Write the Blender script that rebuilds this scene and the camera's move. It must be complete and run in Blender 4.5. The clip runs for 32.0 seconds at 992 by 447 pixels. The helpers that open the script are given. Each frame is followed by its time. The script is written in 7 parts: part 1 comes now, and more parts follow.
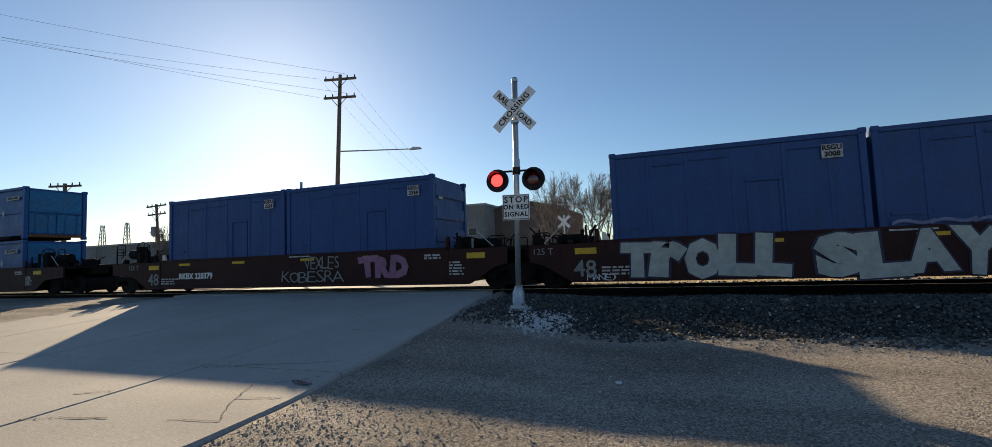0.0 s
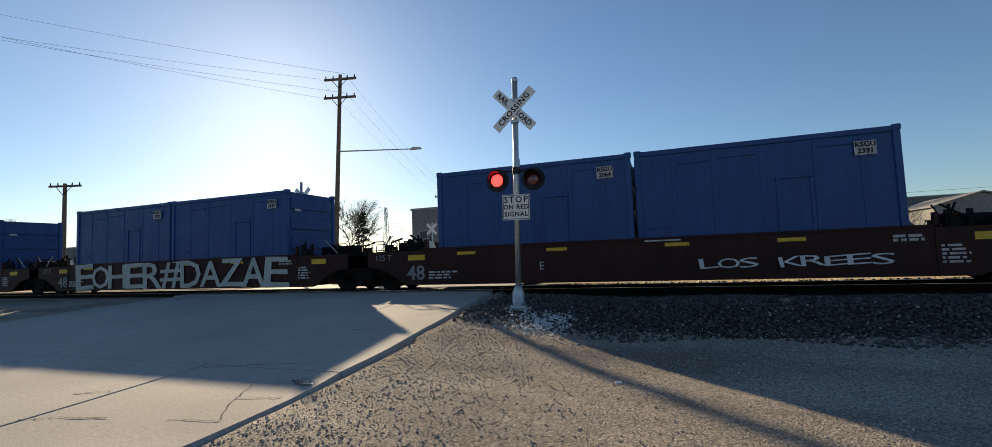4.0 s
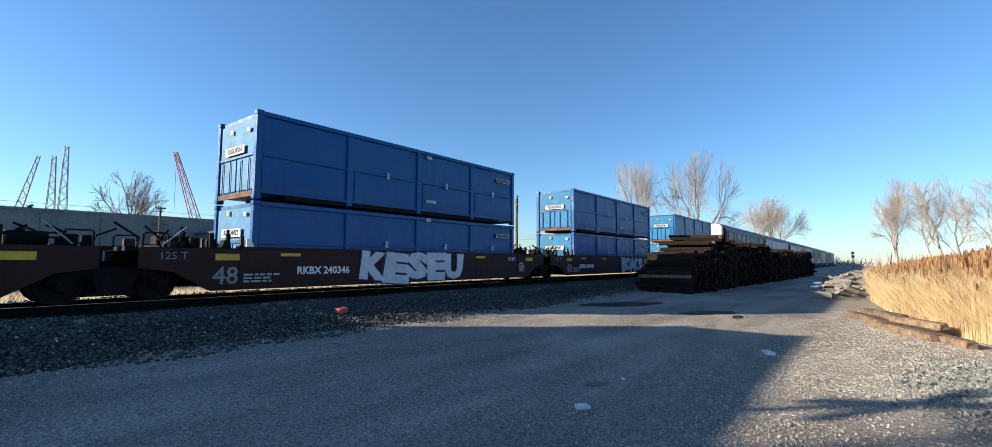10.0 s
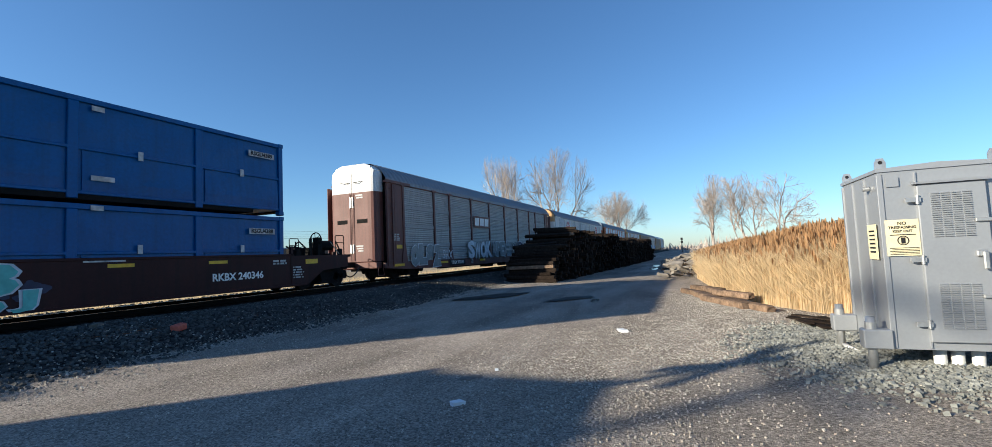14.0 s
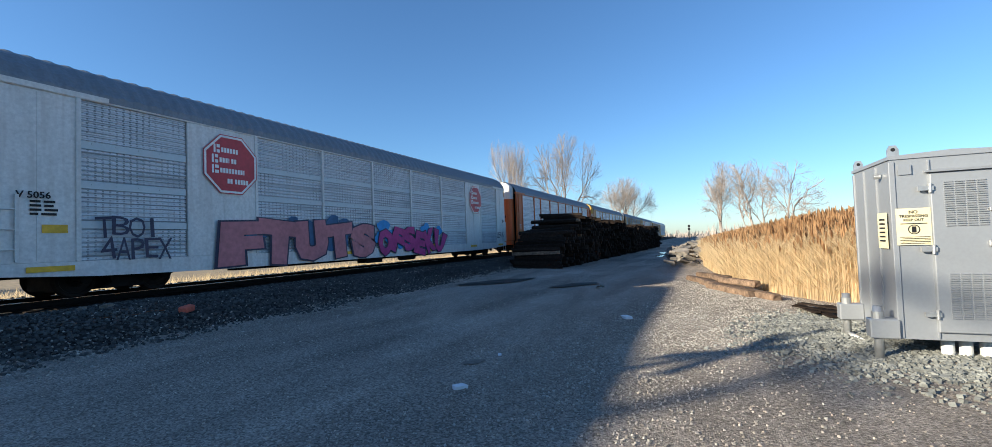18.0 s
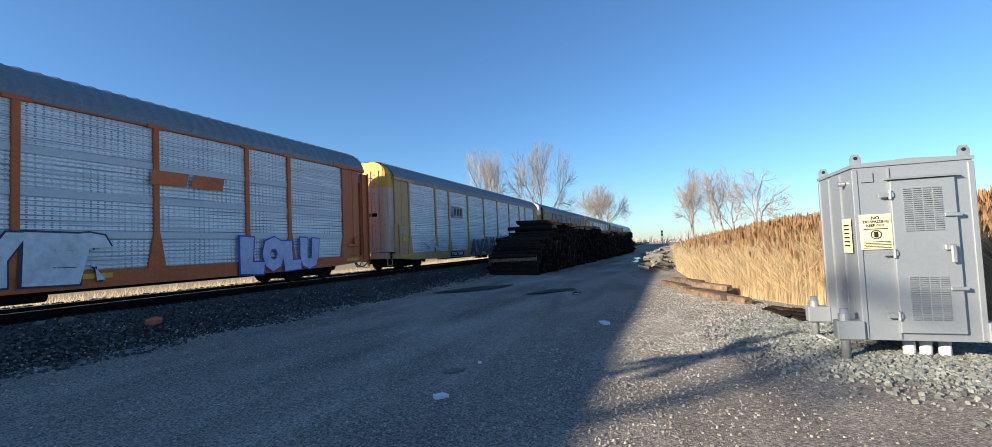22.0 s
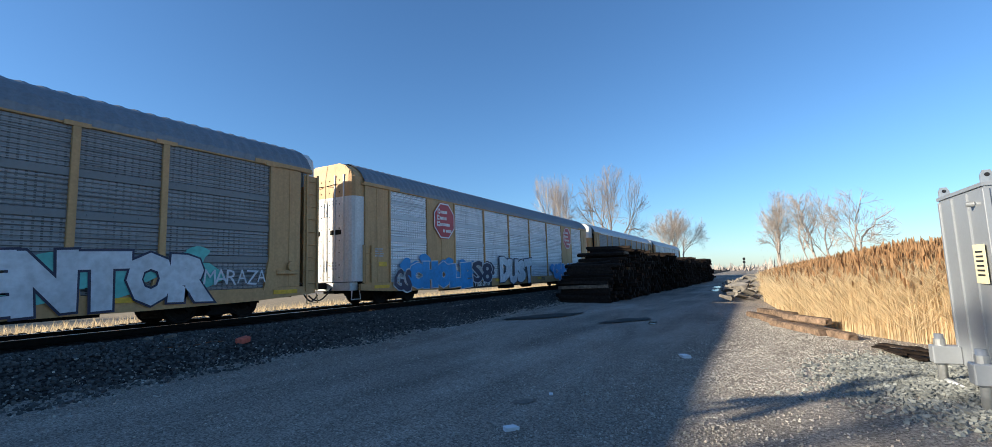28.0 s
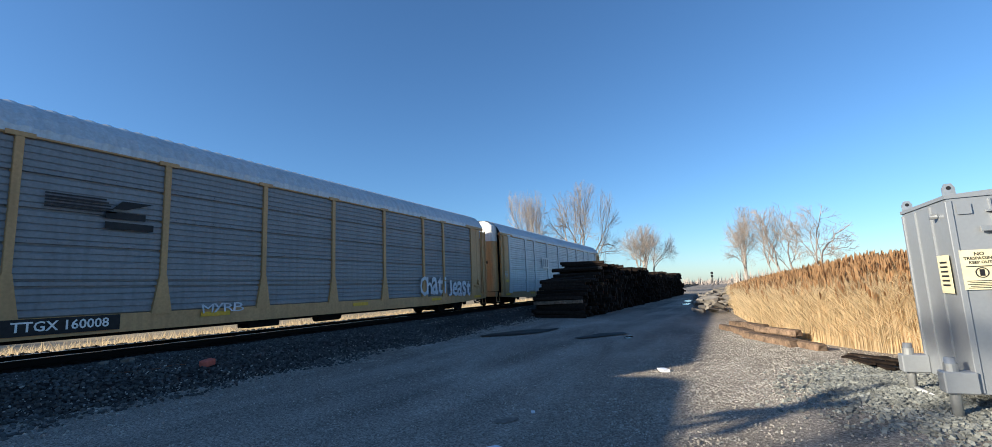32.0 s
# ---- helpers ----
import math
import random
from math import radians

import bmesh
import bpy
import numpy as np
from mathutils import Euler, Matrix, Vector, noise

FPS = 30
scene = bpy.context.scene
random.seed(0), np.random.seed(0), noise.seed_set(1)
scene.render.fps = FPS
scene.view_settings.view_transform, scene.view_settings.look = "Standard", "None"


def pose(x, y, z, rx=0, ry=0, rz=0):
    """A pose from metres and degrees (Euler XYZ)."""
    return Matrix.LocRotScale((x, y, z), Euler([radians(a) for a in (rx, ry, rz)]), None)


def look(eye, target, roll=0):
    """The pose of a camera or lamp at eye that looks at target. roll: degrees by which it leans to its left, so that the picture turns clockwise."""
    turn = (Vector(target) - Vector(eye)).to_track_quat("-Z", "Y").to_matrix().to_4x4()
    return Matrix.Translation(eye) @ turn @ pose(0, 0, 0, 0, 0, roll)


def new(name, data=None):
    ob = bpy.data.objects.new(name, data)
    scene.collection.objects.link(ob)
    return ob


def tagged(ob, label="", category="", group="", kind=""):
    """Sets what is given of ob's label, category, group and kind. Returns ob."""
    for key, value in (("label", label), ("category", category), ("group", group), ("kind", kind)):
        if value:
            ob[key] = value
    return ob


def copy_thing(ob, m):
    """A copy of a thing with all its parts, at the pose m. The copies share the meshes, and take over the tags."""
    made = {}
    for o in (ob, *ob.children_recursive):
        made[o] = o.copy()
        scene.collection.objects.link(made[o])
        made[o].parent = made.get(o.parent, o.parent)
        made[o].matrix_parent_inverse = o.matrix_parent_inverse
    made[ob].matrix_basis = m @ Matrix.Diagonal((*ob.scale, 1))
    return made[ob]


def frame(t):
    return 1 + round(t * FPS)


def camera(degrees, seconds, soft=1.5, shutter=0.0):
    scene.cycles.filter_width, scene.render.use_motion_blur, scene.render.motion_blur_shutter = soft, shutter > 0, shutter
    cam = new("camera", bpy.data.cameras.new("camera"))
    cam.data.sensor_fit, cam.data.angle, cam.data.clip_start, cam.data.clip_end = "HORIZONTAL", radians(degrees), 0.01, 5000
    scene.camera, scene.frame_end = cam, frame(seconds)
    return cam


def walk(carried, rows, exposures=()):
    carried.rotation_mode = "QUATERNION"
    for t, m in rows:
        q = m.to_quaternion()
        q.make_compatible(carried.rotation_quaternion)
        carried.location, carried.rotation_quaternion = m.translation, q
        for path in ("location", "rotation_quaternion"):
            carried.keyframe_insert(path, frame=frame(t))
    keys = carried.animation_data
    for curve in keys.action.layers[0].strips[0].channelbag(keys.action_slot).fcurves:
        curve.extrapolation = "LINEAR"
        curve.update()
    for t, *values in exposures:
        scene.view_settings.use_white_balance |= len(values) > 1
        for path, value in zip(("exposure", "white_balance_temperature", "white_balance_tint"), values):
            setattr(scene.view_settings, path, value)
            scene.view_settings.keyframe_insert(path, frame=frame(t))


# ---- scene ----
FOV = 92.92
TRACK_Y, RAIL_Z = 14.4, 0.57
SUN_AZ, SUN_EL = -44.8, 18.5
cam = camera(FOV, 32.0, soft=0.8)
# seconds, place, turn in degrees
PATH = (
    (0.0, -0.189, -0.122, 1.577, 93.99, 2.18, 20.15),
    (7.6, -0.189, -0.122, 1.577, 93.99, 2.18, 20.15),
    (8.0, -0.204, -0.106, 1.585, 93.85, 2.16, 19.97),
    (8.1, -0.203, -0.111, 1.588, 93.78, 2.20, 19.60),
    (8.2, -0.202, -0.117, 1.593, 93.70, 2.27, 18.75),
    (8.3, -0.201, -0.123, 1.598, 93.60, 2.33, 17.40),
    (8.4, -0.200, -0.130, 1.602, 93.48, 2.38, 12.30),
    (8.5, -0.199, -0.135, 1.606, 93.40, 2.41, 5.02),
    (8.6, -0.201, -0.134, 1.611, 93.37, 2.40, -1.15),
    (8.7, -0.203, -0.131, 1.617, 93.33, 2.35, -6.85),
    (8.8, -0.206, -0.128, 1.622, 93.29, 2.25, -12.60),
    (9.0, -0.213, -0.123, 1.632, 93.26, 1.94, -26.12),
    (9.5, -0.254, -0.162, 1.610, 94.21, 0.64, -46.91),
    (10.0, -0.160, -0.106, 1.616, 94.37, -0.37, -51.90),
    (10.2, -0.100, -0.085, 1.622, 94.10, 0.80, -52.85),
    (10.3, -0.065, -0.070, 1.626, 93.85, 1.80, -54.70),
    (10.5, -0.002, -0.047, 1.634, 93.45, 3.54, -58.09),
    (11.0, 0.052, -0.039, 1.656, 93.52, 0.59, -61.40),
    (11.5, 0.061, 0.034, 1.644, 93.42, -3.18, -63.36),
    (12.0, 0.040, 0.025, 1.626, 92.71, -1.89, -65.43),
    (12.5, 0.009, 0.003, 1.607, 92.94, 0.04, -67.52),
    (13.0, -0.003, -0.026, 1.589, 93.47, 2.06, -67.85),
    (13.5, -0.009, -0.014, 1.591, 93.68, 2.06, -67.73),
    (14.0, -0.000, -0.020, 1.587, 93.76, 2.48, -67.45),
    (14.5, 0.022, -0.029, 1.587, 93.70, 2.67, -67.35),
    (15.0, 0.036, -0.046, 1.582, 93.40, 2.94, -67.44),
    (15.5, 0.029, -0.041, 1.595, 93.13, 2.33, -67.73),
    (17.5, 0.045, -0.046, 1.583, 92.13, 1.82, -66.71),
    (18.0, 0.040, -0.036, 1.583, 92.04, 1.95, -66.68),
    (18.5, 0.051, -0.045, 1.574, 92.14, 2.11, -66.58),
    (19.0, 0.066, -0.046, 1.572, 92.01, 2.59, -66.84),
    (19.5, 0.085, -0.025, 1.544, 92.10, 2.82, -68.16),
    (20.0, 0.093, -0.002, 1.552, 92.27, 2.97, -68.28),
    (20.5, 0.067, 0.012, 1.555, 92.38, 4.50, -63.94),
    (21.0, 0.024, 0.028, 1.584, 92.52, 5.21, -61.84),
    (21.5, 0.010, 0.010, 1.604, 92.59, 3.13, -66.69),
    (22.0, 0.013, -0.000, 1.597, 92.74, 2.40, -69.57),
    (22.5, -0.008, -0.001, 1.595, 93.06, 2.05, -69.35),
    (23.0, -0.009, -0.010, 1.591, 93.23, 2.62, -68.64),
    (23.5, -0.011, -0.001, 1.598, 93.57, 2.73, -68.15),
    (24.0, -0.008, 0.000, 1.601, 93.96, 2.83, -67.98),
    (24.5, -0.035, 0.057, 1.600, 94.45, 2.69, -67.57),
    (25.0, -0.048, 0.089, 1.607, 94.98, 2.33, -66.93),
    (25.5, -0.038, 0.088, 1.604, 95.64, 1.85, -66.65),
    (27.5, 0.138, 0.075, 1.604, 96.54, 1.72, -61.18),
    (28.0, 0.108, 0.072, 1.591, 96.23, 1.86, -61.31),
    (28.5, 0.051, 0.069, 1.610, 95.75, 1.87, -61.36),
    (29.0, 0.052, 0.077, 1.607, 95.69, 3.46, -61.29),
    (29.5, 0.038, 0.064, 1.604, 95.91, 4.05, -60.92),
    (30.0, 0.038, 0.090, 1.607, 95.95, 3.62, -60.43),
    (30.5, -0.008, 0.095, 1.606, 96.87, 2.17, -62.17),
    (31.0, -0.021, 0.075, 1.598, 97.70, 2.22, -69.46),
    (31.5, 0.075, 0.125, 1.607, 97.76, 2.75, -69.89),
    (32.0, 0.142, 0.198, 1.582, 98.07, 2.50, -64.54),
)
EXPOSURES = ((0.0, 0.70, 7150, 8), (8.0, 0.70, 7150, 8), (8.7, 1.0, 6800, 8), (9.3, 1.42, 6350, 6), (10.0, 1.34, 5950, 5), (12.0, 1.10, 5800, 5), (15.5, 1.10, 5800, 5), (17.5, 1.26, 5850, 5), (25.0, 1.20, 5800, 5), (29.0, 1.22, 5800, 5), (30.2, 1.18, 5800, 5), (31.0, 1.02, 5750, 5), (32.0, 1.12, 5750, 5))

walk(cam, [(r[0], pose(*r[1:])) for r in PATH], exposures=EXPOSURES)

# ---- daylight ----
world = bpy.data.worlds.new("sky")
scene.world = world
world.use_nodes = True
wn = world.node_tree.nodes
sky = wn.new("ShaderNodeTexSky")
sky.sky_type, sky.sun_disc = "NISHITA", False
sky.sun_elevation, sky.sun_rotation = radians(SUN_EL), radians(SUN_AZ)
sky.air_density, sky.dust_density, sky.ozone_density = 1.0, 0.26, 5.0
wn["Background"].inputs["Strength"].default_value = 0.076
world.node_tree.links.new(sky.outputs[0], wn["Background"].inputs["Color"])
sun = new("sun", bpy.data.lights.new("sun", "SUN"))
sun.data.energy, sun.data.angle, sun.data.color = 4.5, radians(0.6), (1.0, 0.83, 0.61)
to_sun = Vector((math.sin(radians(SUN_AZ)) * math.cos(radians(SUN_EL)), math.cos(radians(SUN_AZ)) * math.cos(radians(SUN_EL)), math.sin(radians(SUN_EL))))
sun.matrix_world = look(to_sun * 300, (0, 0, 0))


# ---- materials ----
def material(name, color, rough=0.7, metal=0.0, vary=0.25, grain=8.0, stain=0.6, bump=0.15, tint=None, island=0.0, emit=0.0, coat=0.0):
    """Two scales of noise over a base colour, with bump. tint: the colour of the stains. island: change from piece to piece."""
    m = bpy.data.materials.new(name)
    m.use_nodes = True
    n, l = m.node_tree.nodes, m.node_tree.links
    b = n["Principled BSDF"]
    b.inputs["Roughness"].default_value, b.inputs["Metallic"].default_value = rough, metal
    if coat:
        b.inputs["Coat Weight"].default_value = coat
    co = n.new("ShaderNodeTexCoord")
    small, large = n.new("ShaderNodeTexNoise"), n.new("ShaderNodeTexNoise")
    small.inputs["Scale"].default_value, small.inputs["Detail"].default_value = grain, 6.0
    large.inputs["Scale"].default_value, large.inputs["Detail"].default_value = stain, 5.0
    for s in (small, large):
        l.new(co.outputs["Object"], s.inputs["Vector"])
    dark = tint or tuple(c * 0.45 for c in color)
    ramp = n.new("ShaderNodeMapRange")
    ramp.inputs["From Min"].default_value, ramp.inputs["From Max"].default_value = 0.38, 0.68
    ramp.inputs["To Max"].default_value = min(1.0, vary * 2)
    l.new(large.outputs["Fac"], ramp.inputs["Value"])
    mix = n.new("ShaderNodeMix")
    mix.data_type = "RGBA"
    mix.inputs["A"].default_value, mix.inputs["B"].default_value = (*color, 1), (*dark, 1)
    l.new(ramp.outputs["Result"], mix.inputs["Factor"])
    hsv = n.new("ShaderNodeHueSaturation")
    l.new(mix.outputs["Result"], hsv.inputs["Color"])
    gr = n.new("ShaderNodeMapRange")
    gr.inputs["From Min"].default_value, gr.inputs["From Max"].default_value = 0.3, 0.7
    gr.inputs["To Min"].default_value, gr.inputs["To Max"].default_value = 1 - vary, 1 + vary
    l.new(small.outputs["Fac"], gr.inputs["Value"])
    value = gr.outputs["Result"]
    if island:
        geo, info = n.new("ShaderNodeNewGeometry"), n.new("ShaderNodeObjectInfo")
        add = n.new("ShaderNodeMath")
        l.new(geo.outputs["Random Per Island"], add.inputs[0])
        l.new(info.outputs["Random"], add.inputs[1])
        isl = n.new("ShaderNodeMapRange")
        isl.inputs["From Max"].default_value = 2.0
        isl.inputs["To Min"].default_value, isl.inputs["To Max"].default_value = 1 - island, 1 + island
        l.new(add.outputs[0], isl.inputs["Value"])
        mul = n.new("ShaderNodeMath")
        mul.operation = "MULTIPLY"
        l.new(value, mul.inputs[0])
        l.new(isl.outputs["Result"], mul.inputs[1])
        value = mul.outputs[0]
    l.new(value, hsv.inputs["Value"])
    l.new(hsv.outputs["Color"], b.inputs["Base Color"])
    swing = 0.12 if vary > 0.05 else 0.02
    rr = n.new("ShaderNodeMapRange")
    rr.inputs["To Min"].default_value, rr.inputs["To Max"].default_value = max(0.05, rough - swing), min(1.0, rough + swing)
    l.new(large.outputs["Fac"], rr.inputs["Value"])
    l.new(rr.outputs["Result"], b.inputs["Roughness"])
    if bump:
        bp = n.new("ShaderNodeBump")
        bp.inputs["Strength"].default_value, bp.inputs["Distance"].default_value = bump, 0.02
        l.new(small.outputs["Fac"], bp.inputs["Height"])
        l.new(bp.outputs["Normal"], b.inputs["Normal"])
    if emit:
        b.inputs["Emission Color"].default_value = (*color, 1)
        b.inputs["Emission Strength"].default_value = emit
    return m


def streaked(name, color, dark, rough=0.6, metal=0.0, amount=0.5, bump=0.1):
    """Painted steel with dirt that runs down it and a fine mottle."""
    m = material(name, color, rough, metal, 0.12, 14.0, 0.9, bump, dark)
    n, l = m.node_tree.nodes, m.node_tree.links
    co = n.new("ShaderNodeTexCoord")
    mp = n.new("ShaderNodeMapping")
    mp.inputs["Scale"].default_value = (3.0, 3.0, 0.22)
    ns = n.new("ShaderNodeTexNoise")
    ns.inputs["Scale"].default_value, ns.inputs["Detail"].default_value = 2.2, 6.0
    l.new(co.outputs["Object"], mp.inputs["Vector"])
    l.new(mp.outputs["Vector"], ns.inputs["Vector"])
    mr = n.new("ShaderNodeMapRange")
    mr.inputs["From Min"].default_value, mr.inputs["From Max"].default_value, mr.inputs["To Max"].default_value = 0.45, 0.75, amount
    l.new(ns.outputs["Fac"], mr.inputs["Value"])
    mix = n.new("ShaderNodeMix")
    mix.data_type = "RGBA"
    mix.inputs["B"].default_value = (*dark, 1)
    b = n["Principled BSDF"]
    old = b.inputs["Base Color"].links[0].from_socket
    l.new(mr.outputs["Result"], mix.inputs["Factor"])
    l.new(old, mix.inputs["A"])
    l.new(mix.outputs["Result"], b.inputs["Base Color"])
    return m



def leafy(m):
    """Thin dry blades: half of the light goes through them."""
    n, l = m.node_tree.nodes, m.node_tree.links
    b, out = n["Principled BSDF"], n["Material Output"]
    tr, mix = n.new("ShaderNodeBsdfTranslucent"), n.new("ShaderNodeMixShader")
    l.new(b.inputs["Base Color"].links[0].from_socket, tr.inputs["Color"])
    mix.inputs[0].default_value = 0.45
    l.new(b.outputs[0], mix.inputs[1])
    l.new(tr.outputs[0], mix.inputs[2])
    l.new(mix.outputs[0], out.inputs["Surface"])
    return m


def dented(m):
    """Adds the shallow dents and buckles of thin plate."""
    n, l = m.node_tree.nodes, m.node_tree.links
    co, ns, bp = n.new("ShaderNodeTexCoord"), n.new("ShaderNodeTexNoise"), n.new("ShaderNodeBump")
    ns.inputs["Scale"].default_value, ns.inputs["Detail"].default_value = 1.1, 3.0
    bp.inputs["Strength"].default_value, bp.inputs["Distance"].default_value = 0.7, 0.10
    n["Principled BSDF"].inputs["Specular IOR Level"].default_value = 0.28
    b = n["Principled BSDF"]
    l.new(co.outputs["Object"], ns.inputs["Vector"])
    l.new(ns.outputs["Fac"], bp.inputs["Height"])
    l.new(b.inputs["Normal"].links[0].from_socket, bp.inputs["Normal"])
    l.new(bp.outputs["Normal"], b.inputs["Normal"])
    return m


def pebbled(name, color, dark, scale, contrast, streak):
    """Loose ground: packed pebbles that differ one by one, over broad patches and long faint streaks."""
    m = material(name, color, 0.95, 0, 0.28, scale * 0.5, 0.33, 0.0, dark)
    n, l = m.node_tree.nodes, m.node_tree.links
    co = n.new("ShaderNodeTexCoord")
    vo = n.new("ShaderNodeTexVoronoi")
    vo.inputs["Scale"].default_value = scale
    l.new(co.outputs["Object"], vo.inputs["Vector"])
    bw = n.new("ShaderNodeRGBToBW")
    l.new(vo.outputs["Color"], bw.inputs["Color"])
    mp = n.new("ShaderNodeMapping")
    mp.inputs["Scale"].default_value = streak
    l.new(co.outputs["Object"], mp.inputs["Vector"])
    st = n.new("ShaderNodeTexNoise")
    st.inputs["Scale"].default_value, st.inputs["Detail"].default_value, st.inputs["Distortion"].default_value = 2.2, 8.0, 0.8
    l.new(mp.outputs["Vector"], st.inputs["Vector"])
    value = None
    for src, lo, hi, a, b in ((bw.outputs["Val"], 0.2, 0.8, 1 - contrast, 1 + contrast), (st.outputs["Fac"], 0.32, 0.68, 0.70, 1.25)):
        mr = n.new("ShaderNodeMapRange")
        mr.inputs["From Min"].default_value, mr.inputs["From Max"].default_value = lo, hi
        mr.inputs["To Min"].default_value, mr.inputs["To Max"].default_value = a, b
        l.new(src, mr.inputs["Value"])
        if value is None:
            value = mr.outputs["Result"]
        else:
            mul = n.new("ShaderNodeMath")
            mul.operation = "MULTIPLY"
            l.new(value, mul.inputs[0])
            l.new(mr.outputs["Result"], mul.inputs[1])
            value = mul.outputs[0]
    hsv = n.new("ShaderNodeHueSaturation")
    b = n["Principled BSDF"]
    l.new(b.inputs["Base Color"].links[0].from_socket, hsv.inputs["Color"])
    l.new(value, hsv.inputs["Value"])
    l.new(hsv.outputs["Color"], b.inputs["Base Color"])
    bp = n.new("ShaderNodeBump")
    bp.inputs["Strength"].default_value, bp.inputs["Distance"].default_value, bp.invert = 0.8, 0.6 / scale, True
    l.new(vo.outputs["Distance"], bp.inputs["Height"])
    bp2 = n.new("ShaderNodeBump")
    bp2.inputs["Strength"].default_value, bp2.inputs["Distance"].default_value = 0.25, 0.02
    l.new(st.outputs["Fac"], bp2.inputs["Height"])
    l.new(bp.outputs["Normal"], bp2.inputs["Normal"])
    l.new(bp2.outputs["Normal"], b.inputs["Normal"])
    return m


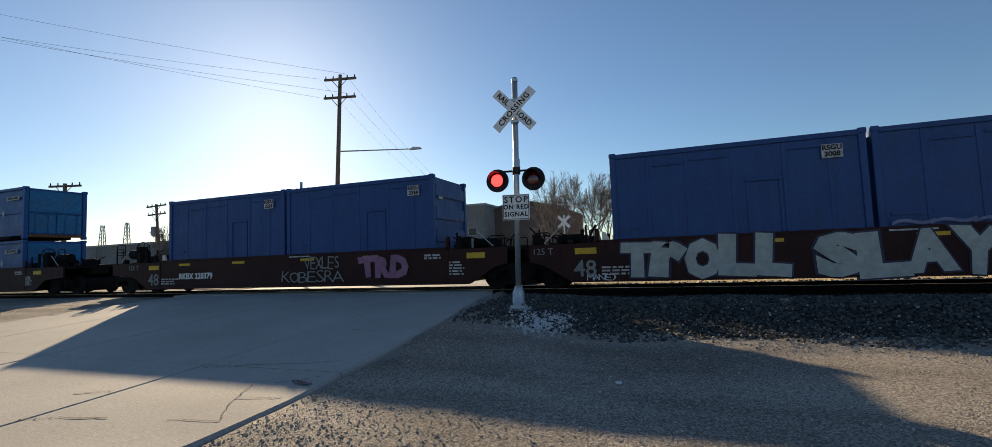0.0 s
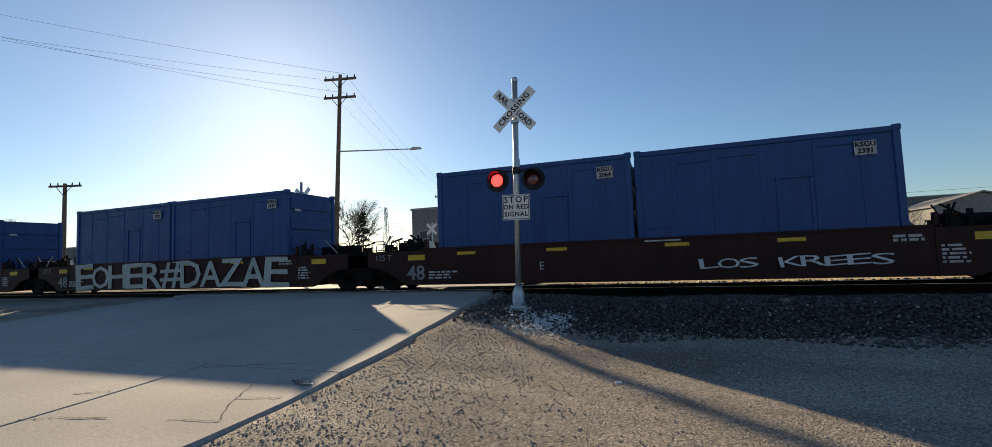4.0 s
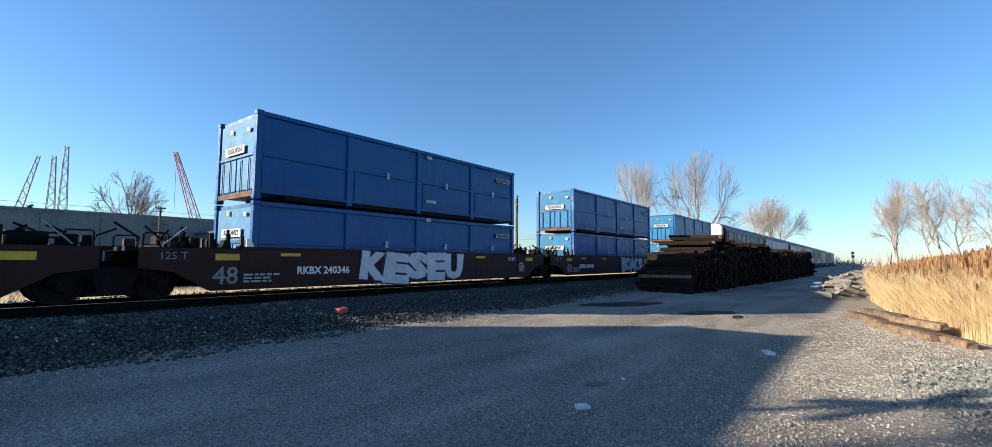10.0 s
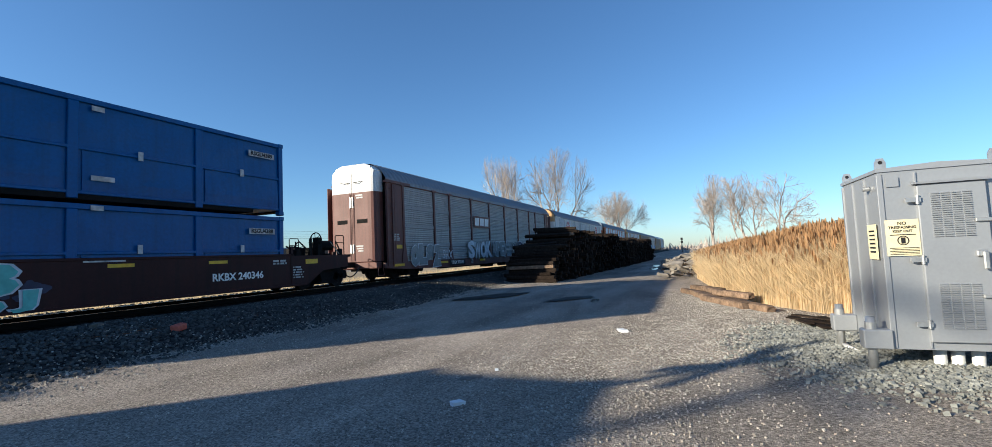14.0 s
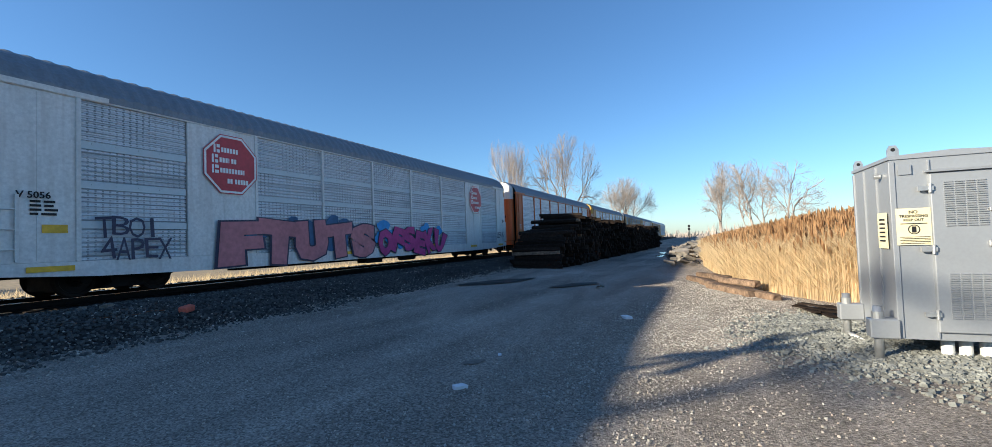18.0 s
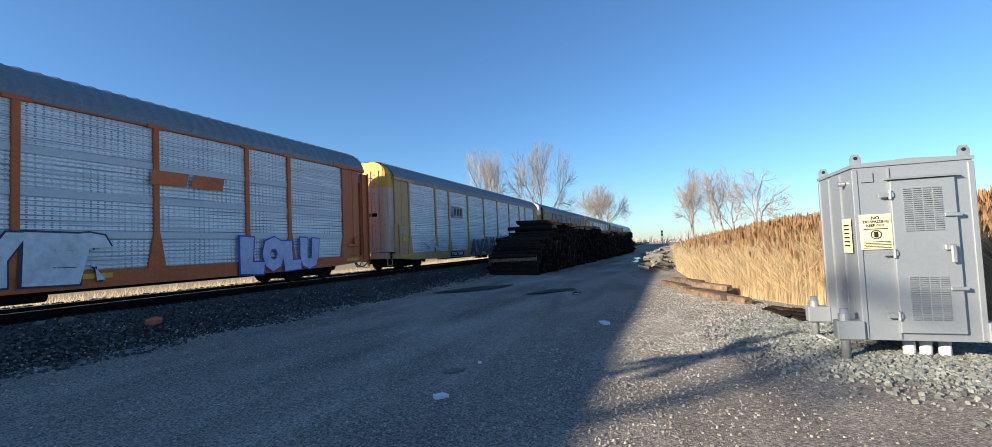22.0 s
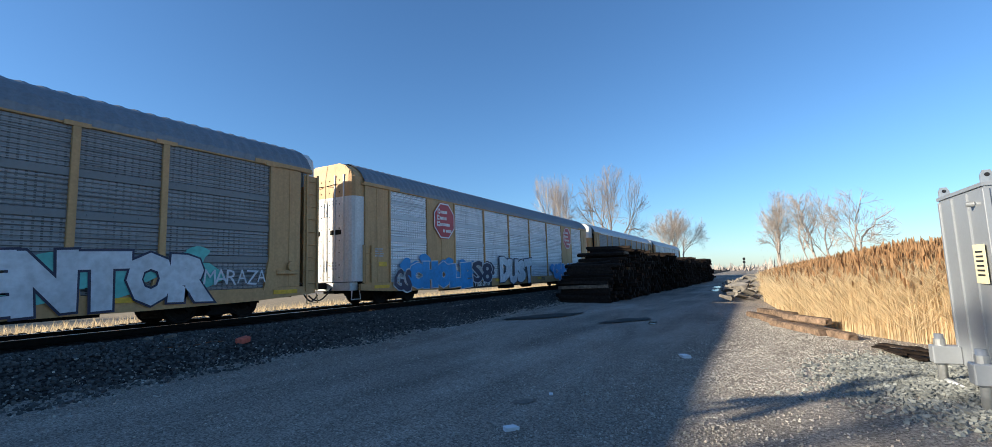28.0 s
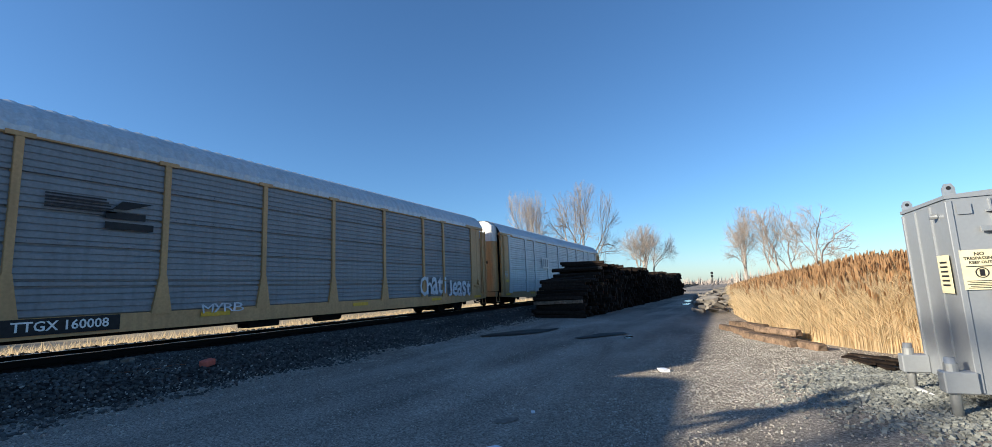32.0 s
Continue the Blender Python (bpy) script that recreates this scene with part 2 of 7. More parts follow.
M = {
    "ground": pebbled("dirt_and_gravel", (0.315, 0.272, 0.226), (0.180, 0.156, 0.132), 58.0, 0.42, (0.08, 0.36, 1.0)),
    "field": material("dry_field", (0.27, 0.205, 0.12), 0.95, 0, 0.3, 3.0, 0.1, 0.5, (0.24, 0.19, 0.11)),
    "concrete": material("worn_concrete", (0.42, 0.39, 0.35), 0.85, 0, 0.2, 42.0, 0.5, 0.10, (0.28, 0.255, 0.225)),
    "tar": material("tar_filled_joint", (0.035, 0.033, 0.03), 0.98, 0, 0.2, 20.0, 2.0, 0.2),
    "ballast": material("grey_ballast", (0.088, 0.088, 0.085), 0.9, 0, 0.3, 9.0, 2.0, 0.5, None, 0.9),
    # bed colour is darker than the stones: shade by the train is in it
    "ballast_bed": pebbled("shaded_grey_ballast_bed", (0.042, 0.041, 0.039), (0.026, 0.025, 0.024), 26.0, 0.7, (0.5, 0.5, 0.5)),
    "stone": material("grey_green_gravel", (0.20, 0.203, 0.186), 0.9, 0, 0.3, 9.0, 2.0, 0.4, None, 0.6),
    "pebble": material("brown_pebbles", (0.38, 0.335, 0.28), 0.9, 0, 0.3, 9.0, 2.0, 0.4, None, 0.6),
    "gravel_pale": material("pale_crushed_gravel", (0.40, 0.37, 0.325), 0.9, 0, 0.3, 9.0, 2.0, 0.4, None, 0.6),
    # rail sides near black: the shadow side is put into the colour
    "rail": streaked("shaded_rail_steel", (0.009, 0.008, 0.007), (0.006, 0.005, 0.005), 0.85, 0.0),
    "rail_head": material("polished_rail_head", (0.45, 0.43, 0.41), 0.25, 1.0, 0.1, 10.0, 1.0, 0.05),
    "tie": material("creosoted_timber", (0.026, 0.019, 0.015), 0.92, 0, 0.4, 12.0, 1.5, 0.8, (0.016, 0.012, 0.010), 0.75),
    "tie_grey": material("weathered_timber", (0.20, 0.135, 0.09), 0.9, 0, 0.4, 14.0, 2.5, 0.8, (0.07, 0.052, 0.04), 0.5),
    "well": streaked("maroon_well_car_paint", (0.040, 0.011, 0.010), (0.014, 0.008, 0.008), 0.6, 0.0, 0.6),
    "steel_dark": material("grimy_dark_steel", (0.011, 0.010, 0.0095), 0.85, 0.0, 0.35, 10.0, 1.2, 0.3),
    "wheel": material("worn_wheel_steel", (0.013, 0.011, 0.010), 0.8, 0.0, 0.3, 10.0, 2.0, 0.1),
    "blue": dented(streaked("blue_container_paint", (0.001, 0.080, 0.260), (0.003, 0.045, 0.135), 0.40, 0.0, 0.45)),
    # brighter copy of the container blue for the sunlit ends, plus stains
    "blue_lit_rusted": material("sunlit_blue_paint_with_rust", (0.004, 0.15, 0.34), 0.7, 0, 0.22, 9.0, 1.6, 0.1, (0.05, 0.10, 0.15)),
    "navy": dented(streaked("dark_blue_container_paint", (0.018, 0.068, 0.215), (0.018, 0.045, 0.13), 0.45, 0.0, 0.45)),
    "rust": material("rust_patch", (0.17, 0.07, 0.03), 0.9, 0, 0.4, 14.0, 2.0, 0.4),
    "galv": streaked("galvanised_side_panel", (0.56, 0.58, 0.60), (0.34, 0.34, 0.34), 0.5, 0.2, 0.45),
    "galv_dark": streaked("dull_dark_side_panel", (0.225, 0.235, 0.25), (0.14, 0.14, 0.147), 0.55, 0.05, 0.45),
    "roof": streaked("corrugated_steel_roof", (0.20, 0.22, 0.25), (0.13, 0.14, 0.155), 0.6, 0.2, 0.3),
    "brown": streaked("brown_railcar_paint", (0.13, 0.045, 0.035), (0.07, 0.03, 0.025), 0.6),
    "orange": streaked("orange_railcar_paint", (0.52, 0.12, 0.022), (0.28, 0.07, 0.02), 0.55),
    "tan": streaked("yellow_tan_railcar_paint", (0.52, 0.31, 0.13), (0.32, 0.18, 0.075), 0.6),
    "cream": streaked("pale_railcar_paint", (0.70, 0.69, 0.67), (0.48, 0.44, 0.40), 0.55),
    "yellow": material("yellow_reflector_tape", (0.70, 0.42, 0.02), 0.5, 0, 0.15, 10.0, 2.0, 0.05),
    "white": material("white_paint", (0.83, 0.82, 0.80), 0.6, 0, 0.12, 12.0, 1.5, 0.05),
    "white_worn": material("worn_white_lettering", (0.50, 0.49, 0.48), 0.7, 0, 0.3, 9.0, 3.0, 0.05),
    "black": material("black_paint", (0.02, 0.02, 0.022), 0.5, 0, 0.3, 10.0, 2.0, 0.1),
    "red": material("red_enamel", (0.45, 0.03, 0.045), 0.5, 0, 0.15, 8.0, 1.5, 0.05),
    "galv_pole": streaked("galvanised_pole", (0.52, 0.53, 0.53), (0.34, 0.33, 0.31), 0.4, 0.7, 0.4),
    "lens": material("dark_red_lens", (0.11, 0.008, 0.008), 0.12, 0, 0.1, 20.0, 4.0, 0.0, coat=1.0),
    "glow": material("lit_red_lens", (1.0, 0.02, 0.02), 0.3, 0, 0.0, 20.0, 4.0, 0.0, emit=5.0),
    "alu": material("brushed_aluminium", (0.33, 0.345, 0.365), 0.40, 0.35, 0.035, 30.0, 0.7, 0.0),
    "pvc": material("white_plastic_pipe", (0.75, 0.74, 0.70), 0.4, 0, 0.08, 8.0, 2.0, 0.02),
    "notice": material("cream_notice", (0.74, 0.66, 0.42), 0.55, 0, 0.08, 8.0, 2.0, 0.02),
    "bark": material("pale_bark", (0.40, 0.335, 0.285), 0.9, 0, 0.3, 6.0, 0.8, 0.4, None, 0.25),
    "bark_dark": material("dark_bark", (0.25, 0.205, 0.17), 0.9, 0, 0.3, 6.0, 0.8, 0.4, None, 0.25),
    "conifer": material("dark_conifer", (0.03, 0.05, 0.028), 0.9, 0, 0.4, 3.0, 0.8, 0.3, None, 0.4),
    "reed": leafy(material("dry_reed", (0.66, 0.52, 0.32), 0.85, 0, 0.15, 4.0, 0.5, 0.0, (0.52, 0.39, 0.22), 0.25)),
    "plume": leafy(material("brown_reed_plume", (0.42, 0.255, 0.125), 0.9, 0, 0.25, 6.0, 0.6, 0.0, (0.26, 0.145, 0.065), 0.3)),
    "wood_pole": material("utility_pole_wood", (0.17, 0.125, 0.09), 0.9, 0, 0.3, 8.0, 0.7, 0.4),
    "wire": material("wire", (0.03, 0.03, 0.03), 0.6, 0.5, 0.1),
    "brick_wall": material("brown_brick_facade", (0.17, 0.115, 0.085), 0.9, 0, 0.25, 4.0, 0.3, 0.2),
    "block_wall": material("grey_block_facade", (0.24, 0.23, 0.215), 0.9, 0, 0.2, 3.0, 0.25, 0.2),
    "metal_wall": material("grey_metal_facade", (0.33, 0.34, 0.34), 0.6, 0.2, 0.15, 3.0, 0.25, 0.1),
    "glass": material("dark_window", (0.03, 0.035, 0.04), 0.15, 0, 0.1, 2.0, 0.5, 0.0),
    "crane_red": material("red_lattice_paint", (0.42, 0.07, 0.06), 0.6, 0, 0.15),
    "lattice": material("grey_lattice_steel", (0.30, 0.30, 0.31), 0.6, 0.4, 0.15),
    "rubble": material("broken_concrete", (0.21, 0.185, 0.155), 0.9, 0, 0.25, 8.0, 1.0, 0.5, None, 0.35),
    "salt": material("white_spill", (0.62, 0.62, 0.62), 0.9, 0, 0.25, 20.0, 2.0, 0.4),
    "wet": material("wet_mud", (0.016, 0.014, 0.012), 0.5, 0, 0.3, 10.0, 1.5, 0.15),
    "darker_dirt": material("darker_lane_dirt", (0.17, 0.145, 0.12), 0.9, 0, 0.3, 12.0, 2.0, 0.3),
    "water": material("puddle_water", (0.04, 0.04, 0.04), 0.04, 0, 0.1, 3.0, 1.0, 0.02),
    "litter": material("pale_litter", (0.75, 0.77, 0.8), 0.6, 0, 0.1, 10.0, 3.0, 0.1),
    "brick_red": material("red_brick", (0.55, 0.13, 0.085), 0.85, 0, 0.2, 20.0, 3.0, 0.4),
    "tyre": material("black_rubber", (0.02, 0.02, 0.02), 0.8, 0, 0.2),
}
for nm, c in (("silver", (0.42, 0.45, 0.42)), ("pale", (0.60, 0.62, 0.66)), ("magenta", (0.42, 0.03, 0.20)), ("maroon", (0.28, 0.04, 0.06)), ("sky", (0.04, 0.26, 0.60)),
              ("teal", (0.16, 0.50, 0.45)), ("mauve", (0.55, 0.41, 0.55)), ("grey", (0.24, 0.25, 0.25)), ("pink", (0.30, 0.13, 0.22)), ("white", (0.66, 0.68, 0.72)), ("rose", (0.50, 0.18, 0.20)), ("orange", (0.55, 0.13, 0.03)), ("ink", (0.03, 0.03, 0.07)), ("lilac", (0.50, 0.52, 0.75)), ("green", (0.10, 0.30, 0.12)), ("navy", (0.03, 0.10, 0.22)), ("faint", (0.17, 0.20, 0.34)), ("dim", (0.16, 0.15, 0.16)), ("blue", (0.05, 0.07, 0.42))):
    M["spray_" + nm] = material(nm + "_spray_paint", c, 0.6, 0, 0.15, 7.0, 1.5, 0.03)

# rough grimy and dusty surfaces have next to no sheen
for nm, sheen in (("tie", 0.05), ("tie_grey", 0.15), ("steel_dark", 0.15), ("wheel", 0.2), ("well", 0.22), ("ballast", 0.1), ("ballast_bed", 0.05), ("ground", 0.1), ("rail", 0.1), ("black", 0.2), ("concrete", 0.2), ("pebble", 0.1), ("gravel_pale", 0.1), ("stone", 0.1), ("wet", 0.06)):
    M[nm].node_tree.nodes["Principled BSDF"].inputs["Specular IOR Level"].default_value = sheen


# ---- mesh helpers ----
class Build:
    """Collects corners and faces for one mesh."""

    def __init__(self):
        self.v, self.f = [], []

    def add(self, verts, faces):
        k = len(self.v)
        self.v.extend(verts)
        self.f.extend(tuple(i + k for i in face) for face in faces)
        return self

    def box(self, x0, y0, z0, x1, y1, z1, bevel=0.0):
        if bevel:
            b = bevel
            ring = lambda z, e: [(x0 + e, y0 + b, z), (x0 + b, y0 + e, z), (x1 - b, y0 + e, z), (x1 - e, y0 + b, z), (x1 - e, y1 - b, z), (x1 - b, y1 - e, z), (x0 + b, y1 - e, z), (x0 + e, y1 - b, z)]
            vs = ring(z0, b) + ring(z0 + b, 0) + ring(z1 - b, 0) + ring(z1, b)
            fs = [tuple(range(7, -1, -1)), tuple(range(24, 32))]
            for r in range(3):
                for i in range(8):
                    j = (i + 1) % 8
                    fs.append((r * 8 + i, r * 8 + j, r * 8 + 8 + j, r * 8 + 8 + i))
            return self.add(vs, fs)
        return self.add([(x0, y0, z0), (x1, y0, z0), (x1, y1, z0), (x0, y1, z0), (x0, y0, z1), (x1, y0, z1), (x1, y1, z1), (x0, y1, z1)],
                        [(3, 2, 1, 0), (4, 5, 6, 7), (0, 1, 5, 4), (1, 2, 6, 5), (2, 3, 7, 6), (3, 0, 4, 7)])

    def rod(self, a, b, r0, r1=None, n=8, caps=True):
        a, b = Vector(a), Vector(b)
        r1 = r0 if r1 is None else r1
        w = (b - a).normalized()
        u = w.orthogonal().normalized()
        t = w.cross(u)
        vs = []
        for p, r in ((a, r0), (b, r1)):
            for i in range(n):
                g = 2 * math.pi * i / n
                vs.append(tuple(p + u * (r * math.cos(g)) + t * (r * math.sin(g))))
        fs = [(i, (i + 1) % n, n + (i + 1) % n, n + i) for i in range(n)]
        if caps:
            fs += [tuple(range(n - 1, -1, -1)), tuple(range(n, 2 * n))]
        return self.add(vs, fs)

    def lathe(self, origin, axis, profile, n=16):
        """profile: pairs of distance along the axis and radius."""
        o, w = Vector(origin), Vector(axis).normalized()
        u = w.orthogonal().normalized()
        t = w.cross(u)
        vs = []
        for d, r in profile:
            for i in range(n):
                g = 2 * math.pi * i / n
                vs.append(tuple(o + w * d + u * (r * math.cos(g)) + t * (r * math.sin(g))))
        fs = []
        for k in range(len(profile) - 1):
            for i in range(n):
                j = (i + 1) % n
                fs.append((k * n + i, k * n + j, k * n + n + j, k * n + n + i))
        return self.add(vs, fs)

    def tube(self, points, r, n=5):
        """A bent round bar through the points."""
        pts = [Vector(p) for p in points]
        k0 = len(self.v)
        for i, p in enumerate(pts):
            w = (pts[min(i + 1, len(pts) - 1)] - pts[max(i - 1, 0)]).normalized()
            u = w.orthogonal().normalized() if abs(w.z) > 0.95 else w.cross(Vector((0, 0, 1))).normalized()
            t = w.cross(u)
            self.v += [tuple(p + u * (r * math.cos(2 * math.pi * j / n)) + t * (r * math.sin(2 * math.pi * j / n))) for j in range(n)]
        for i in range(len(pts) - 1):
            for j in range(n):
                q = (j + 1) % n
                self.f.append((k0 + i * n + j, k0 + i * n + q, k0 + i * n + n + q, k0 + i * n + n + j))
        return self

    def extrude(self, outline, axis, a, b):
        """A closed outline in the two other axes, drawn out from a to b along axis 0, 1 or 2."""
        n = len(outline)
        put = {0: lambda p, s: (s, p[0], p[1]), 1: lambda p, s: (p[0], s, p[1]), 2: lambda p, s: (p[0], p[1], s)}[axis]
        vs = [put(p, a) for p in outline] + [put(p, b) for p in outline]
        return self.add(vs, [tuple(range(n - 1, -1, -1)), tuple(range(n, 2 * n))] + [(i, (i + 1) % n, n + (i + 1) % n, n + i) for i in range(n)])

    def mesh(self, name, mat, smooth=False):
        me = bpy.data.meshes.new(name)
        me.from_pydata(self.v, [], self.f)
        me.materials.append(mat)
        if smooth:
            me.polygons.foreach_set("use_smooth", [True] * len(me.polygons))
        bm = bmesh.new()
        bm.from_mesh(me)
        bmesh.ops.recalc_face_normals(bm, faces=bm.faces)
        bm.to_mesh(me)
        bm.free()
        return me


def part(name, build, mat, parent=None, label="", smooth=False, at=None):
    ob = new(name, build.mesh(name, M[mat] if isinstance(mat, str) else mat, smooth))
    if parent is not None:
        ob.parent = parent
    if at is not None:
        ob.matrix_basis = at
    if label:
        ob["label"] = label
    return ob


def share(name, mesh, parent, at, label=""):
    """One more piece on a mesh that its likes use too."""
    ob = new(name, mesh)
    ob.parent = parent
    ob.matrix_basis = at
    if label:
        ob["label"] = label
    return ob


def thing(name, label, category, at, group="", kind=""):
    ob = new(name)
    ob.empty_display_size = 0.2
    ob.matrix_basis = at
    return tagged(ob, label, category, group, kind)


def letters(text, size, mat, bold=0.0, depth=0.004, shear=0.0, stretch=1.0, space=1.0):
    """A mesh of flat raised letters that stand in the x-z plane and face -y, centred."""
    cu = bpy.data.curves.new("letters", "FONT")
    cu.body, cu.size, cu.extrude, cu.offset, cu.shear, cu.space_character = text, size, depth, bold, shear, space
    cu.align_x, cu.align_y, cu.resolution_u = "CENTER", "CENTER", 2
    ob = bpy.data.objects.new("letters", cu)
    me = bpy.data.meshes.new_from_object(ob)
    bpy.data.objects.remove(ob)
    me.materials.clear()
    me.materials.append(M[mat])
    me.transform(Matrix.Rotation(radians(90), 4, "X") @ Matrix.Diagonal((stretch, 1, 1, 1)))
    return me


def lettering(text, size, mat, parent, x, y, z, name="lettering", label="", **how):
    return share(name, letters(text, size, mat, **how), parent, pose(x, y, z), label)


GLYPHS = {}


def glyph(ch, bold):
    """The corners and faces of one letter of size 1, in x and z."""
    if (ch, bold) not in GLYPHS:
        me = letters(ch, 1.0, "white", bold=bold, depth=0.0)
        co = np.zeros(len(me.vertices) * 3)
        me.vertices.foreach_get("co", co)
        GLYPHS[(ch, bold)] = (co.reshape(-1, 3)[:, [0, 2]], [tuple(p.vertices) for p in me.polygons])
        bpy.data.meshes.remove(me)
    return GLYPHS[(ch, bold)]


def piece(car, y, text, x0, x1, z0, z1, fill, line=None, cloud=None, fat=0.06, wild=1.0, seed=None, rim=0.035):
    """A sprayed tag that fills a box on the side of a car: letters that lean and swell, an outline, a cloud of colour behind."""
    rnd = random.Random(seed if seed is not None else text)
    n = len(text)
    cell = (x1 - x0) / n
    plan = []
    for k, ch in enumerate(text):
        plan.append((ch, x0 + cell * (k + 0.5), cell * rnd.uniform(1.0, 1.18), (z1 - z0) * rnd.uniform(0.9, 1.04), rnd.uniform(-0.10, 0.10) * wild, rnd.uniform(-0.05, 0.05) * wild * (z1 - z0), rnd.uniform(-0.16, 0.16) * wild))
    def layer(name, bold, mat, lift):
        b = Build()
        for k, (ch, cx, w, h, turn, up, swell) in enumerate(plan):
            if ch == " ":
                continue
            base, _ = glyph(ch, fat)
            lo, hi = base.min(0), base.max(0)
            co, faces = glyph(ch, bold)
            p = (co - (lo + hi) / 2) / np.maximum(hi - lo, 0.05)
            slim = min(1.0, (hi[0] - lo[0]) / 0.42)
            px, pz = p[:, 0] * w * slim * (1 + swell * 2 * p[:, 1]), p[:, 1] * h
            qx, qz = px * math.cos(turn) - pz * math.sin(turn), px * math.sin(turn) + pz * math.cos(turn)
            zc = (z0 + z1) / 2 + up
            b.add([(cx + a, y - lift - 0.0006 * k, min(zc + c, z1 + 0.12)) for a, c in zip(qx.tolist(), qz.tolist())], faces)
        return part(name, b, mat, car)
    if cloud:
        b = Build()
        for k in range(3 * n):
            cx, cz, r = rnd.uniform(x0 - 0.2, x1 + 0.2), rnd.uniform(z0 + (z1 - z0) * 0.35, z1 + 0.12), rnd.uniform(0.18, 0.36) * (z1 - z0)
            ring = [(cx + r * (1 + 0.3 * math.sin(3 * g + k)) * math.cos(g), y - 0.001 - 0.0004 * k, cz + r * 0.8 * math.sin(g)) for g in (2 * math.pi * j / 14 for j in range(14))]
            b.add(ring, [tuple(range(14))])
        part("spray_cloud", b, cloud, car)
    if line:
        layer("spray_outline", round(fat + rim, 3), line, 0.02)
    layer("spray_fill", fat, fill, 0.035)


def bars(parent, x0, x1, y, z, mat, rows, h=0.05, step=0.09, name="small_print", rnd=None):
    """Writing too small to read: a few thin bars."""
    rnd = rnd or random.Random(int(x0 * 100) + rows)
    b = Build()
    for r in range(rows):
        x, end = x0, x0 + (x1 - x0) * rnd.uniform(0.7, 1.0)
        while x < end:
            w = rnd.uniform(0.08, 0.3)
            b.box(x, y - 0.004, z - r * step - h, min(x + w, end), y, z - r * step)
            x += w + 0.05
    return part(name, b, mat, parent)


# ---- train run ----
def run(t):
    """How far the train has gone at t."""
    return 10.212 * t + 0.0151 * t * t


MOVING = []
WHEELSETS = []


def on_track(ob, s):
    """Puts a thing on the track, s metres along it at the start."""
    ob.matrix_basis = pose(s, TRACK_Y, RAIL_Z)
    MOVING.append((ob, s, TRACK_Y, RAIL_Z))
    return ob


# ---- ground ----
def smooth(a, b, v):
    k = min(1.0, max(0.0, (v - a) / (b - a)))
    return k * k * (3 - 2 * k)


def edge_x(y):
    """The ragged right edge of the concrete road."""
    return float(np.interp(y, (-8, 0, 3, 4, 5, 6.6, 9.5, 11.7, 18, 40), (-4.2, -4.22, -4.22, -4.21, -4.26, -4.34, -4.62, -4.95, -5.4, -6.0)))


def road_z(y):
    return 0.55 * smooth(1.0, 13.0, y) if y < 14.4 else 0.55 * (1 - smooth(16.0, 30.0, y))


def ground_z(x, y):
    low = 0.05 * smooth(4, 9, y) + 0.33 * smooth(8.3, 11.3, y) * (1 - smooth(17.4, 20.0, y))
    e = edge_x(y)
    if y < 14.4:
        k = 1 - smooth(e, e + 3.4, x)
        low = low * (1 - k) + (road_z(y) - 0.035) * k if x > e else road_z(y) - 0.12
    elif x < e + 1:
        low = road_z(y) - 0.12
    bump = 0.02 * noise.noise((x * 0.7, y * 0.7, 0)) + 0.012 * noise.noise((x * 2.3, y * 2.3, 5)) if x > e - 0.3 and y < 12 else 0
    bank = 0.25 * smooth(1.5, 9, -(y + 0.12 * (x - 14))) * smooth(16, 30, x) if x > 12 else 0
    mound = 0.10 * math.exp(-((x - 7.5) ** 2 / 3.2 + (y + 2.5) ** 2 / 2.6)) if 3 < x < 13 and y < 2 else 0
    return low + bump + bank + mound


def spaced(lo, hi, near_lo, near_hi, step, grow=1.35):
    vals = list(np.arange(near_lo, near_hi + 1e-6, step))
    d, v = step, near_hi
    while v < hi:
        d *= grow
        v += d
        vals.append(min(v, hi))
    d, v = step, near_lo
    while v > lo:
        d *= grow
        v -= d
        vals.insert(0, max(v, lo))
    return vals


def sheet(name, xs, ys, height, mat, label, category="ground"):
    v = [(x, y, height(x, y)) for y in ys for x in xs]
    w = len(xs)
    f = [(j * w + i, j * w + i + 1, j * w + w + i + 1, j * w + w + i) for j in range(len(ys) - 1) for i in range(w - 1)]
    me = bpy.data.meshes.new(name)
    me.from_pydata(v, [], f)
    me.materials.append(M[mat])
    me.polygons.foreach_set("use_smooth", [True] * len(me.polygons))
    return tagged(new(name, me), label, category, kind="structure")


ground = sheet("ground", spaced(-2500, 2500, -9, 26, 0.22), spaced(-2500, 2500, -7, 13.2, 0.22), lambda x, y: ground_z(x, y) - (0.16 * smooth(11.2, 12.0, y) * (1 - smooth(17.0, 17.8, y)) if x > -5.0 else 0), "ground", "worn dirt and gravel lot beside the railway")
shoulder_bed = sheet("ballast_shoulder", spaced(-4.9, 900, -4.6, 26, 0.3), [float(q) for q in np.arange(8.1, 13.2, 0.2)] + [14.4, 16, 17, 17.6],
                     lambda x, y: min(0.375, ground_z(x, y) - 0.014 + 0.045 * smooth(8.5, 9.6, y + 0.6 * noise.noise((x * 0.45, 0, 3))) - (0.25 if x < edge_x(y) + 0.35 else 0) - 0.06 * smooth(17, 17.6, y)), "ballast_bed", "grey ballast bed beside the rails, darkened for shade", "ballast")
field = sheet("dry_field", spaced(-400, 900, -6, 60, 6.0), [18.6, 20, 22, 26, 34, 44], lambda x, y: max(ground_z(x, y), 0) + 0.03 + 0.05 * noise.noise((x, y, 2)), "field", "flattened dry grass strip beyond the track")
field.location.x = 3


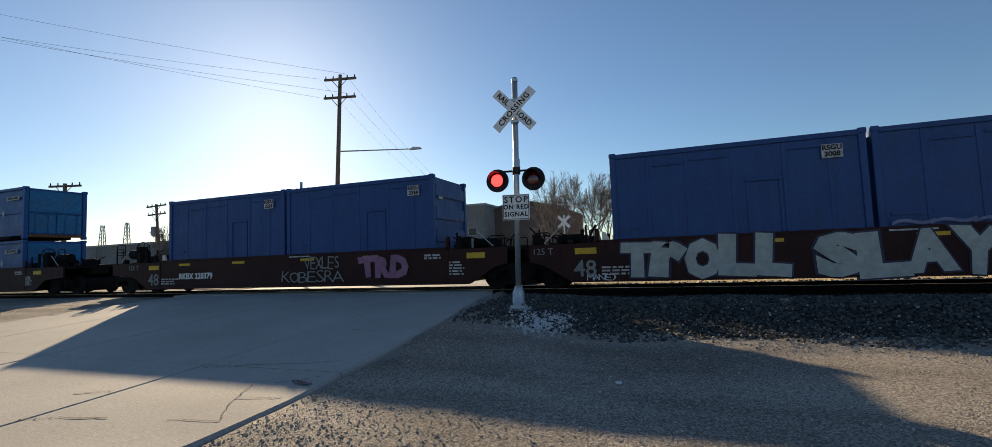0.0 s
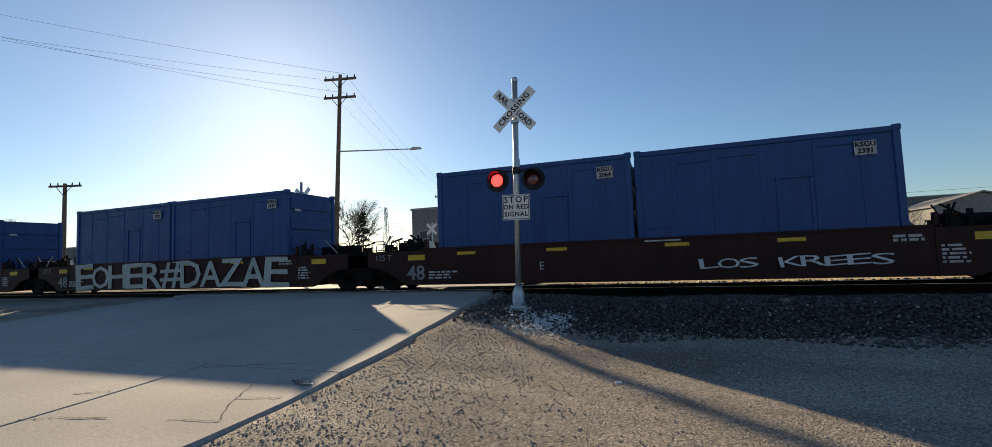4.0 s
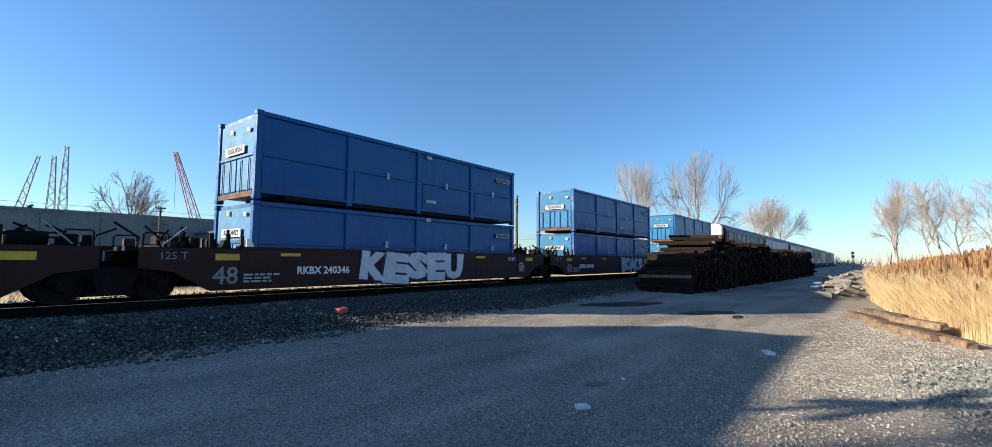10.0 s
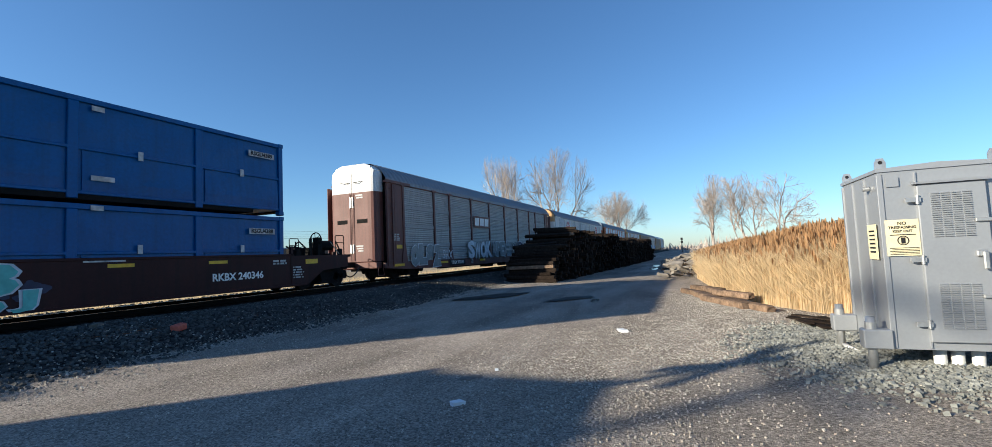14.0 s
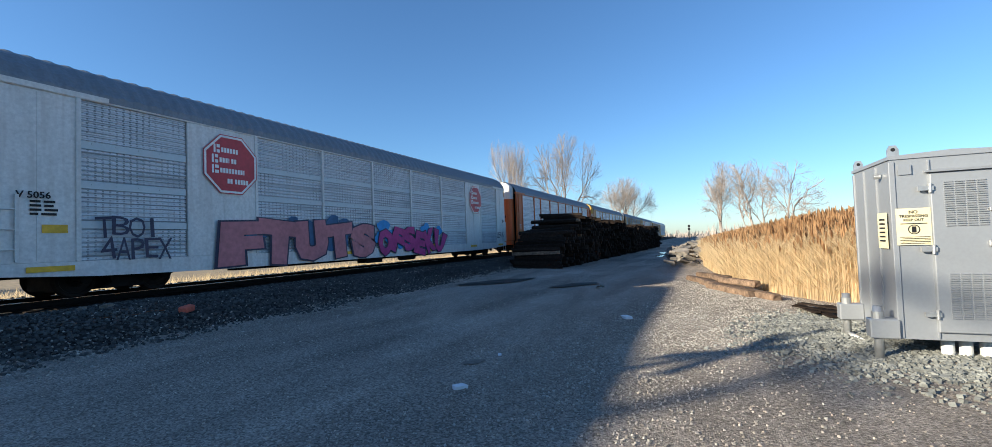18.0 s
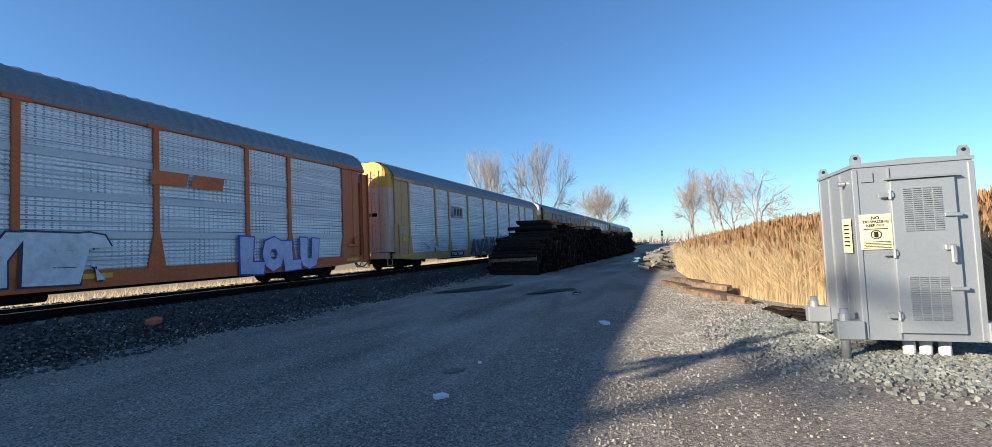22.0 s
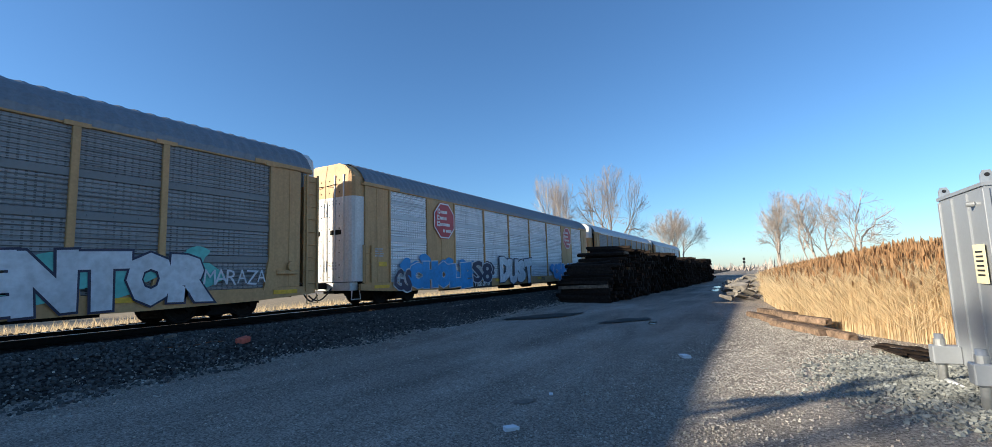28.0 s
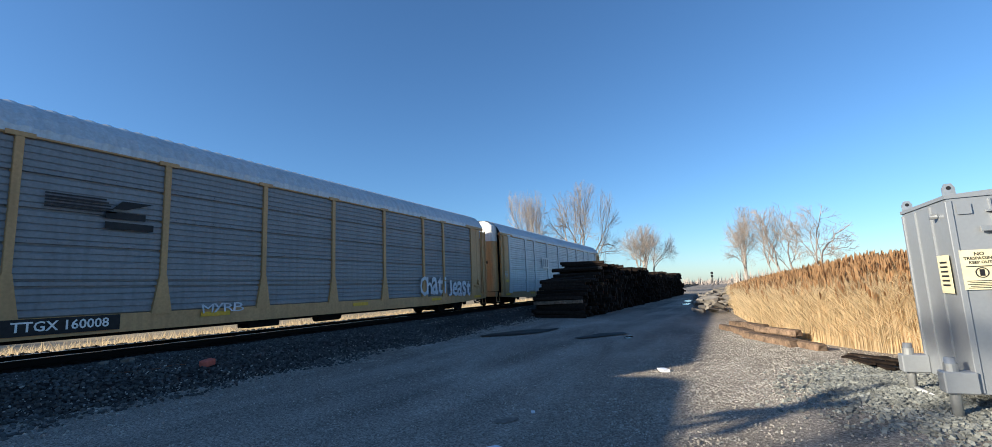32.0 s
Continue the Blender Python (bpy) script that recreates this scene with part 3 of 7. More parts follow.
# ---- concrete road in slabs ----
def road():
    top = thing("road", "cracked pale concrete road rising to the level crossing", "road", pose(0, 0, 0), kind="structure")
    rnd = random.Random(4)
    xs = [None, -6.72, -10.6, -14.2, -17.2]
    ys = [-8, -1.0, 5.05, 12.55]
    for j in range(len(ys) - 1):
        for i in range(len(xs) - 1):
            b = Build()
            n = 12
            rows = []
            gap = 0.009
            tilt = rnd.uniform(-0.004, 0.004)
            for k in range(n + 1):
                y = ys[j] + gap + (ys[j + 1] - ys[j] - 2 * gap) * k / n
                xr = (edge_x(y) + 0.07 * noise.noise((y * 2.1, 3, 0)) + 0.03 * noise.noise((y * 7, 3, 0))) if xs[i] is None else xs[i] - gap
                xl = xs[i + 1] + gap
                z = road_z(y) + tilt
                rows += [(xl, y, z), (xr - 0.03, y, z), (xr, y, z - 0.03), (xr + (0.05 if xs[i] is None else 0), y, z - 0.2), (xl, y, z - 0.2)]
            for k in range(n):
                for c in range(4):
                    b.f.append((k * 5 + c, k * 5 + c + 1, k * 5 + c + 6, k * 5 + c + 5))
            b.f += [(0, 4, 3, 2, 1), tuple(n * 5 + c for c in range(5))]
            b.v = rows
            part("slab", b, "concrete", top)
    far = Build()
    for y in (16.4, 18, 20, 24, 30, 45, 70):
        far.v += [(-18, y, road_z(y)), (edge_x(y), y, road_z(y))]
    far.f = [(2 * i, 2 * i + 1, 2 * i + 3, 2 * i + 2) for i in range(6)]
    part("far_slab", far, "concrete", top)
    # cracks filled with tar
    for pts in (((-6.79, 2.94), (-6.4, 3.08), (-5.71, 3.21)), ((-7.24, 3.67), (-6.76, 3.88)), ((-6.22, 5.0), (-5.93, 5.16), (-5.12, 5.3), (-4.54, 5.6)),
                ((-5.06, 3.32), (-4.46, 3.40), (-4.79, 3.78), (-5.18, 4.52)), ((-4.91, 3.96), (-4.3, 4.13)), ((-6.7, 4.9), (-6.22, 4.99)), ((-4.9, 4.5), (-4.45, 4.85), (-4.4, 5.3)),
                ((-5.4, 8.6), (-5.0, 9.0), (-4.8, 9.6)), ((-5.9, 7.4), (-5.2, 7.3), (-4.7, 7.9))):
        b = Build()
        q = []
        for a, c in zip(pts, pts[1:]):
            for k in range(8):
                u = k / 8
                q.append((a[0] + (c[0] - a[0]) * u, a[1] + (c[1] - a[1]) * u + 0.05 * noise.noise((a[0] * 9 + u * 5, 1, 1))))
        for k, (x, y) in enumerate(q):
            w = 0.005 + 0.016 * abs(noise.noise((x * 3, y * 3, 9)))
            b.v += [(x, y - w, road_z(y) + 0.005), (x, y + w, road_z(y) + 0.005)]
        b.f = [(2 * k, 2 * k + 2, 2 * k + 3, 2 * k + 1) for k in range(len(q) - 1)]
        part("crack", b, "tar", top, "dark filled crack")
    return top


road()


# ---- track ----
def track():
    top = thing("railway_track", "steel rails on timber ties in grey ballast", "railway track", pose(0, TRACK_Y, 0), kind="structure")
    for side in (-1, 1):
        y = side * 0.755
        b = Build()
        b.extrude([(y - 0.075, 0.40), (y + 0.075, 0.40), (y + 0.075, 0.415), (y + 0.015, 0.435), (y + 0.015, 0.53), (y + 0.037, 0.54), (y + 0.037, 0.562), (y - 0.037, 0.562), (y - 0.037, 0.54), (y - 0.015, 0.53), (y - 0.015, 0.435), (y - 0.075, 0.415)], 0, -300, 900)
        part("rail", b, "rail", top)
        b = Build()
        b.box(-300, y - 0.034, 0.562, 900, y + 0.034, RAIL_Z)
        part("rail_head", b, "rail_head", top, "shiny worn running surface")
    tie = Build().box(-0.115, -1.3, 0.22, 0.115, 1.3, 0.405, 0.012).mesh("tie", M["tie"])
    for k in range(150):
        x = -27 + k * 0.54
        if -18.2 < x < -5.2:
            continue
        share("tie", tie, top, pose(x, 0, 0, 0, 0, random.uniform(-1, 1)))
    far = Build()
    for k in range(420):
        far.box(54 + k * 0.54, -1.3, 0.22, 54.23 + k * 0.54, 1.3, 0.405)
    tagged(part("far_ties", far, "tie", top), kind="stuff")
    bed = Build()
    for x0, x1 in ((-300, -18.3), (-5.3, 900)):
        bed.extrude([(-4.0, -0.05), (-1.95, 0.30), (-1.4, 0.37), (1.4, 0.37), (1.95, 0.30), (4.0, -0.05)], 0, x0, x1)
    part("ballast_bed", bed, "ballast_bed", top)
    # crossing panels between and beside the rails
    for k, (a, c) in enumerate(((-1.85, -0.84), (-0.66, 0.66), (0.84, 1.95))):
        for i in range(5):
            b = Build().box(-17.9 + i * 2.52, a, 0.35, -15.42 + i * 2.52, c, 0.553, 0.01)
            part("crossing_panel", b, "concrete" if k != 1 else "tar", top)
    return top


track()


def cube_stone(rnd):
    """A broken stone: a box with its corners knocked about."""
    return np.array([(sx * rnd.uniform(0.55, 1), sy * rnd.uniform(0.55, 1), sz * rnd.uniform(0.45, 0.9)) for sz in (-1, 1) for sx, sy in ((-1, -1), (1, -1), (1, 1), (-1, 1))]), \
        [(3, 2, 1, 0), (4, 5, 6, 7), (0, 1, 5, 4), (1, 2, 6, 5), (2, 3, 7, 6), (3, 0, 4, 7)]


def scatter(name, label, mat, count, place, size, seed):
    """Many loose stones in one mesh."""
    rnd = random.Random(seed)
    kinds = [cube_stone(rnd) for _ in range(12)]
    v, f = [], []
    for _ in range(count):
        x, y, big = place(rnd)
        vs, fs = rnd.choice(kinds)
        s = size * rnd.uniform(0.5, 1.3) * big
        a, e = rnd.uniform(0, 6.28), rnd.uniform(-0.5, 0.5)
        r = np.array(Euler((e, rnd.uniform(-0.5, 0.5), a)).to_matrix())
        z = ground_z(x, y) + s * 0.25 + (0.03 * smooth(8.5, 9.6, y) if x > -4.6 else 0)
        if 12.2 < y < 16.6:
            z = max(z, 0.38)
        k = len(v)
        v.extend((vs * s @ r.T + (x, y, z)).tolist())
        f.extend(tuple(i + k for i in face) for face in fs)
    me = bpy.data.meshes.new(name)
    me.from_pydata(v, [], f)
    me.materials.append(M[mat])
    return tagged(new(name, me), label, "gravel", kind="stuff")


def shoulder(rnd):
    x = rnd.uniform(-4.4, 16) if rnd.random() < 0.7 else rnd.uniform(12, 45)
    y = 8.4 + 4.1 * rnd.random() ** 0.8 + 0.5 * noise.noise((x * 0.5, 0, 0))
    return x, max(y, 8.0), 1.0


scatter("ballast_stones", "loose grey crushed ballast stones along the track", "ballast", 24000, shoulder, 0.026, 11)
scatter("pale_ballast_stones", "pale stones scattered among the dark ballast", "gravel_pale", 1500, shoulder, 0.017, 17)
scatter("shoulder_fines", "pale dusty crushed stone along the foot of the ballast", "gravel_pale", 13000, lambda r: (r.uniform(-4.2, 26), r.gauss(8.5, 0.45), r.choice((0.5, 0.7, 1.0, 1.6))), 0.010, 19)
scatter("lane_grit", "fine brown grit over the packed dirt lot", "pebble", 20000, lambda r: (r.uniform(-3.8, 13) , r.uniform(0.6, 8.0), r.choice((0.4, 0.5, 0.6, 0.9, 1.3))), 0.0075, 20)
scatter("far_ballast_stones", "grey ballast stones beyond the rails", "ballast", 1500, lambda r: (r.uniform(-4, 30), r.uniform(15.6, 18.0), 1.0), 0.04, 12)


def lot(rnd):
    if rnd.random() < 0.55:
        y = 1.4 + 8 * rnd.random() ** 1.5
        return edge_x(y) + 0.08 + abs(rnd.gauss(0, 1.5)), y, rnd.choice((0.4, 0.5, 0.5, 0.6, 0.8, 1.2))
    return rnd.uniform(1.2, 16), rnd.gauss(0.6, 1.9), rnd.choice((0.6, 0.9, 1.2))


scatter("lot_pebbles", "small brown pebbles strewn over the dirt lot", "pebble", 20000, lot, 0.0085, 13)


scatter("lane_gravel", "pale crushed gravel spread over the lane", "gravel_pale", 13000, lambda r: (r.gauss(6.6, 2.2), r.gauss(1.3, 0.9), r.choice((0.5, 0.6, 0.8, 1.4))), 0.0075, 16)


def pad(rnd):
    a, r = rnd.uniform(0, 6.28), rnd.random() ** 0.5
    return 8.3 + 2.3 * r * math.cos(a) + rnd.gauss(0, 0.45), -2.7 + 1.7 * r * math.sin(a) + rnd.gauss(0, 0.4), rnd.choice((0.7, 1.0, 1.2))


scatter("pad_gravel", "coarse grey-green gravel round the equipment cabinet", "stone", 19000, pad, 0.020, 14)
scatter("verge_gravel", "pale gravel along the reed edge", "gravel_pale", 14000, lambda r: (r.uniform(7, 19), r.gauss(-0.7, 0.9), 1.0), 0.0085, 15)


# ---- bogies ----
def wheelset():
    b = Build().rod((0, -0.95, 0), (0, 0.95, 0), 0.085, n=10)
    for s in (-1, 1):
        b.lathe((0, s * 0.69, 0), (0, s, 0), [(-0.05, 0.09), (-0.04, 0.20), (0.0, 0.34), (-0.045, 0.36), (-0.045, 0.455), (-0.02, 0.452), (0.0, 0.425), (0.09, 0.415), (0.09, 0.35), (0.05, 0.33), (0.05, 0.19), (0.10, 0.15), (0.12, 0.09)], 20)
        for k in range(3):
            g = k * 2.094
            b.box(-0.02 + 0.25 * math.cos(g), s * 0.75 - 0.01, -0.02 + 0.25 * math.sin(g), 0.02 + 0.25 * math.cos(g), s * 0.75 + 0.02, 0.02 + 0.25 * math.sin(g))
    return b.mesh("wheelset", M["wheel"])


WHEEL = wheelset()


def frame_mesh():
    b = Build()
    for s in (-1, 1):
        y0, y1 = sorted((s * 0.93, s * 1.10))
        b.extrude([(-1.15, 0.42), (-1.1, 0.62), (-0.55, 0.80), (0.55, 0.80), (1.1, 0.62), (1.15, 0.42), (0.72, 0.42), (0.68, 0.55), (0.42, 0.62), (0.3, 0.30), (0.5, 0.18), (-0.5, 0.18), (-0.3, 0.30), (-0.42, 0.62), (-0.68, 0.55), (-0.72, 0.42)], 1, y0, y1)
        for x in (-0.89, 0.89):
            b.rod((x, s * 1.08, 0.43), (x, s * 1.20, 0.43), 0.12, n=10)
        for x in (-0.16, 0, 0.16):
            b.rod((x, s * 1.0, 0.2), (x, s * 1.0, 0.6), 0.07, n=8)
    b.box(-0.22, -1.05, 0.58, 0.22, 1.05, 0.80)
    b.rod((0, 0, 0.78), (0, 0, 0.95), 0.25, n=12)
    # added solid block: keeps the space between the wheels dark, stops light passing
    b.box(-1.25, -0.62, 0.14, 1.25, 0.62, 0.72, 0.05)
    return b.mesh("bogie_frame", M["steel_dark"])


BOGIE = frame_mesh()


def bogie(car, x):
    bg = share("bogie", BOGIE, car, pose(x, 0, 0), "grimy two-axle bogie")
    for dx in (-0.89, 0.89):
        WHEELSETS.append((share("wheelset", WHEEL, bg, pose(dx, 0, 0.43)), dx))
    return bg


def coupler(car, x, way):
    b = Build()
    b.box(min(x, x + way * 0.75), -0.12, 0.70, max(x, x + way * 0.75), 0.12, 0.92, 0.02)
    b.box(min(x + way * 0.6, x + way * 0.95), -0.2, 0.66, max(x + way * 0.6, x + way * 0.95), 0.16, 0.98, 0.04)
    part("coupler", b, "steel_dark", car)
    h, pts = Build(), []
    for k in range(9):
        u = k / 8
        p = Vector((x + way * (0.1 + 0.85 * u), -0.45 + 0.2 * u, 0.72 - 0.42 * math.sin(u * 2.6)))
        pts.append(p)
    h.tube(pts, 0.028, 6)
    part("air_hose", h, "tyre", car)


# ---- containers ----
def container_short(long=5.9, high=3.35):
    """Tall dark-blue waste container, 20 ft class: ribs, a side door and a ribbed end."""
    c = thing("container", "", "", pose(0, 0, 0))
    w = 1.29
    part("body", Build().box(-long / 2 + 0.06, -w + 0.05, 0.12, long / 2 - 0.06, w - 0.05, high - 0.06), "navy", c)
    for x in (-long / 2, long / 2 - 0.15):
        for y in (-w, w - 0.15):
            part("corner_post", Build().box(x, y, 0, x + 0.15, y + 0.15, high, 0.012), "navy", c)
            for z in (0, high - 0.12):
                part("corner_casting", Build().box(x - 0.012, y - 0.012, z - 0.012, x + 0.17, y + 0.17, z + 0.13, 0.02), "navy", c)
    for y in (-w + 0.01, w - 0.10):
        part("top_rail", Build().box(-long / 2 + 0.15, y, high - 0.15, long / 2 - 0.15, y + 0.09, high - 0.02, 0.01), "navy", c)
        part("bottom_rail", Build().box(-long / 2 + 0.15, y, 0.02, long / 2 - 0.15, y + 0.09, 0.2, 0.01), "navy", c)
        for x in (-1.98, -1.0, 0.1, 1.25, 2.2):
            part("rib", Build().box(x - 0.05, y + 0.024, 0.2, x + 0.05, y + 0.066, high - 0.15, 0.008), "navy", c)
    y = -w + 0.02
    for x0, x1, z in ((-1.85, -1.1, high - 0.42), (-0.9, 0.0, high - 0.36), (1.35, 2.1, high - 0.33)):
        part("stiffener", Build().box(x0, y, z - 0.03, x1, y + 0.05, z + 0.03, 0.01), "navy", c)
    part("door_header", Build().box(0.35, y - 0.005, high - 1.06, 1.2, y + 0.05, high - 0.96, 0.012), "navy", c)
    for x in (0.38, 1.1):
        part("door_jamb", Build().box(x, y, 0.25, x + 0.06, y + 0.04, high - 1.06), "navy", c)
    part("step_bar", Build().box(-2.7, y, high - 2.1, -2.1, y + 0.035, high - 2.02), "navy", c)
    for s in (-1, 1):
        x0 = s * (long / 2 - 0.06)
        a, b = sorted((x0, x0 + s * 0.06))
        for k in range(4):
            if s > 0:
                part("end_rib", Build().box(a, -1.1, 0.45 + k * 0.74, b, 1.1, 0.87 + k * 0.74, 0.02), "navy", c)
            else:
                part("end_rib", Build().box(a - 0.02, -1.08 + k * 0.62, 0.2, b, -0.80 + k * 0.62, high - 0.2, 0.02), "navy", c)
        part("end_plate", Build().box(min(x0 + s * 0.05, x0 + s * 0.056), -0.9, high - 0.75, max(x0 + s * 0.05, x0 + s * 0.056), -0.6, high - 0.5), "white_worn", c)
    lid = Build()
    for k in range(9):
        x = -long / 2 + 0.4 + k * (long - 0.8) / 8
        lid.box(x - 0.03, -w + 0.1, high - 0.06, x + 0.03, w - 0.1, high - 0.02)
    part("lid", lid, "navy", c)
    return c


def container_long(long=12.2, high=2.5):
    """Blue half-height 40 ft waste container: four bays in two rows, and doors at the end."""
    c = thing("container", "", "", pose(0, 0, 0))
    w = 1.29
    part("body", Build().box(-long / 2 + 0.08, -w + 0.07, 0.16, long / 2 - 0.08, w - 0.07, high - 0.05), "blue", c)
    for x in (-long / 2, long / 2 - 0.17):
        for y in (-w, w - 0.17):
            part("corner_post", Build().box(x, y, 0, x + 0.17, y + 0.17, high, 0.012), "blue", c)
            for z in (0, high - 0.12):
                part("corner_casting", Build().box(x - 0.015, y - 0.015, z - 0.01, x + 0.19, y + 0.19, z + 0.13, 0.02), "blue", c)
    bay = long / 4
    for s in (-1, 1):
        y0, y1 = sorted((s * w, s * (w - 0.075)))
        part("top_rail", Build().box(-long / 2 + 0.17, y0, high - 0.14, long / 2 - 0.17, y1, high - 0.01, 0.012), "blue", c)
        part("middle_rail", Build().box(-long / 2 + 0.17, y0 + 0.006, high * 0.485, long / 2 - 0.17, y1 - 0.006, high * 0.485 + 0.08, 0.012), "blue", c)
        for k in range(1, 4):
            x = -long / 2 + k * bay
            part("side_post", Build().box(x - 0.11, y0, 0.05, x + 0.11, y1, high - 0.14, 0.014), "blue", c)
        part("bottom_rail", Build().box(-long / 2 + 0.17, y0 + 0.02, 0.16, long / 2 - 0.17, y1, 0.24, 0.012), "blue", c)
        for k in range(4):
            x0, x1 = -long / 2 + k * bay + 0.2, -long / 2 + (k + 1) * bay - 0.2
            part("side_panel", Build().extrude([(y0 + 0.05 if s < 0 else y1 - 0.05, 0.24), (y0 + 0.03 if s < 0 else y1 - 0.03, 0.5), (y0 + 0.05 if s < 0 else y1 - 0.05, high * 0.485), (0, high * 0.485), (0, 0.24)], 0, x0, x1), "blue", c)
    # no recess here: the slot's shade is a box in dark steel
    part("floor_slot", Build().box(-long / 2 + 0.9, -w + 0.045, 0.03, long / 2 - 1.2, w - 0.045, 0.16), "steel_dark", c, "floor channel darkened for the shade in its slot")
    for s in (-1, 1):
        x0 = s * (long / 2 - 0.08)
        bx = lambda a, b: (min(x0 + s * a, x0 + s * b), max(x0 + s * a, x0 + s * b))
        a, b = bx(0, 0.04)
        part("end_panel", Build().box(a, -1.08, high * 0.5 + 0.07, b, 1.08, high - 0.16, 0.015), "blue_lit_rusted", c, "sunlit-blue end panel with rust stains")
        for y in (-0.55, 0.55):
            part("end_door", Build().box(a, y - 0.52, 0.28, b, y + 0.52, high * 0.5 - 0.02, 0.015), "blue_lit_rusted", c)
        for y in (-0.85, -0.35, 0.35, 0.85):
            a = x0 + s * 0.075
            part("lock_bar", Build().rod((a, y, 0.22), (a, y, high * 0.48), 0.018, n=6), "blue", c)
        a, b = bx(0.02, 0.07)
        part("end_rail", Build().box(a, -1.1, high * 0.5, b, 1.1, high * 0.5 + 0.07), "blue", c)
        part("end_sill", Build().box(a, -1.1, 0.08, b, 1.1, 0.22), "rust", c)
    return c


def placard(c, text, x, z, size, yy=-1.305):
    rows = text.split("|")
    wide = max(len(r) for r in rows) * size * 0.66
    p = part("placard", Build().box(x - wide / 2, yy - 0.004, z - len(rows) * size * 0.5, x + wide / 2, yy, z + len(rows) * size * 0.5), "white_worn", c, "small white number placard")
    for k, r in enumerate(rows):
        lettering(r, size, "black", p, x, yy - 0.006, z + (len(rows) - 1) * size * 0.47 - k * size * 0.94, bold=0.006)


FIRST = {"short": container_short(), "long": container_long(), "low": container_long(high=2.36)}
USED = set()


def container(kind, s, z, label, marks):
    if kind in USED:
        c = copy_thing(BLANK[kind], pose(0, 0, 0))
    else:
        c = FIRST[kind]
        BLANK[kind] = copy_thing(c, pose(0, 0, 0))
        USED.add(kind)
    tagged(c, label, "shipping container", "containers on the train")
    c.matrix_basis = pose(s, TRACK_Y, RAIL_Z + z)
    MOVING.append((c, s, TRACK_Y, RAIL_Z + z))
    if kind == "short":
        placard(c, marks, 2.25, 2.87, 0.165)
    else:
        placard(c, marks, 5.2, 1.98 if kind == "long" else 1.84, 0.19)
        # the number board on the end face, and two small plates
        e = part("end_placard", Build().box(-6.13, -0.62, 1.36, -6.115, 0.62, 1.60), "white_worn", c, "white number board")
        share("end_number", letters(marks, 0.21, "black", bold=0.006, depth=0.002), e, pose(-6.134, 0, 1.48, 0, 0, -90))
        part("end_plate", Build().box(-6.125, -0.92, 1.95, -6.115, -0.74, 2.06), "white_worn", c)
        part("end_plate", Build().box(-6.125, 0.22, 2.0, -6.115, 0.34, 2.14), "yellow", c, "small yellow plate")
        for x in (-1.5, 1.45, 4.45):
            part("sticker", Build().box(x - 0.06, -1.312, 1.15, x + 0.06, -1.30, 1.38), "white_worn", c)
        part("sticker", Build().box(0.35, -1.312, 0.5, 0.85, -1.30, 0.62), "white_worn", c)
        part("sticker", Build().box(0.35, -1.312, 2.2, 0.62, -1.30, 2.32), "white_worn", c)
    return c


BLANK = {}


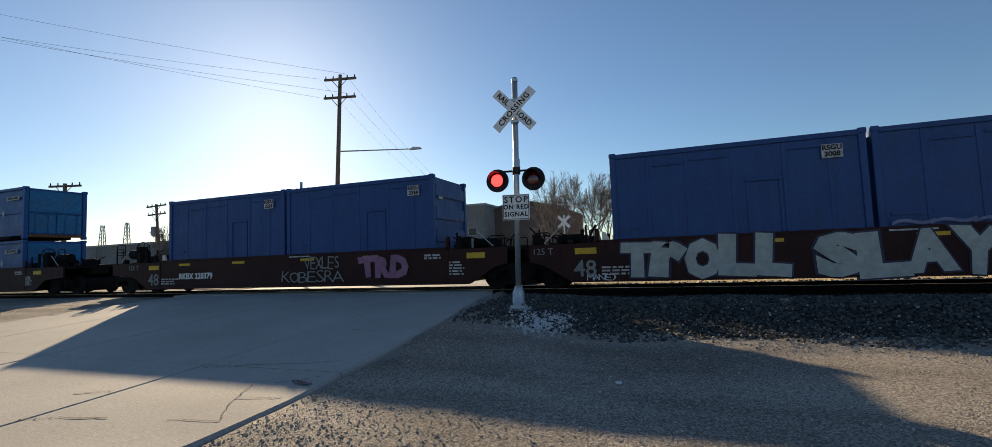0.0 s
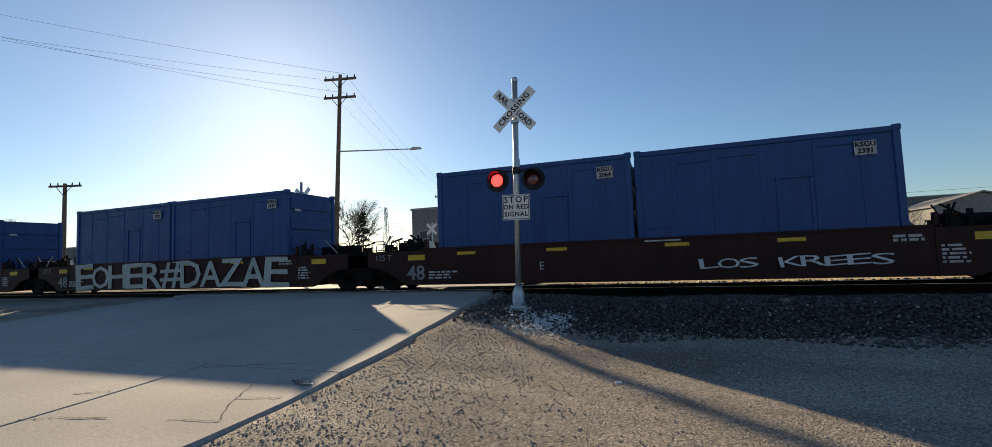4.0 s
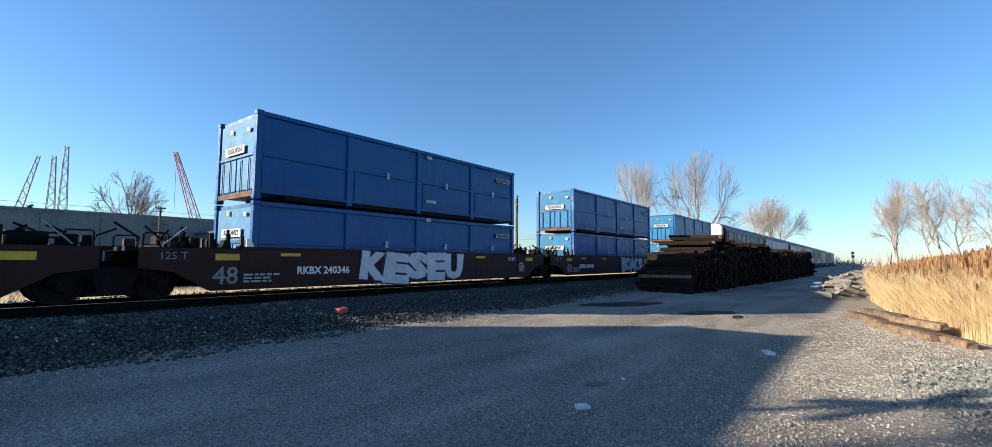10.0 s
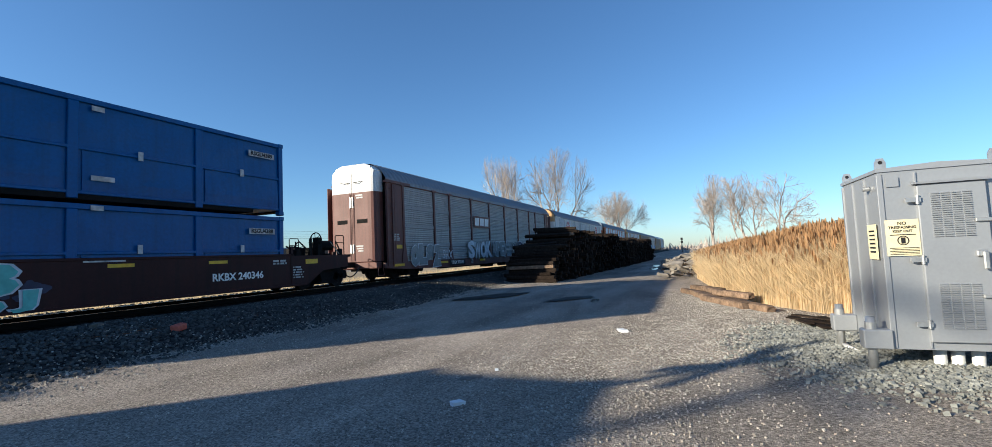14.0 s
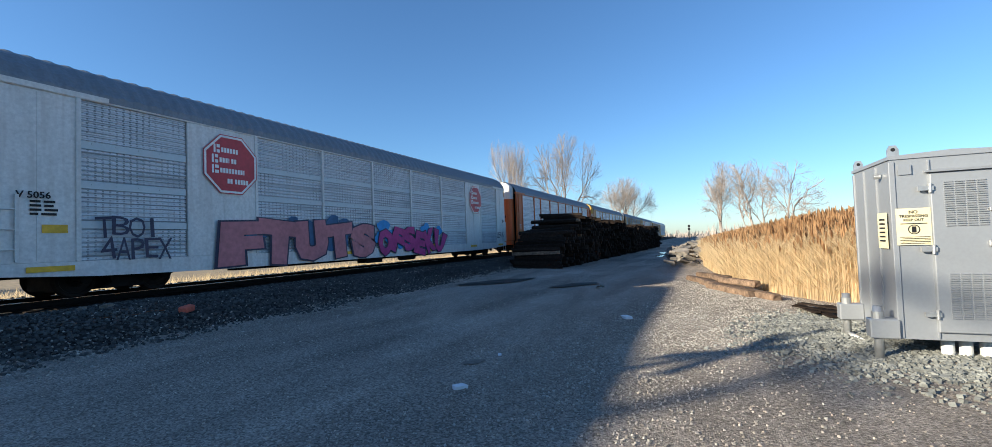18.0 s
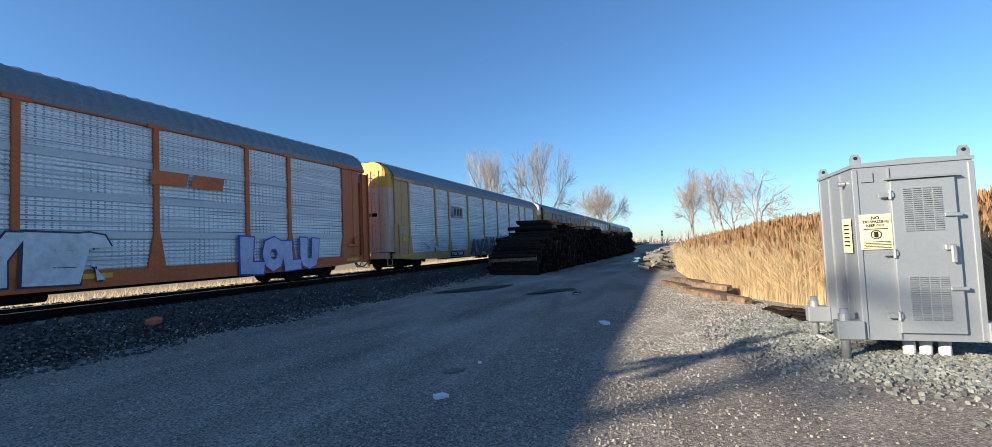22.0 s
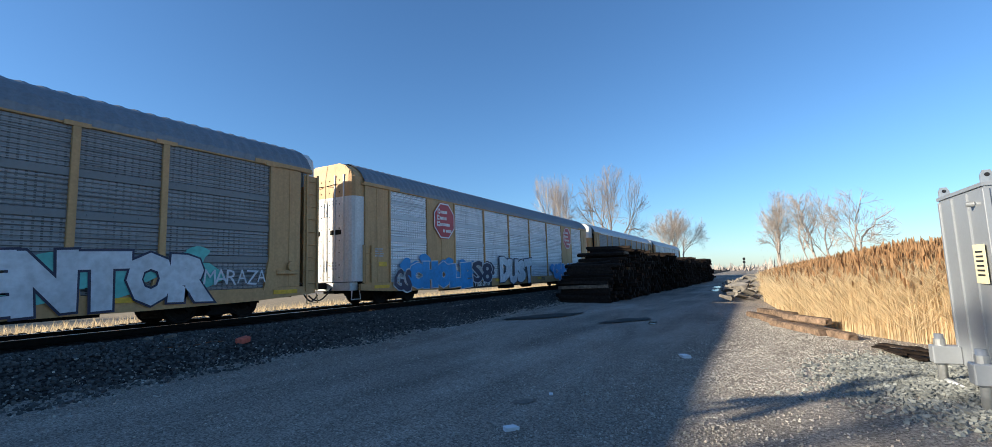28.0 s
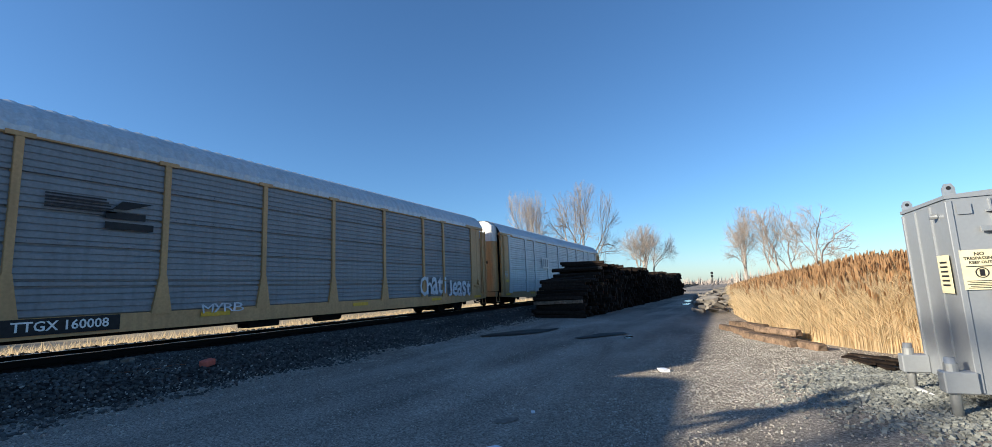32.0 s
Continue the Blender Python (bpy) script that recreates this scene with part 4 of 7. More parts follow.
# ---- well cars ----
def well_car(s, half_l, half_r, bogies, number, unit, tag=None, big="48", marks_x=-4.4):
    """One well unit; half_l and half_r reach from its middle to its ends."""
    car = thing("well_car", "maroon articulated well car unit with white stencils and spray tags", "railcar", pose(0, 0, 0), "well cars of the train")
    w = 1.33
    for side in (-1, 1):
        y0, y1 = sorted((side * w, side * (w - 0.07)))
        out = [(-7.15, 0.22), (7.15, 0.22), (7.95, 0.70), (half_r - 0.35, 0.80), (half_r - 0.35, 1.28), (6.5, 1.28), (6.3, 1.31), (-6.3, 1.31), (-6.5, 1.28), (-half_l + 0.35, 1.28), (-half_l + 0.35, 0.80), (-7.95, 0.70)]
        part("side_plate", Build().extrude(out, 1, y0, y1), "well", car)
        part("top_chord", Build().box(-6.5, y0 - 0.02, 1.28, 6.5, y1 + 0.02, 1.35, 0.012), "well", car)
        part("bottom_chord", Build().box(-7.1, y0 - 0.03, 0.20, 7.1, y1 + 0.03, 0.27, 0.012), "well", car)
        for x in (-6.42, 6.36):
            part("end_stake", Build().box(x, y0 - 0.02, 0.3, x + 0.09, y1 + 0.02, 1.62), "well", car)
        part("container_guide", Build().extrude([(-6.25, 1.33), (-6.05, 1.33), (-6.15, 1.56), (-6.25, 1.56)], 1, y0, y1), "galv_pole", car, "pale container guide")
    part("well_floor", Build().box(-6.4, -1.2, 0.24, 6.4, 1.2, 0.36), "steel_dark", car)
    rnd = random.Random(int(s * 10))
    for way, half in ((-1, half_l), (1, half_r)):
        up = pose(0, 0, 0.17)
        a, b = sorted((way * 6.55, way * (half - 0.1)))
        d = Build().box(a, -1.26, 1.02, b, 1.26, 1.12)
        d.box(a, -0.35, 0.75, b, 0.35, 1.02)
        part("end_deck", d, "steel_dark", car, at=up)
        a, b = sorted((way * 6.5, way * 6.6))
        part("bulkhead", Build().box(a, -1.26, 0.2, b, 1.26, 1.3), "well", car)
        x, tall = way * (half - 0.45), 1.85 if half > 9.5 else 1.42
        for y in (-1.22, 1.22):
            part("grab_rail", Build().tube([(x, y, 1.1), (x, y, tall), (x - way * 0.04, y, tall + 0.04), (x - way * 0.46, y, tall + 0.04), (x - way * 0.5, y, tall), (x - way * 0.5, y, 1.1)], 0.02), "steel_dark", car, at=up)
            part("grab_bar", Build().rod((x, y, tall - 0.25), (x - way * 0.5, y, tall - 0.25), 0.016, n=5), "steel_dark", car, at=up)
        part("stanchion", Build().rod((way * 6.7, -1.22, 1.1), (way * 6.7, -1.22, 1.62), 0.03, n=6), "steel_dark", car, at=up)
        for dx in (1.9, 2.3):
            part("stanchion", Build().box(way * (half - dx) - 0.05, -1.27, 1.1, way * (half - dx) + 0.05, -1.21, 1.75 if half > 9.5 else 1.5), "steel_dark", car, at=up)
        t = Build().rod((way * (half - 1.4) - 0.32, -0.45, 1.28), (way * (half - 1.4) + 0.32, -0.45, 1.28), 0.15, n=14)
        t.box(way * (half - 1.4) - 0.3, 0.1, 1.12, way * (half - 1.4) + 0.25, 0.65, 1.45, 0.04)
        t.rod((way * (half - 0.9), -0.9, 1.15), (way * (half - 0.9), 0.9, 1.15), 0.035, n=6)
        part("brake_gear", t, "steel_dark", car, at=up)
        if half > 9.5:
            wheel = Build().lathe((way * (half - 1.9), -1.1, 1.72), (way, 0, 0), [(-0.02, 0.26), (0.02, 0.28), (0.05, 0.26), (0.02, 0.24), (-0.02, 0.26)], 18)
            for g in (0.4, 1.45, 2.5):
                wheel.rod((way * (half - 1.9), -1.1 - 0.26 * math.cos(g), 1.72 - 0.26 * math.sin(g)), (way * (half - 1.9), -1.1 + 0.26 * math.cos(g), 1.72 + 0.26 * math.sin(g)), 0.012, n=5)
            part("brake_wheel", wheel, "steel_dark", car, at=up)
            part("brake_housing", Build().box(way * (half - 1.8) - 0.12, -1.25, 1.12, way * (half - 1.8) + 0.12, -0.95, 1.8, 0.03).rod((way * (half - 1.2) - 0.4, -0.8, 1.5), (way * (half - 1.2) + 0.4, -0.8, 1.5), 0.2, n=14), "steel_dark", car, at=up)
        # pipes, valves, levers and a step on the end platform
        for k in range(9):
            px, py = way * (half - rnd.uniform(0.3, 2.2)), rnd.uniform(-1.15, 0.2)
            part("pipe", Build().tube([(px, py, 1.1), (px + 0.05, py, 1.1 + rnd.uniform(0.15, 0.4)), (px + rnd.uniform(-0.5, 0.5), py + rnd.uniform(-0.1, 0.3), 1.2 + rnd.uniform(0.1, 0.5))], rnd.uniform(0.018, 0.035), 6), "steel_dark", car, at=up)
        for k in range(6):
            px, py, g = way * (half - rnd.uniform(0.3, 2.3)), rnd.uniform(-1.15, 0.0), rnd.uniform(0.06, 0.14)
            part("valve_box", Build().box(px - g, py - g * 0.7, 1.12, px + g, py + g * 0.7, 1.14 + g * rnd.uniform(1.2, 2.6), 0.02), rnd.choice(("steel_dark", "steel_dark", "well")), car, at=up)
        part("lever", Build().rod((way * (half - 0.8), -1.27, 1.15), (way * (half - 1.3), -1.29, 1.62), 0.016, n=5), "galv_pole", car, "pale bare lever", at=up)
        part("step", Build().tube([(way * (half - 0.5), -1.3, 0.75), (way * (half - 0.5), -1.34, 0.35), (way * (half - 0.95), -1.34, 0.35), (way * (half - 0.95), -1.3, 0.75)], 0.018, 5), "steel_dark", car)
        part("stop_block", Build().extrude([(way * 6.75 - 0.12, 1.12), (way * 6.75 + 0.12, 1.12), (way * 6.75 + 0.08, 1.34), (way * 6.75 - 0.05, 1.34)], 1, -1.3, -1.05), "steel_dark", car, at=up)
    for x in bogies:
        bogie(car, x)
    y = -w - 0.003
    for x in (-6.72, -5.0, -2.2, 1.0, 3.6, 7.35):
        lo = 0.98 if abs(x) > 6.6 else 1.10
        part("reflector", Build().box(x - 0.3, y - 0.004, lo, x + 0.3, y, lo + (0.17 if abs(x) > 6.6 else 0.09)), "yellow", car)
    part("number_board", Build().box(0.2, y - 0.004, 1.24, 1.1, y, 1.28), "white_worn", car)
    lettering(big, 0.64, "spray_grey", car, -6.75, y - 0.002, 0.56, bold=0.008, name="size_mark")
    if number:
        lettering(number, 0.31, "white", car, marks_x, y - 0.002, 0.68, bold=0.008, name="reporting_mark")
    if unit:
        lettering(unit, 0.32, "white_worn", car, marks_x + 1.75, y - 0.002, 0.68, name="unit_letter")
    lettering("125 T", 0.26, "spray_grey", car, -7.95, y - 0.002, 1.08, name="load_mark")
    bars(car, -6.3, -5.3, y, 0.62, "white_worn", 3)
    bars(car, 6.4, 7.0, y, 0.9, "white_worn", 5)
    bars(car, 5.6, 6.2, y, 1.15, "white_worn", 2, 0.06)
    for t in tag or ():
        piece(car, y, *t[:3], max(t[3], 0.25), t[4] + (0.08 if t[4] > 1 else 0), *t[5:])
    return on_track(car, s)


units = [
    # middle, left reach, right reach, bogies, single or double, number and its place, unit, tags: word, ends, foot and head, colours, boldness
    (-70.3, 8.8, 8.9, (-8.9,), "double", "RKBX 240346", -4.0, "", None),
    (-52.6, 8.9, 8.8, (-8.9,), "double", "RKBX 240346", -4.0, "", None),
    (-34.9, 8.8, 9.6, (-8.8, 8.3), "double", "RKBX 240346", -4.0, "", None),
    (-13.03, 9.6, 8.7, (-8.3, 8.7), "single", "RKBX 220379", -4.4, "", [("TRD", 3.2, 5.0, 0.45, 1.1, "spray_pink", None, None, 0.09), ("VExLEs", 0.9, 2.4, 0.8, 1.15, "spray_grey", None, None, -0.012), ("KoBESRA", -0.1, 2.5, 0.35, 0.75, "spray_grey", None, None, -0.012)]),
    (4.35, 8.7, 8.9, (8.9,), "single", "", -4.4, "", [("TrOLL", -5.75, -1.75, 0.16, 1.2, "spray_silver", "spray_ink", None, 0.085), ("SLAYErS", -1.25, 4.75, 0.14, 1.2, "spray_silver", "spray_ink", None, 0.085), ("MANE)", -6.7, -5.9, 0.2, 0.42, "spray_pale", None, None, 0.0), ("FORGE)", 5.2, 6.2, 0.25, 0.5, "spray_pale", None, None, 0.0)]),
    (22.2, 8.9, 8.9, (8.95,), "single", "", -4.4, "", [("EOHER#DAZAE", -5.72, 6.05, 0.18, 1.22, "spray_silver", None, None, 0.012, 0.5)]),
    (40.1, 8.9, 8.95, (8.95,), "single", "", -4.4, "E", [("LOS KREES", 1.5, 5.6, 0.5, 0.75, "spray_pale", None, None, 0.0)]),
    (57.95, 8.95, 10.2, (8.95,), "single", "RKBX 220379", 4.1, "", [("MORASTIC", -5.04, -3.39, 0.9, 1.2, "spray_pale", None, None, -0.01), ("OPAKE", -2.91, -0.06, 0.38, 1.1, "spray_dim", None, None, 0.05), ("KZAR", 5.23, 6.1, 0.75, 1.2, "spray_silver", None, None, 0.0), ("MR", 5.4, 5.95, 0.35, 0.7, "spray_silver", None, None, 0.0)]),
    (79.9, 9.6, 8.9, (-8.3, 8.85), "double", "RKBX 240346", -3.9, "A", None),
    (97.6, 8.9, 9.0, (9.0,), "double", "RKBX 240346", -4.1, "E", None),
    (115.6, 9.0, 9.05, (9.05,), "double", "RKBX 240346", -3.9, "", [("KESEU", -2.54, 2.36, 0.2, 1.2, "spray_pale", "spray_ink", None, 0.075)]),
    (133.7, 9.05, 9.2, (9.2,), "double", "RKBX 240346", -4.6, "", [("BOAKS", 0.45, 4.12, 0.16, 1.2, "spray_pale", "spray_ink", None, 0.06), ("SRK", 4.5, 5.2, 0.6, 1.1, "spray_pale", None, None, 0.0)]),
    (152.2, 9.2, 9.7, (8.4,), "double", "RKBX 240346", 4.3, "", [("8", -1.9, -0.95, 0.6, 1.2, "spray_teal", "spray_pale", None, 0.03), ("S6J", -2.26, -0.58, 0.15, 0.7, "spray_teal", "spray_pale", "spray_ink", 0.03)]),
]
marks_short = iter(["RSGU|2254", "RSGU|2334", "RSGU|3008", "RSGU|2267", "RSGU|2070", "RSGU|2697", "RSGU|2064", "RSGU|2391", "RSGU|2315", "RSGU|2050"])
marks_long = iter(["RSGU4412", "RSGU4430", "RSGU4401", "RSGU4433", "RSGU4455", "RSGU4456", "RSGU4037", "RSGU4378", "RSGU4017", "RSGU4461", "RSGU4422", "RSGU4566", "RSGU4421", "RSGU4350", "RSGU4388", "RSGU4389"])
for s, hl, hr, bg, stack, number, at_x, unit, tag in units:
    well_car(s, hl, hr, bg, number, unit, tag, marks_x=at_x)
    if stack == "single":
        for dx in (-3.0, 3.0):
            c = container("short", s + dx, 0.35, "tall dark-blue steel waste container with ribs in the well car", next(marks_short))
            if s == 57.95 and dx < 0:
                part("rust_door", Build().box(1.2, -1.285, 1.3, 1.7, -1.265, 2.75), "rust", c, "rusty bare door")
                part("rust_patch", Build().box(2.05, -1.28, 2.05, 2.6, -1.26, 2.75), "rust", c)
            if s == 57.95 and dx > 0:
                piece(c, -1.29, "SUBK", -2.45, -0.45, 1.4, 2.45, "spray_faint", None, None, -0.018)
            if s == 4.35 and dx > 0:
                piece(c, -1.29, "SUER", -0.45, 1.6, 0.98, 1.5, "spray_faint", None, None, -0.015)
                piece(c, -1.29, "~~~", -2.7, -0.5, 1.0, 1.15, "spray_faint", None, None, 0.0)
    else:
        low = container("low", s, 0.28, "blue half-height waste container at the bottom of a double stack", next(marks_long))
        container("long", s, 2.70, "blue half-height waste container on top of a double stack", next(marks_long))
        if s == 97.6:
            piece(low, -1.30, "SUER", 0.67, 2.6, 1.2, 1.75, "spray_pale", None, None, -0.015)
for b in BLANK.values():
    for o in list(b.children_recursive) + [b]:
        bpy.data.objects.remove(o)


# ---- covered car carriers ----
def perforated(name, base, dark, hole, rough, metal, plain):
    """Side-panel steel in sheets: columns of punched holes, sagging sheet laps, and plain bands that stand proud."""
    m = streaked(name, base, dark, rough, metal, 0.3)
    n, l = m.node_tree.nodes, m.node_tree.links
    co, sep, info = n.new("ShaderNodeTexCoord"), n.new("ShaderNodeSeparateXYZ"), n.new("ShaderNodeObjectInfo")
    l.new(co.outputs["Object"], sep.inputs[0])

    def maths(op, p, q=0.0):
        k = n.new("ShaderNodeMath")
        k.operation = op
        for i, v in enumerate((p, q)):
            if isinstance(v, float):
                k.inputs[i].default_value = v
            else:
                l.new(v, k.inputs[i])
        return k.outputs[0]

    def cell(socket, size, on):
        return maths("LESS_THAN", maths("FRACT", maths("DIVIDE", socket, size)), on)

    def cloud(scale, size, detail, lo, hi, a, b):
        mp, ns, mr = n.new("ShaderNodeMapping"), n.new("ShaderNodeTexNoise"), n.new("ShaderNodeMapRange")
        mp.inputs["Scale"].default_value = scale
        l.new(co.outputs["Object"], mp.inputs["Vector"])
        shift = n.new("ShaderNodeCombineXYZ")
        l.new(maths("MULTIPLY", info.outputs["Random"], 40.0), shift.inputs[0])
        l.new(maths("MULTIPLY", info.outputs["Random"], 23.0), shift.inputs[2])
        l.new(shift.outputs[0], mp.inputs["Location"])
        ns.inputs["Scale"].default_value, ns.inputs["Detail"].default_value = size, detail
        l.new(mp.outputs["Vector"], ns.inputs["Vector"])
        for key, v in (("From Min", lo), ("From Max", hi), ("To Min", a), ("To Max", b)):
            mr.inputs[key].default_value = v
        l.new(ns.outputs["Fac"], mr.inputs["Value"])
        return mr.outputs["Result"]

    dots = maths("MULTIPLY", cell(sep.outputs["X"], 0.15, 0.30), cell(sep.outputs["Z"], 0.0525, 0.62))
    dots = maths("MULTIPLY", dots, cloud((1.0, 1.0, 0.6), 1.3, 3.0, 0.38, 0.62, 0.25, 1.0))
    laps = maths("MULTIPLY", cell(sep.outputs["Z"], 0.105, 0.28), cloud((0.35, 1.0, 5.0), 1.2, 4.0, 0.42, 0.62, 0.15, 0.9))
    sags = cloud((0.22, 1.0, 7.0), 1.0, 5.0, 0.50, 0.64, 0.0, 0.42)
    marks_all = maths("MAXIMUM", maths("MAXIMUM", dots, laps), sags)
    pierced = maths("GREATER_THAN", sep.outputs["Y"], -0.022)
    p = n["Principled BSDF"]
    for factor, colour in ((maths("MULTIPLY", marks_all, pierced), hole), (maths("MULTIPLY", maths("SUBTRACT", 1.0, pierced), 0.75), plain)):
        mix = n.new("ShaderNodeMix")
        mix.data_type = "RGBA"
        mix.inputs["B"].default_value = (*colour, 1)
        old = p.inputs["Base Color"].links[0].from_socket
        l.new(factor, mix.inputs["Factor"])
        l.new(old, mix.inputs["A"])
        l.new(mix.outputs["Result"], p.inputs["Base Color"])
    return m


M["tan_bright"] = streaked("bright_yellow_railcar_paint", (0.62, 0.36, 0.06), (0.42, 0.22, 0.05), 0.6)
M["faded"] = streaked("faded_pinkish_railcar_paint", (0.60, 0.46, 0.38), (0.34, 0.19, 0.13), 0.65, 0.0, 0.6)
M["perf"] = perforated("perforated_galvanised_panel", (0.84, 0.86, 0.89), (0.64, 0.65, 0.67), (0.22, 0.235, 0.26), 0.5, 0.0, (0.46, 0.49, 0.52))
M["perf_pale"] = perforated("grey_perforated_panel", (0.60, 0.63, 0.67), (0.46, 0.48, 0.51), (0.18, 0.195, 0.215), 0.5, 0.0, (0.50, 0.56, 0.58))
M["perf_brown"] = perforated("grimy_perforated_panel", (0.40, 0.41, 0.41), (0.26, 0.255, 0.245), (0.13, 0.13, 0.13), 0.6, 0.0, (0.25, 0.25, 0.25))
M["perf_dark"] = perforated("dirty_perforated_panel", (0.27, 0.275, 0.285), (0.17, 0.17, 0.17), (0.08, 0.08, 0.083), 0.6, 0.0, (0.17, 0.172, 0.175))
LENGTH, PITCH = 27.9, 29.41
POSTS = (1.9, 4.9, 6.7, 9.6, 12.5, 15.4, 18.3, 21.2, 23.0, 26.0)
PANELS = {}


def panel_mesh(wide, mat, slats):
    """One bay of ribbed side panel, its foot at 0.86 and its head at 4.6, its outer face at y 0."""
    key = (round(wide, 2), mat, slats)
    if key in PANELS:
        return PANELS[key]
    prof, z = [], 0.87
    flats = (1.62, 2.55, 3.5) if not slats else (1.55, 2.35, 3.1, 3.85)
    while z < 4.58:
        near = min(abs(z - q) for q in flats)
        if near < 0.09:
            prof += [(0.05, z), (0.05, z + 0.035), (-0.02, z + 0.04), (-0.02, z + 0.12)] if slats else [(-0.028, z), (-0.028, z + 0.17)]
            z += 0.14 if slats else 0.19
        elif slats:
            prof += [(0.006, z), (-0.016, z + 0.02), (-0.016, z + 0.115), (0.006, z + 0.135)]
            z += 0.15
        else:
            prof += [(0.015, z), (-0.014, z + 0.012), (-0.014, z + 0.072), (0.015, z + 0.084)]
            z += 0.105
    prof = [p for p in prof if p[1] < 4.6]
    back = 0.08 if slats else 0.02
    outline = prof + [(back, 4.6), (back, 0.86)]
    b = Build().extrude(outline, 0, 0.0, wide)
    for q in flats:
        for k in range(int(wide / 0.5)):
            x = 0.25 + k * 0.5
            b.box(x - 0.015, -0.04, q + 0.06, x + 0.015, -0.028, q + 0.09)
    PANELS[key] = b.mesh("side_panel", M[mat])
    return PANELS[key]


def roof_mesh(mat):
    if ("roof", mat) in PANELS:
        return PANELS[("roof", mat)]
    prof = [(-1.56, 4.62), (-1.545, 4.78), (-1.36, 5.08), (-1.08, 5.34), (-0.7, 5.52), (0, 5.60), (0.7, 5.52), (1.08, 5.34), (1.36, 5.08), (1.545, 4.78), (1.56, 4.62)]
    b = Build()
    steps = int((LENGTH - 1.0) / 0.09)
    for k in range(steps + 1):
        x = 0.5 + (LENGTH - 1.0) * k / steps
        up = 0.022 if k % 4 in (1, 2) else 0.0
        for i, (y, z) in enumerate(prof):
            lift = up if 0 < i < len(prof) - 1 else 0
            b.v.append((x, y * (1 + lift * 0.5), z + lift))
    n = len(prof)
    for k in range(steps):
        for i in range(n - 1):
            b.f.append((k * n + i, k * n + i + 1, k * n + n + i + 1, k * n + n + i))
    PANELS[("roof", mat)] = b.mesh("roof", M[mat])
    return PANELS[("roof", mat)]


def end_doors(car, way, body, top, fold=False):
    """Two tall bowed leaves that close one end, rounded in towards the roof; the upper part is paler."""
    x0 = 0.0 if way < 0 else LENGTH
    X = lambda d: x0 - way * d
    k = 1.0 if fold else 0.89
    plan = [(0.0, 0.012), (0.0, 0.5 * k), (0.0, 1.0 * k), (0.01, 1.2 * k), (0.05, 1.33 * k), (0.14, 1.42 * k), (0.32, 1.46 * k), (0.58, 1.46 * k)]
    edge = lambda z: float(np.interp(z, (4.7, 4.9, 5.15, 5.36, 5.50, 5.56), (1.46, 1.42, 1.24, 0.98, 0.60, 0.35)))
    for s in (-1, 1):
        for name, zs, mat in (("end_door", (0.95, 2.2, 3.4, 4.15), body), ("door_top", (4.15, 4.6, 4.9, 5.15, 5.36, 5.48), top)):
            b = Build()
            for depth in (0.0, 0.04):
                for z in zs:
                    lean = 0.10 * smooth(4.8, 5.5, z)
                    b.v += [(X(d + depth + lean), s * min(y, edge(z)) * (1 - depth), z) for d, y in plan]
            n, m = len(plan), len(zs)
            for q in range(2):
                for j in range(m - 1):
                    for i in range(n - 1):
                        k = q * n * m + j * n + i
                        b.f.append((k, k + 1, k + n + 1, k + n))
            part(name, b, mat, car)
        part("door_lock", Build().rod((X(-0.03), s * 0.10, 1.0), (X(-0.03), s * 0.10, 4.1), 0.014, n=6), body, car)
        part("lock_keeper", Build().box(min(X(-0.05), X(0)), s * 0.07 - 0.03, 1.35, max(X(-0.05), X(0)), s * 0.07 + 0.03, 1.75).box(min(X(-0.05), X(0)), s * 0.07 - 0.03, 3.45, max(X(-0.05), X(0)), s * 0.07 + 0.03, 3.95), "galv_pole", car, "worn steel lock keeper")
        # raised dark bar paints the shade of a handle slot on the leaf
        part("door_slot", Build().box(min(X(-0.015), X(0)), min(s * 0.28, s * 0.85), 2.72, max(X(-0.015), X(0)), max(s * 0.28, s * 0.85), 2.90), "steel_dark", car, "raised dark bar drawn as a shaded handle slot")
        part("door_hook", Build().tube([(X(-0.02), s * 0.10, 4.62), (X(-0.10), s * 0.35, 4.60), (X(-0.02), s * 0.62, 4.66)], 0.016, 5), "steel_dark", car)
        if fold:
            for y in (0.52, 0.98):
                part("door_seam", Build().box(min(X(-0.03), X(0.06)), s * y - 0.025, 1.0, max(X(-0.03), X(0.06)), s * y + 0.025, 5.0), body, car)
            rivets = Build()
            for y in (0.22, 0.75):
                for k in range(9):
                    rivets.box(min(X(-0.012), X(0)), s * y - 0.02, 1.1 + 0.46 * k, max(X(-0.012), X(0)), s * y + 0.02, 1.14 + 0.46 * k)
            part("rivets", rivets, "steel_dark", car)
    for y0, rows, z in ((-0.62, 2, 4.05), (-0.6, 3, 1.7)):
        b = Build()
        for k in range(rows):
            b.box(min(X(-0.006), X(0)), y0, z - 0.11 * k - 0.07, max(X(-0.006), X(0)), y0 + 0.42 - 0.06 * k, z - 0.11 * k)
        part("small_print", b, "white_worn", car)
    part("buffer_beam", Build().box(min(X(0.02), X(0.4)), -1.3, 0.62, max(X(0.02), X(0.4)), 1.3, 0.92, 0.02), body, car)
    part("step_rail", Build().tube([(X(0.05), -1.35, 0.62), (X(0.0), -1.38, 0.30), (X(0.45), -1.38, 0.30), (X(0.42), -1.35, 0.62)], 0.02, 5), body, car)


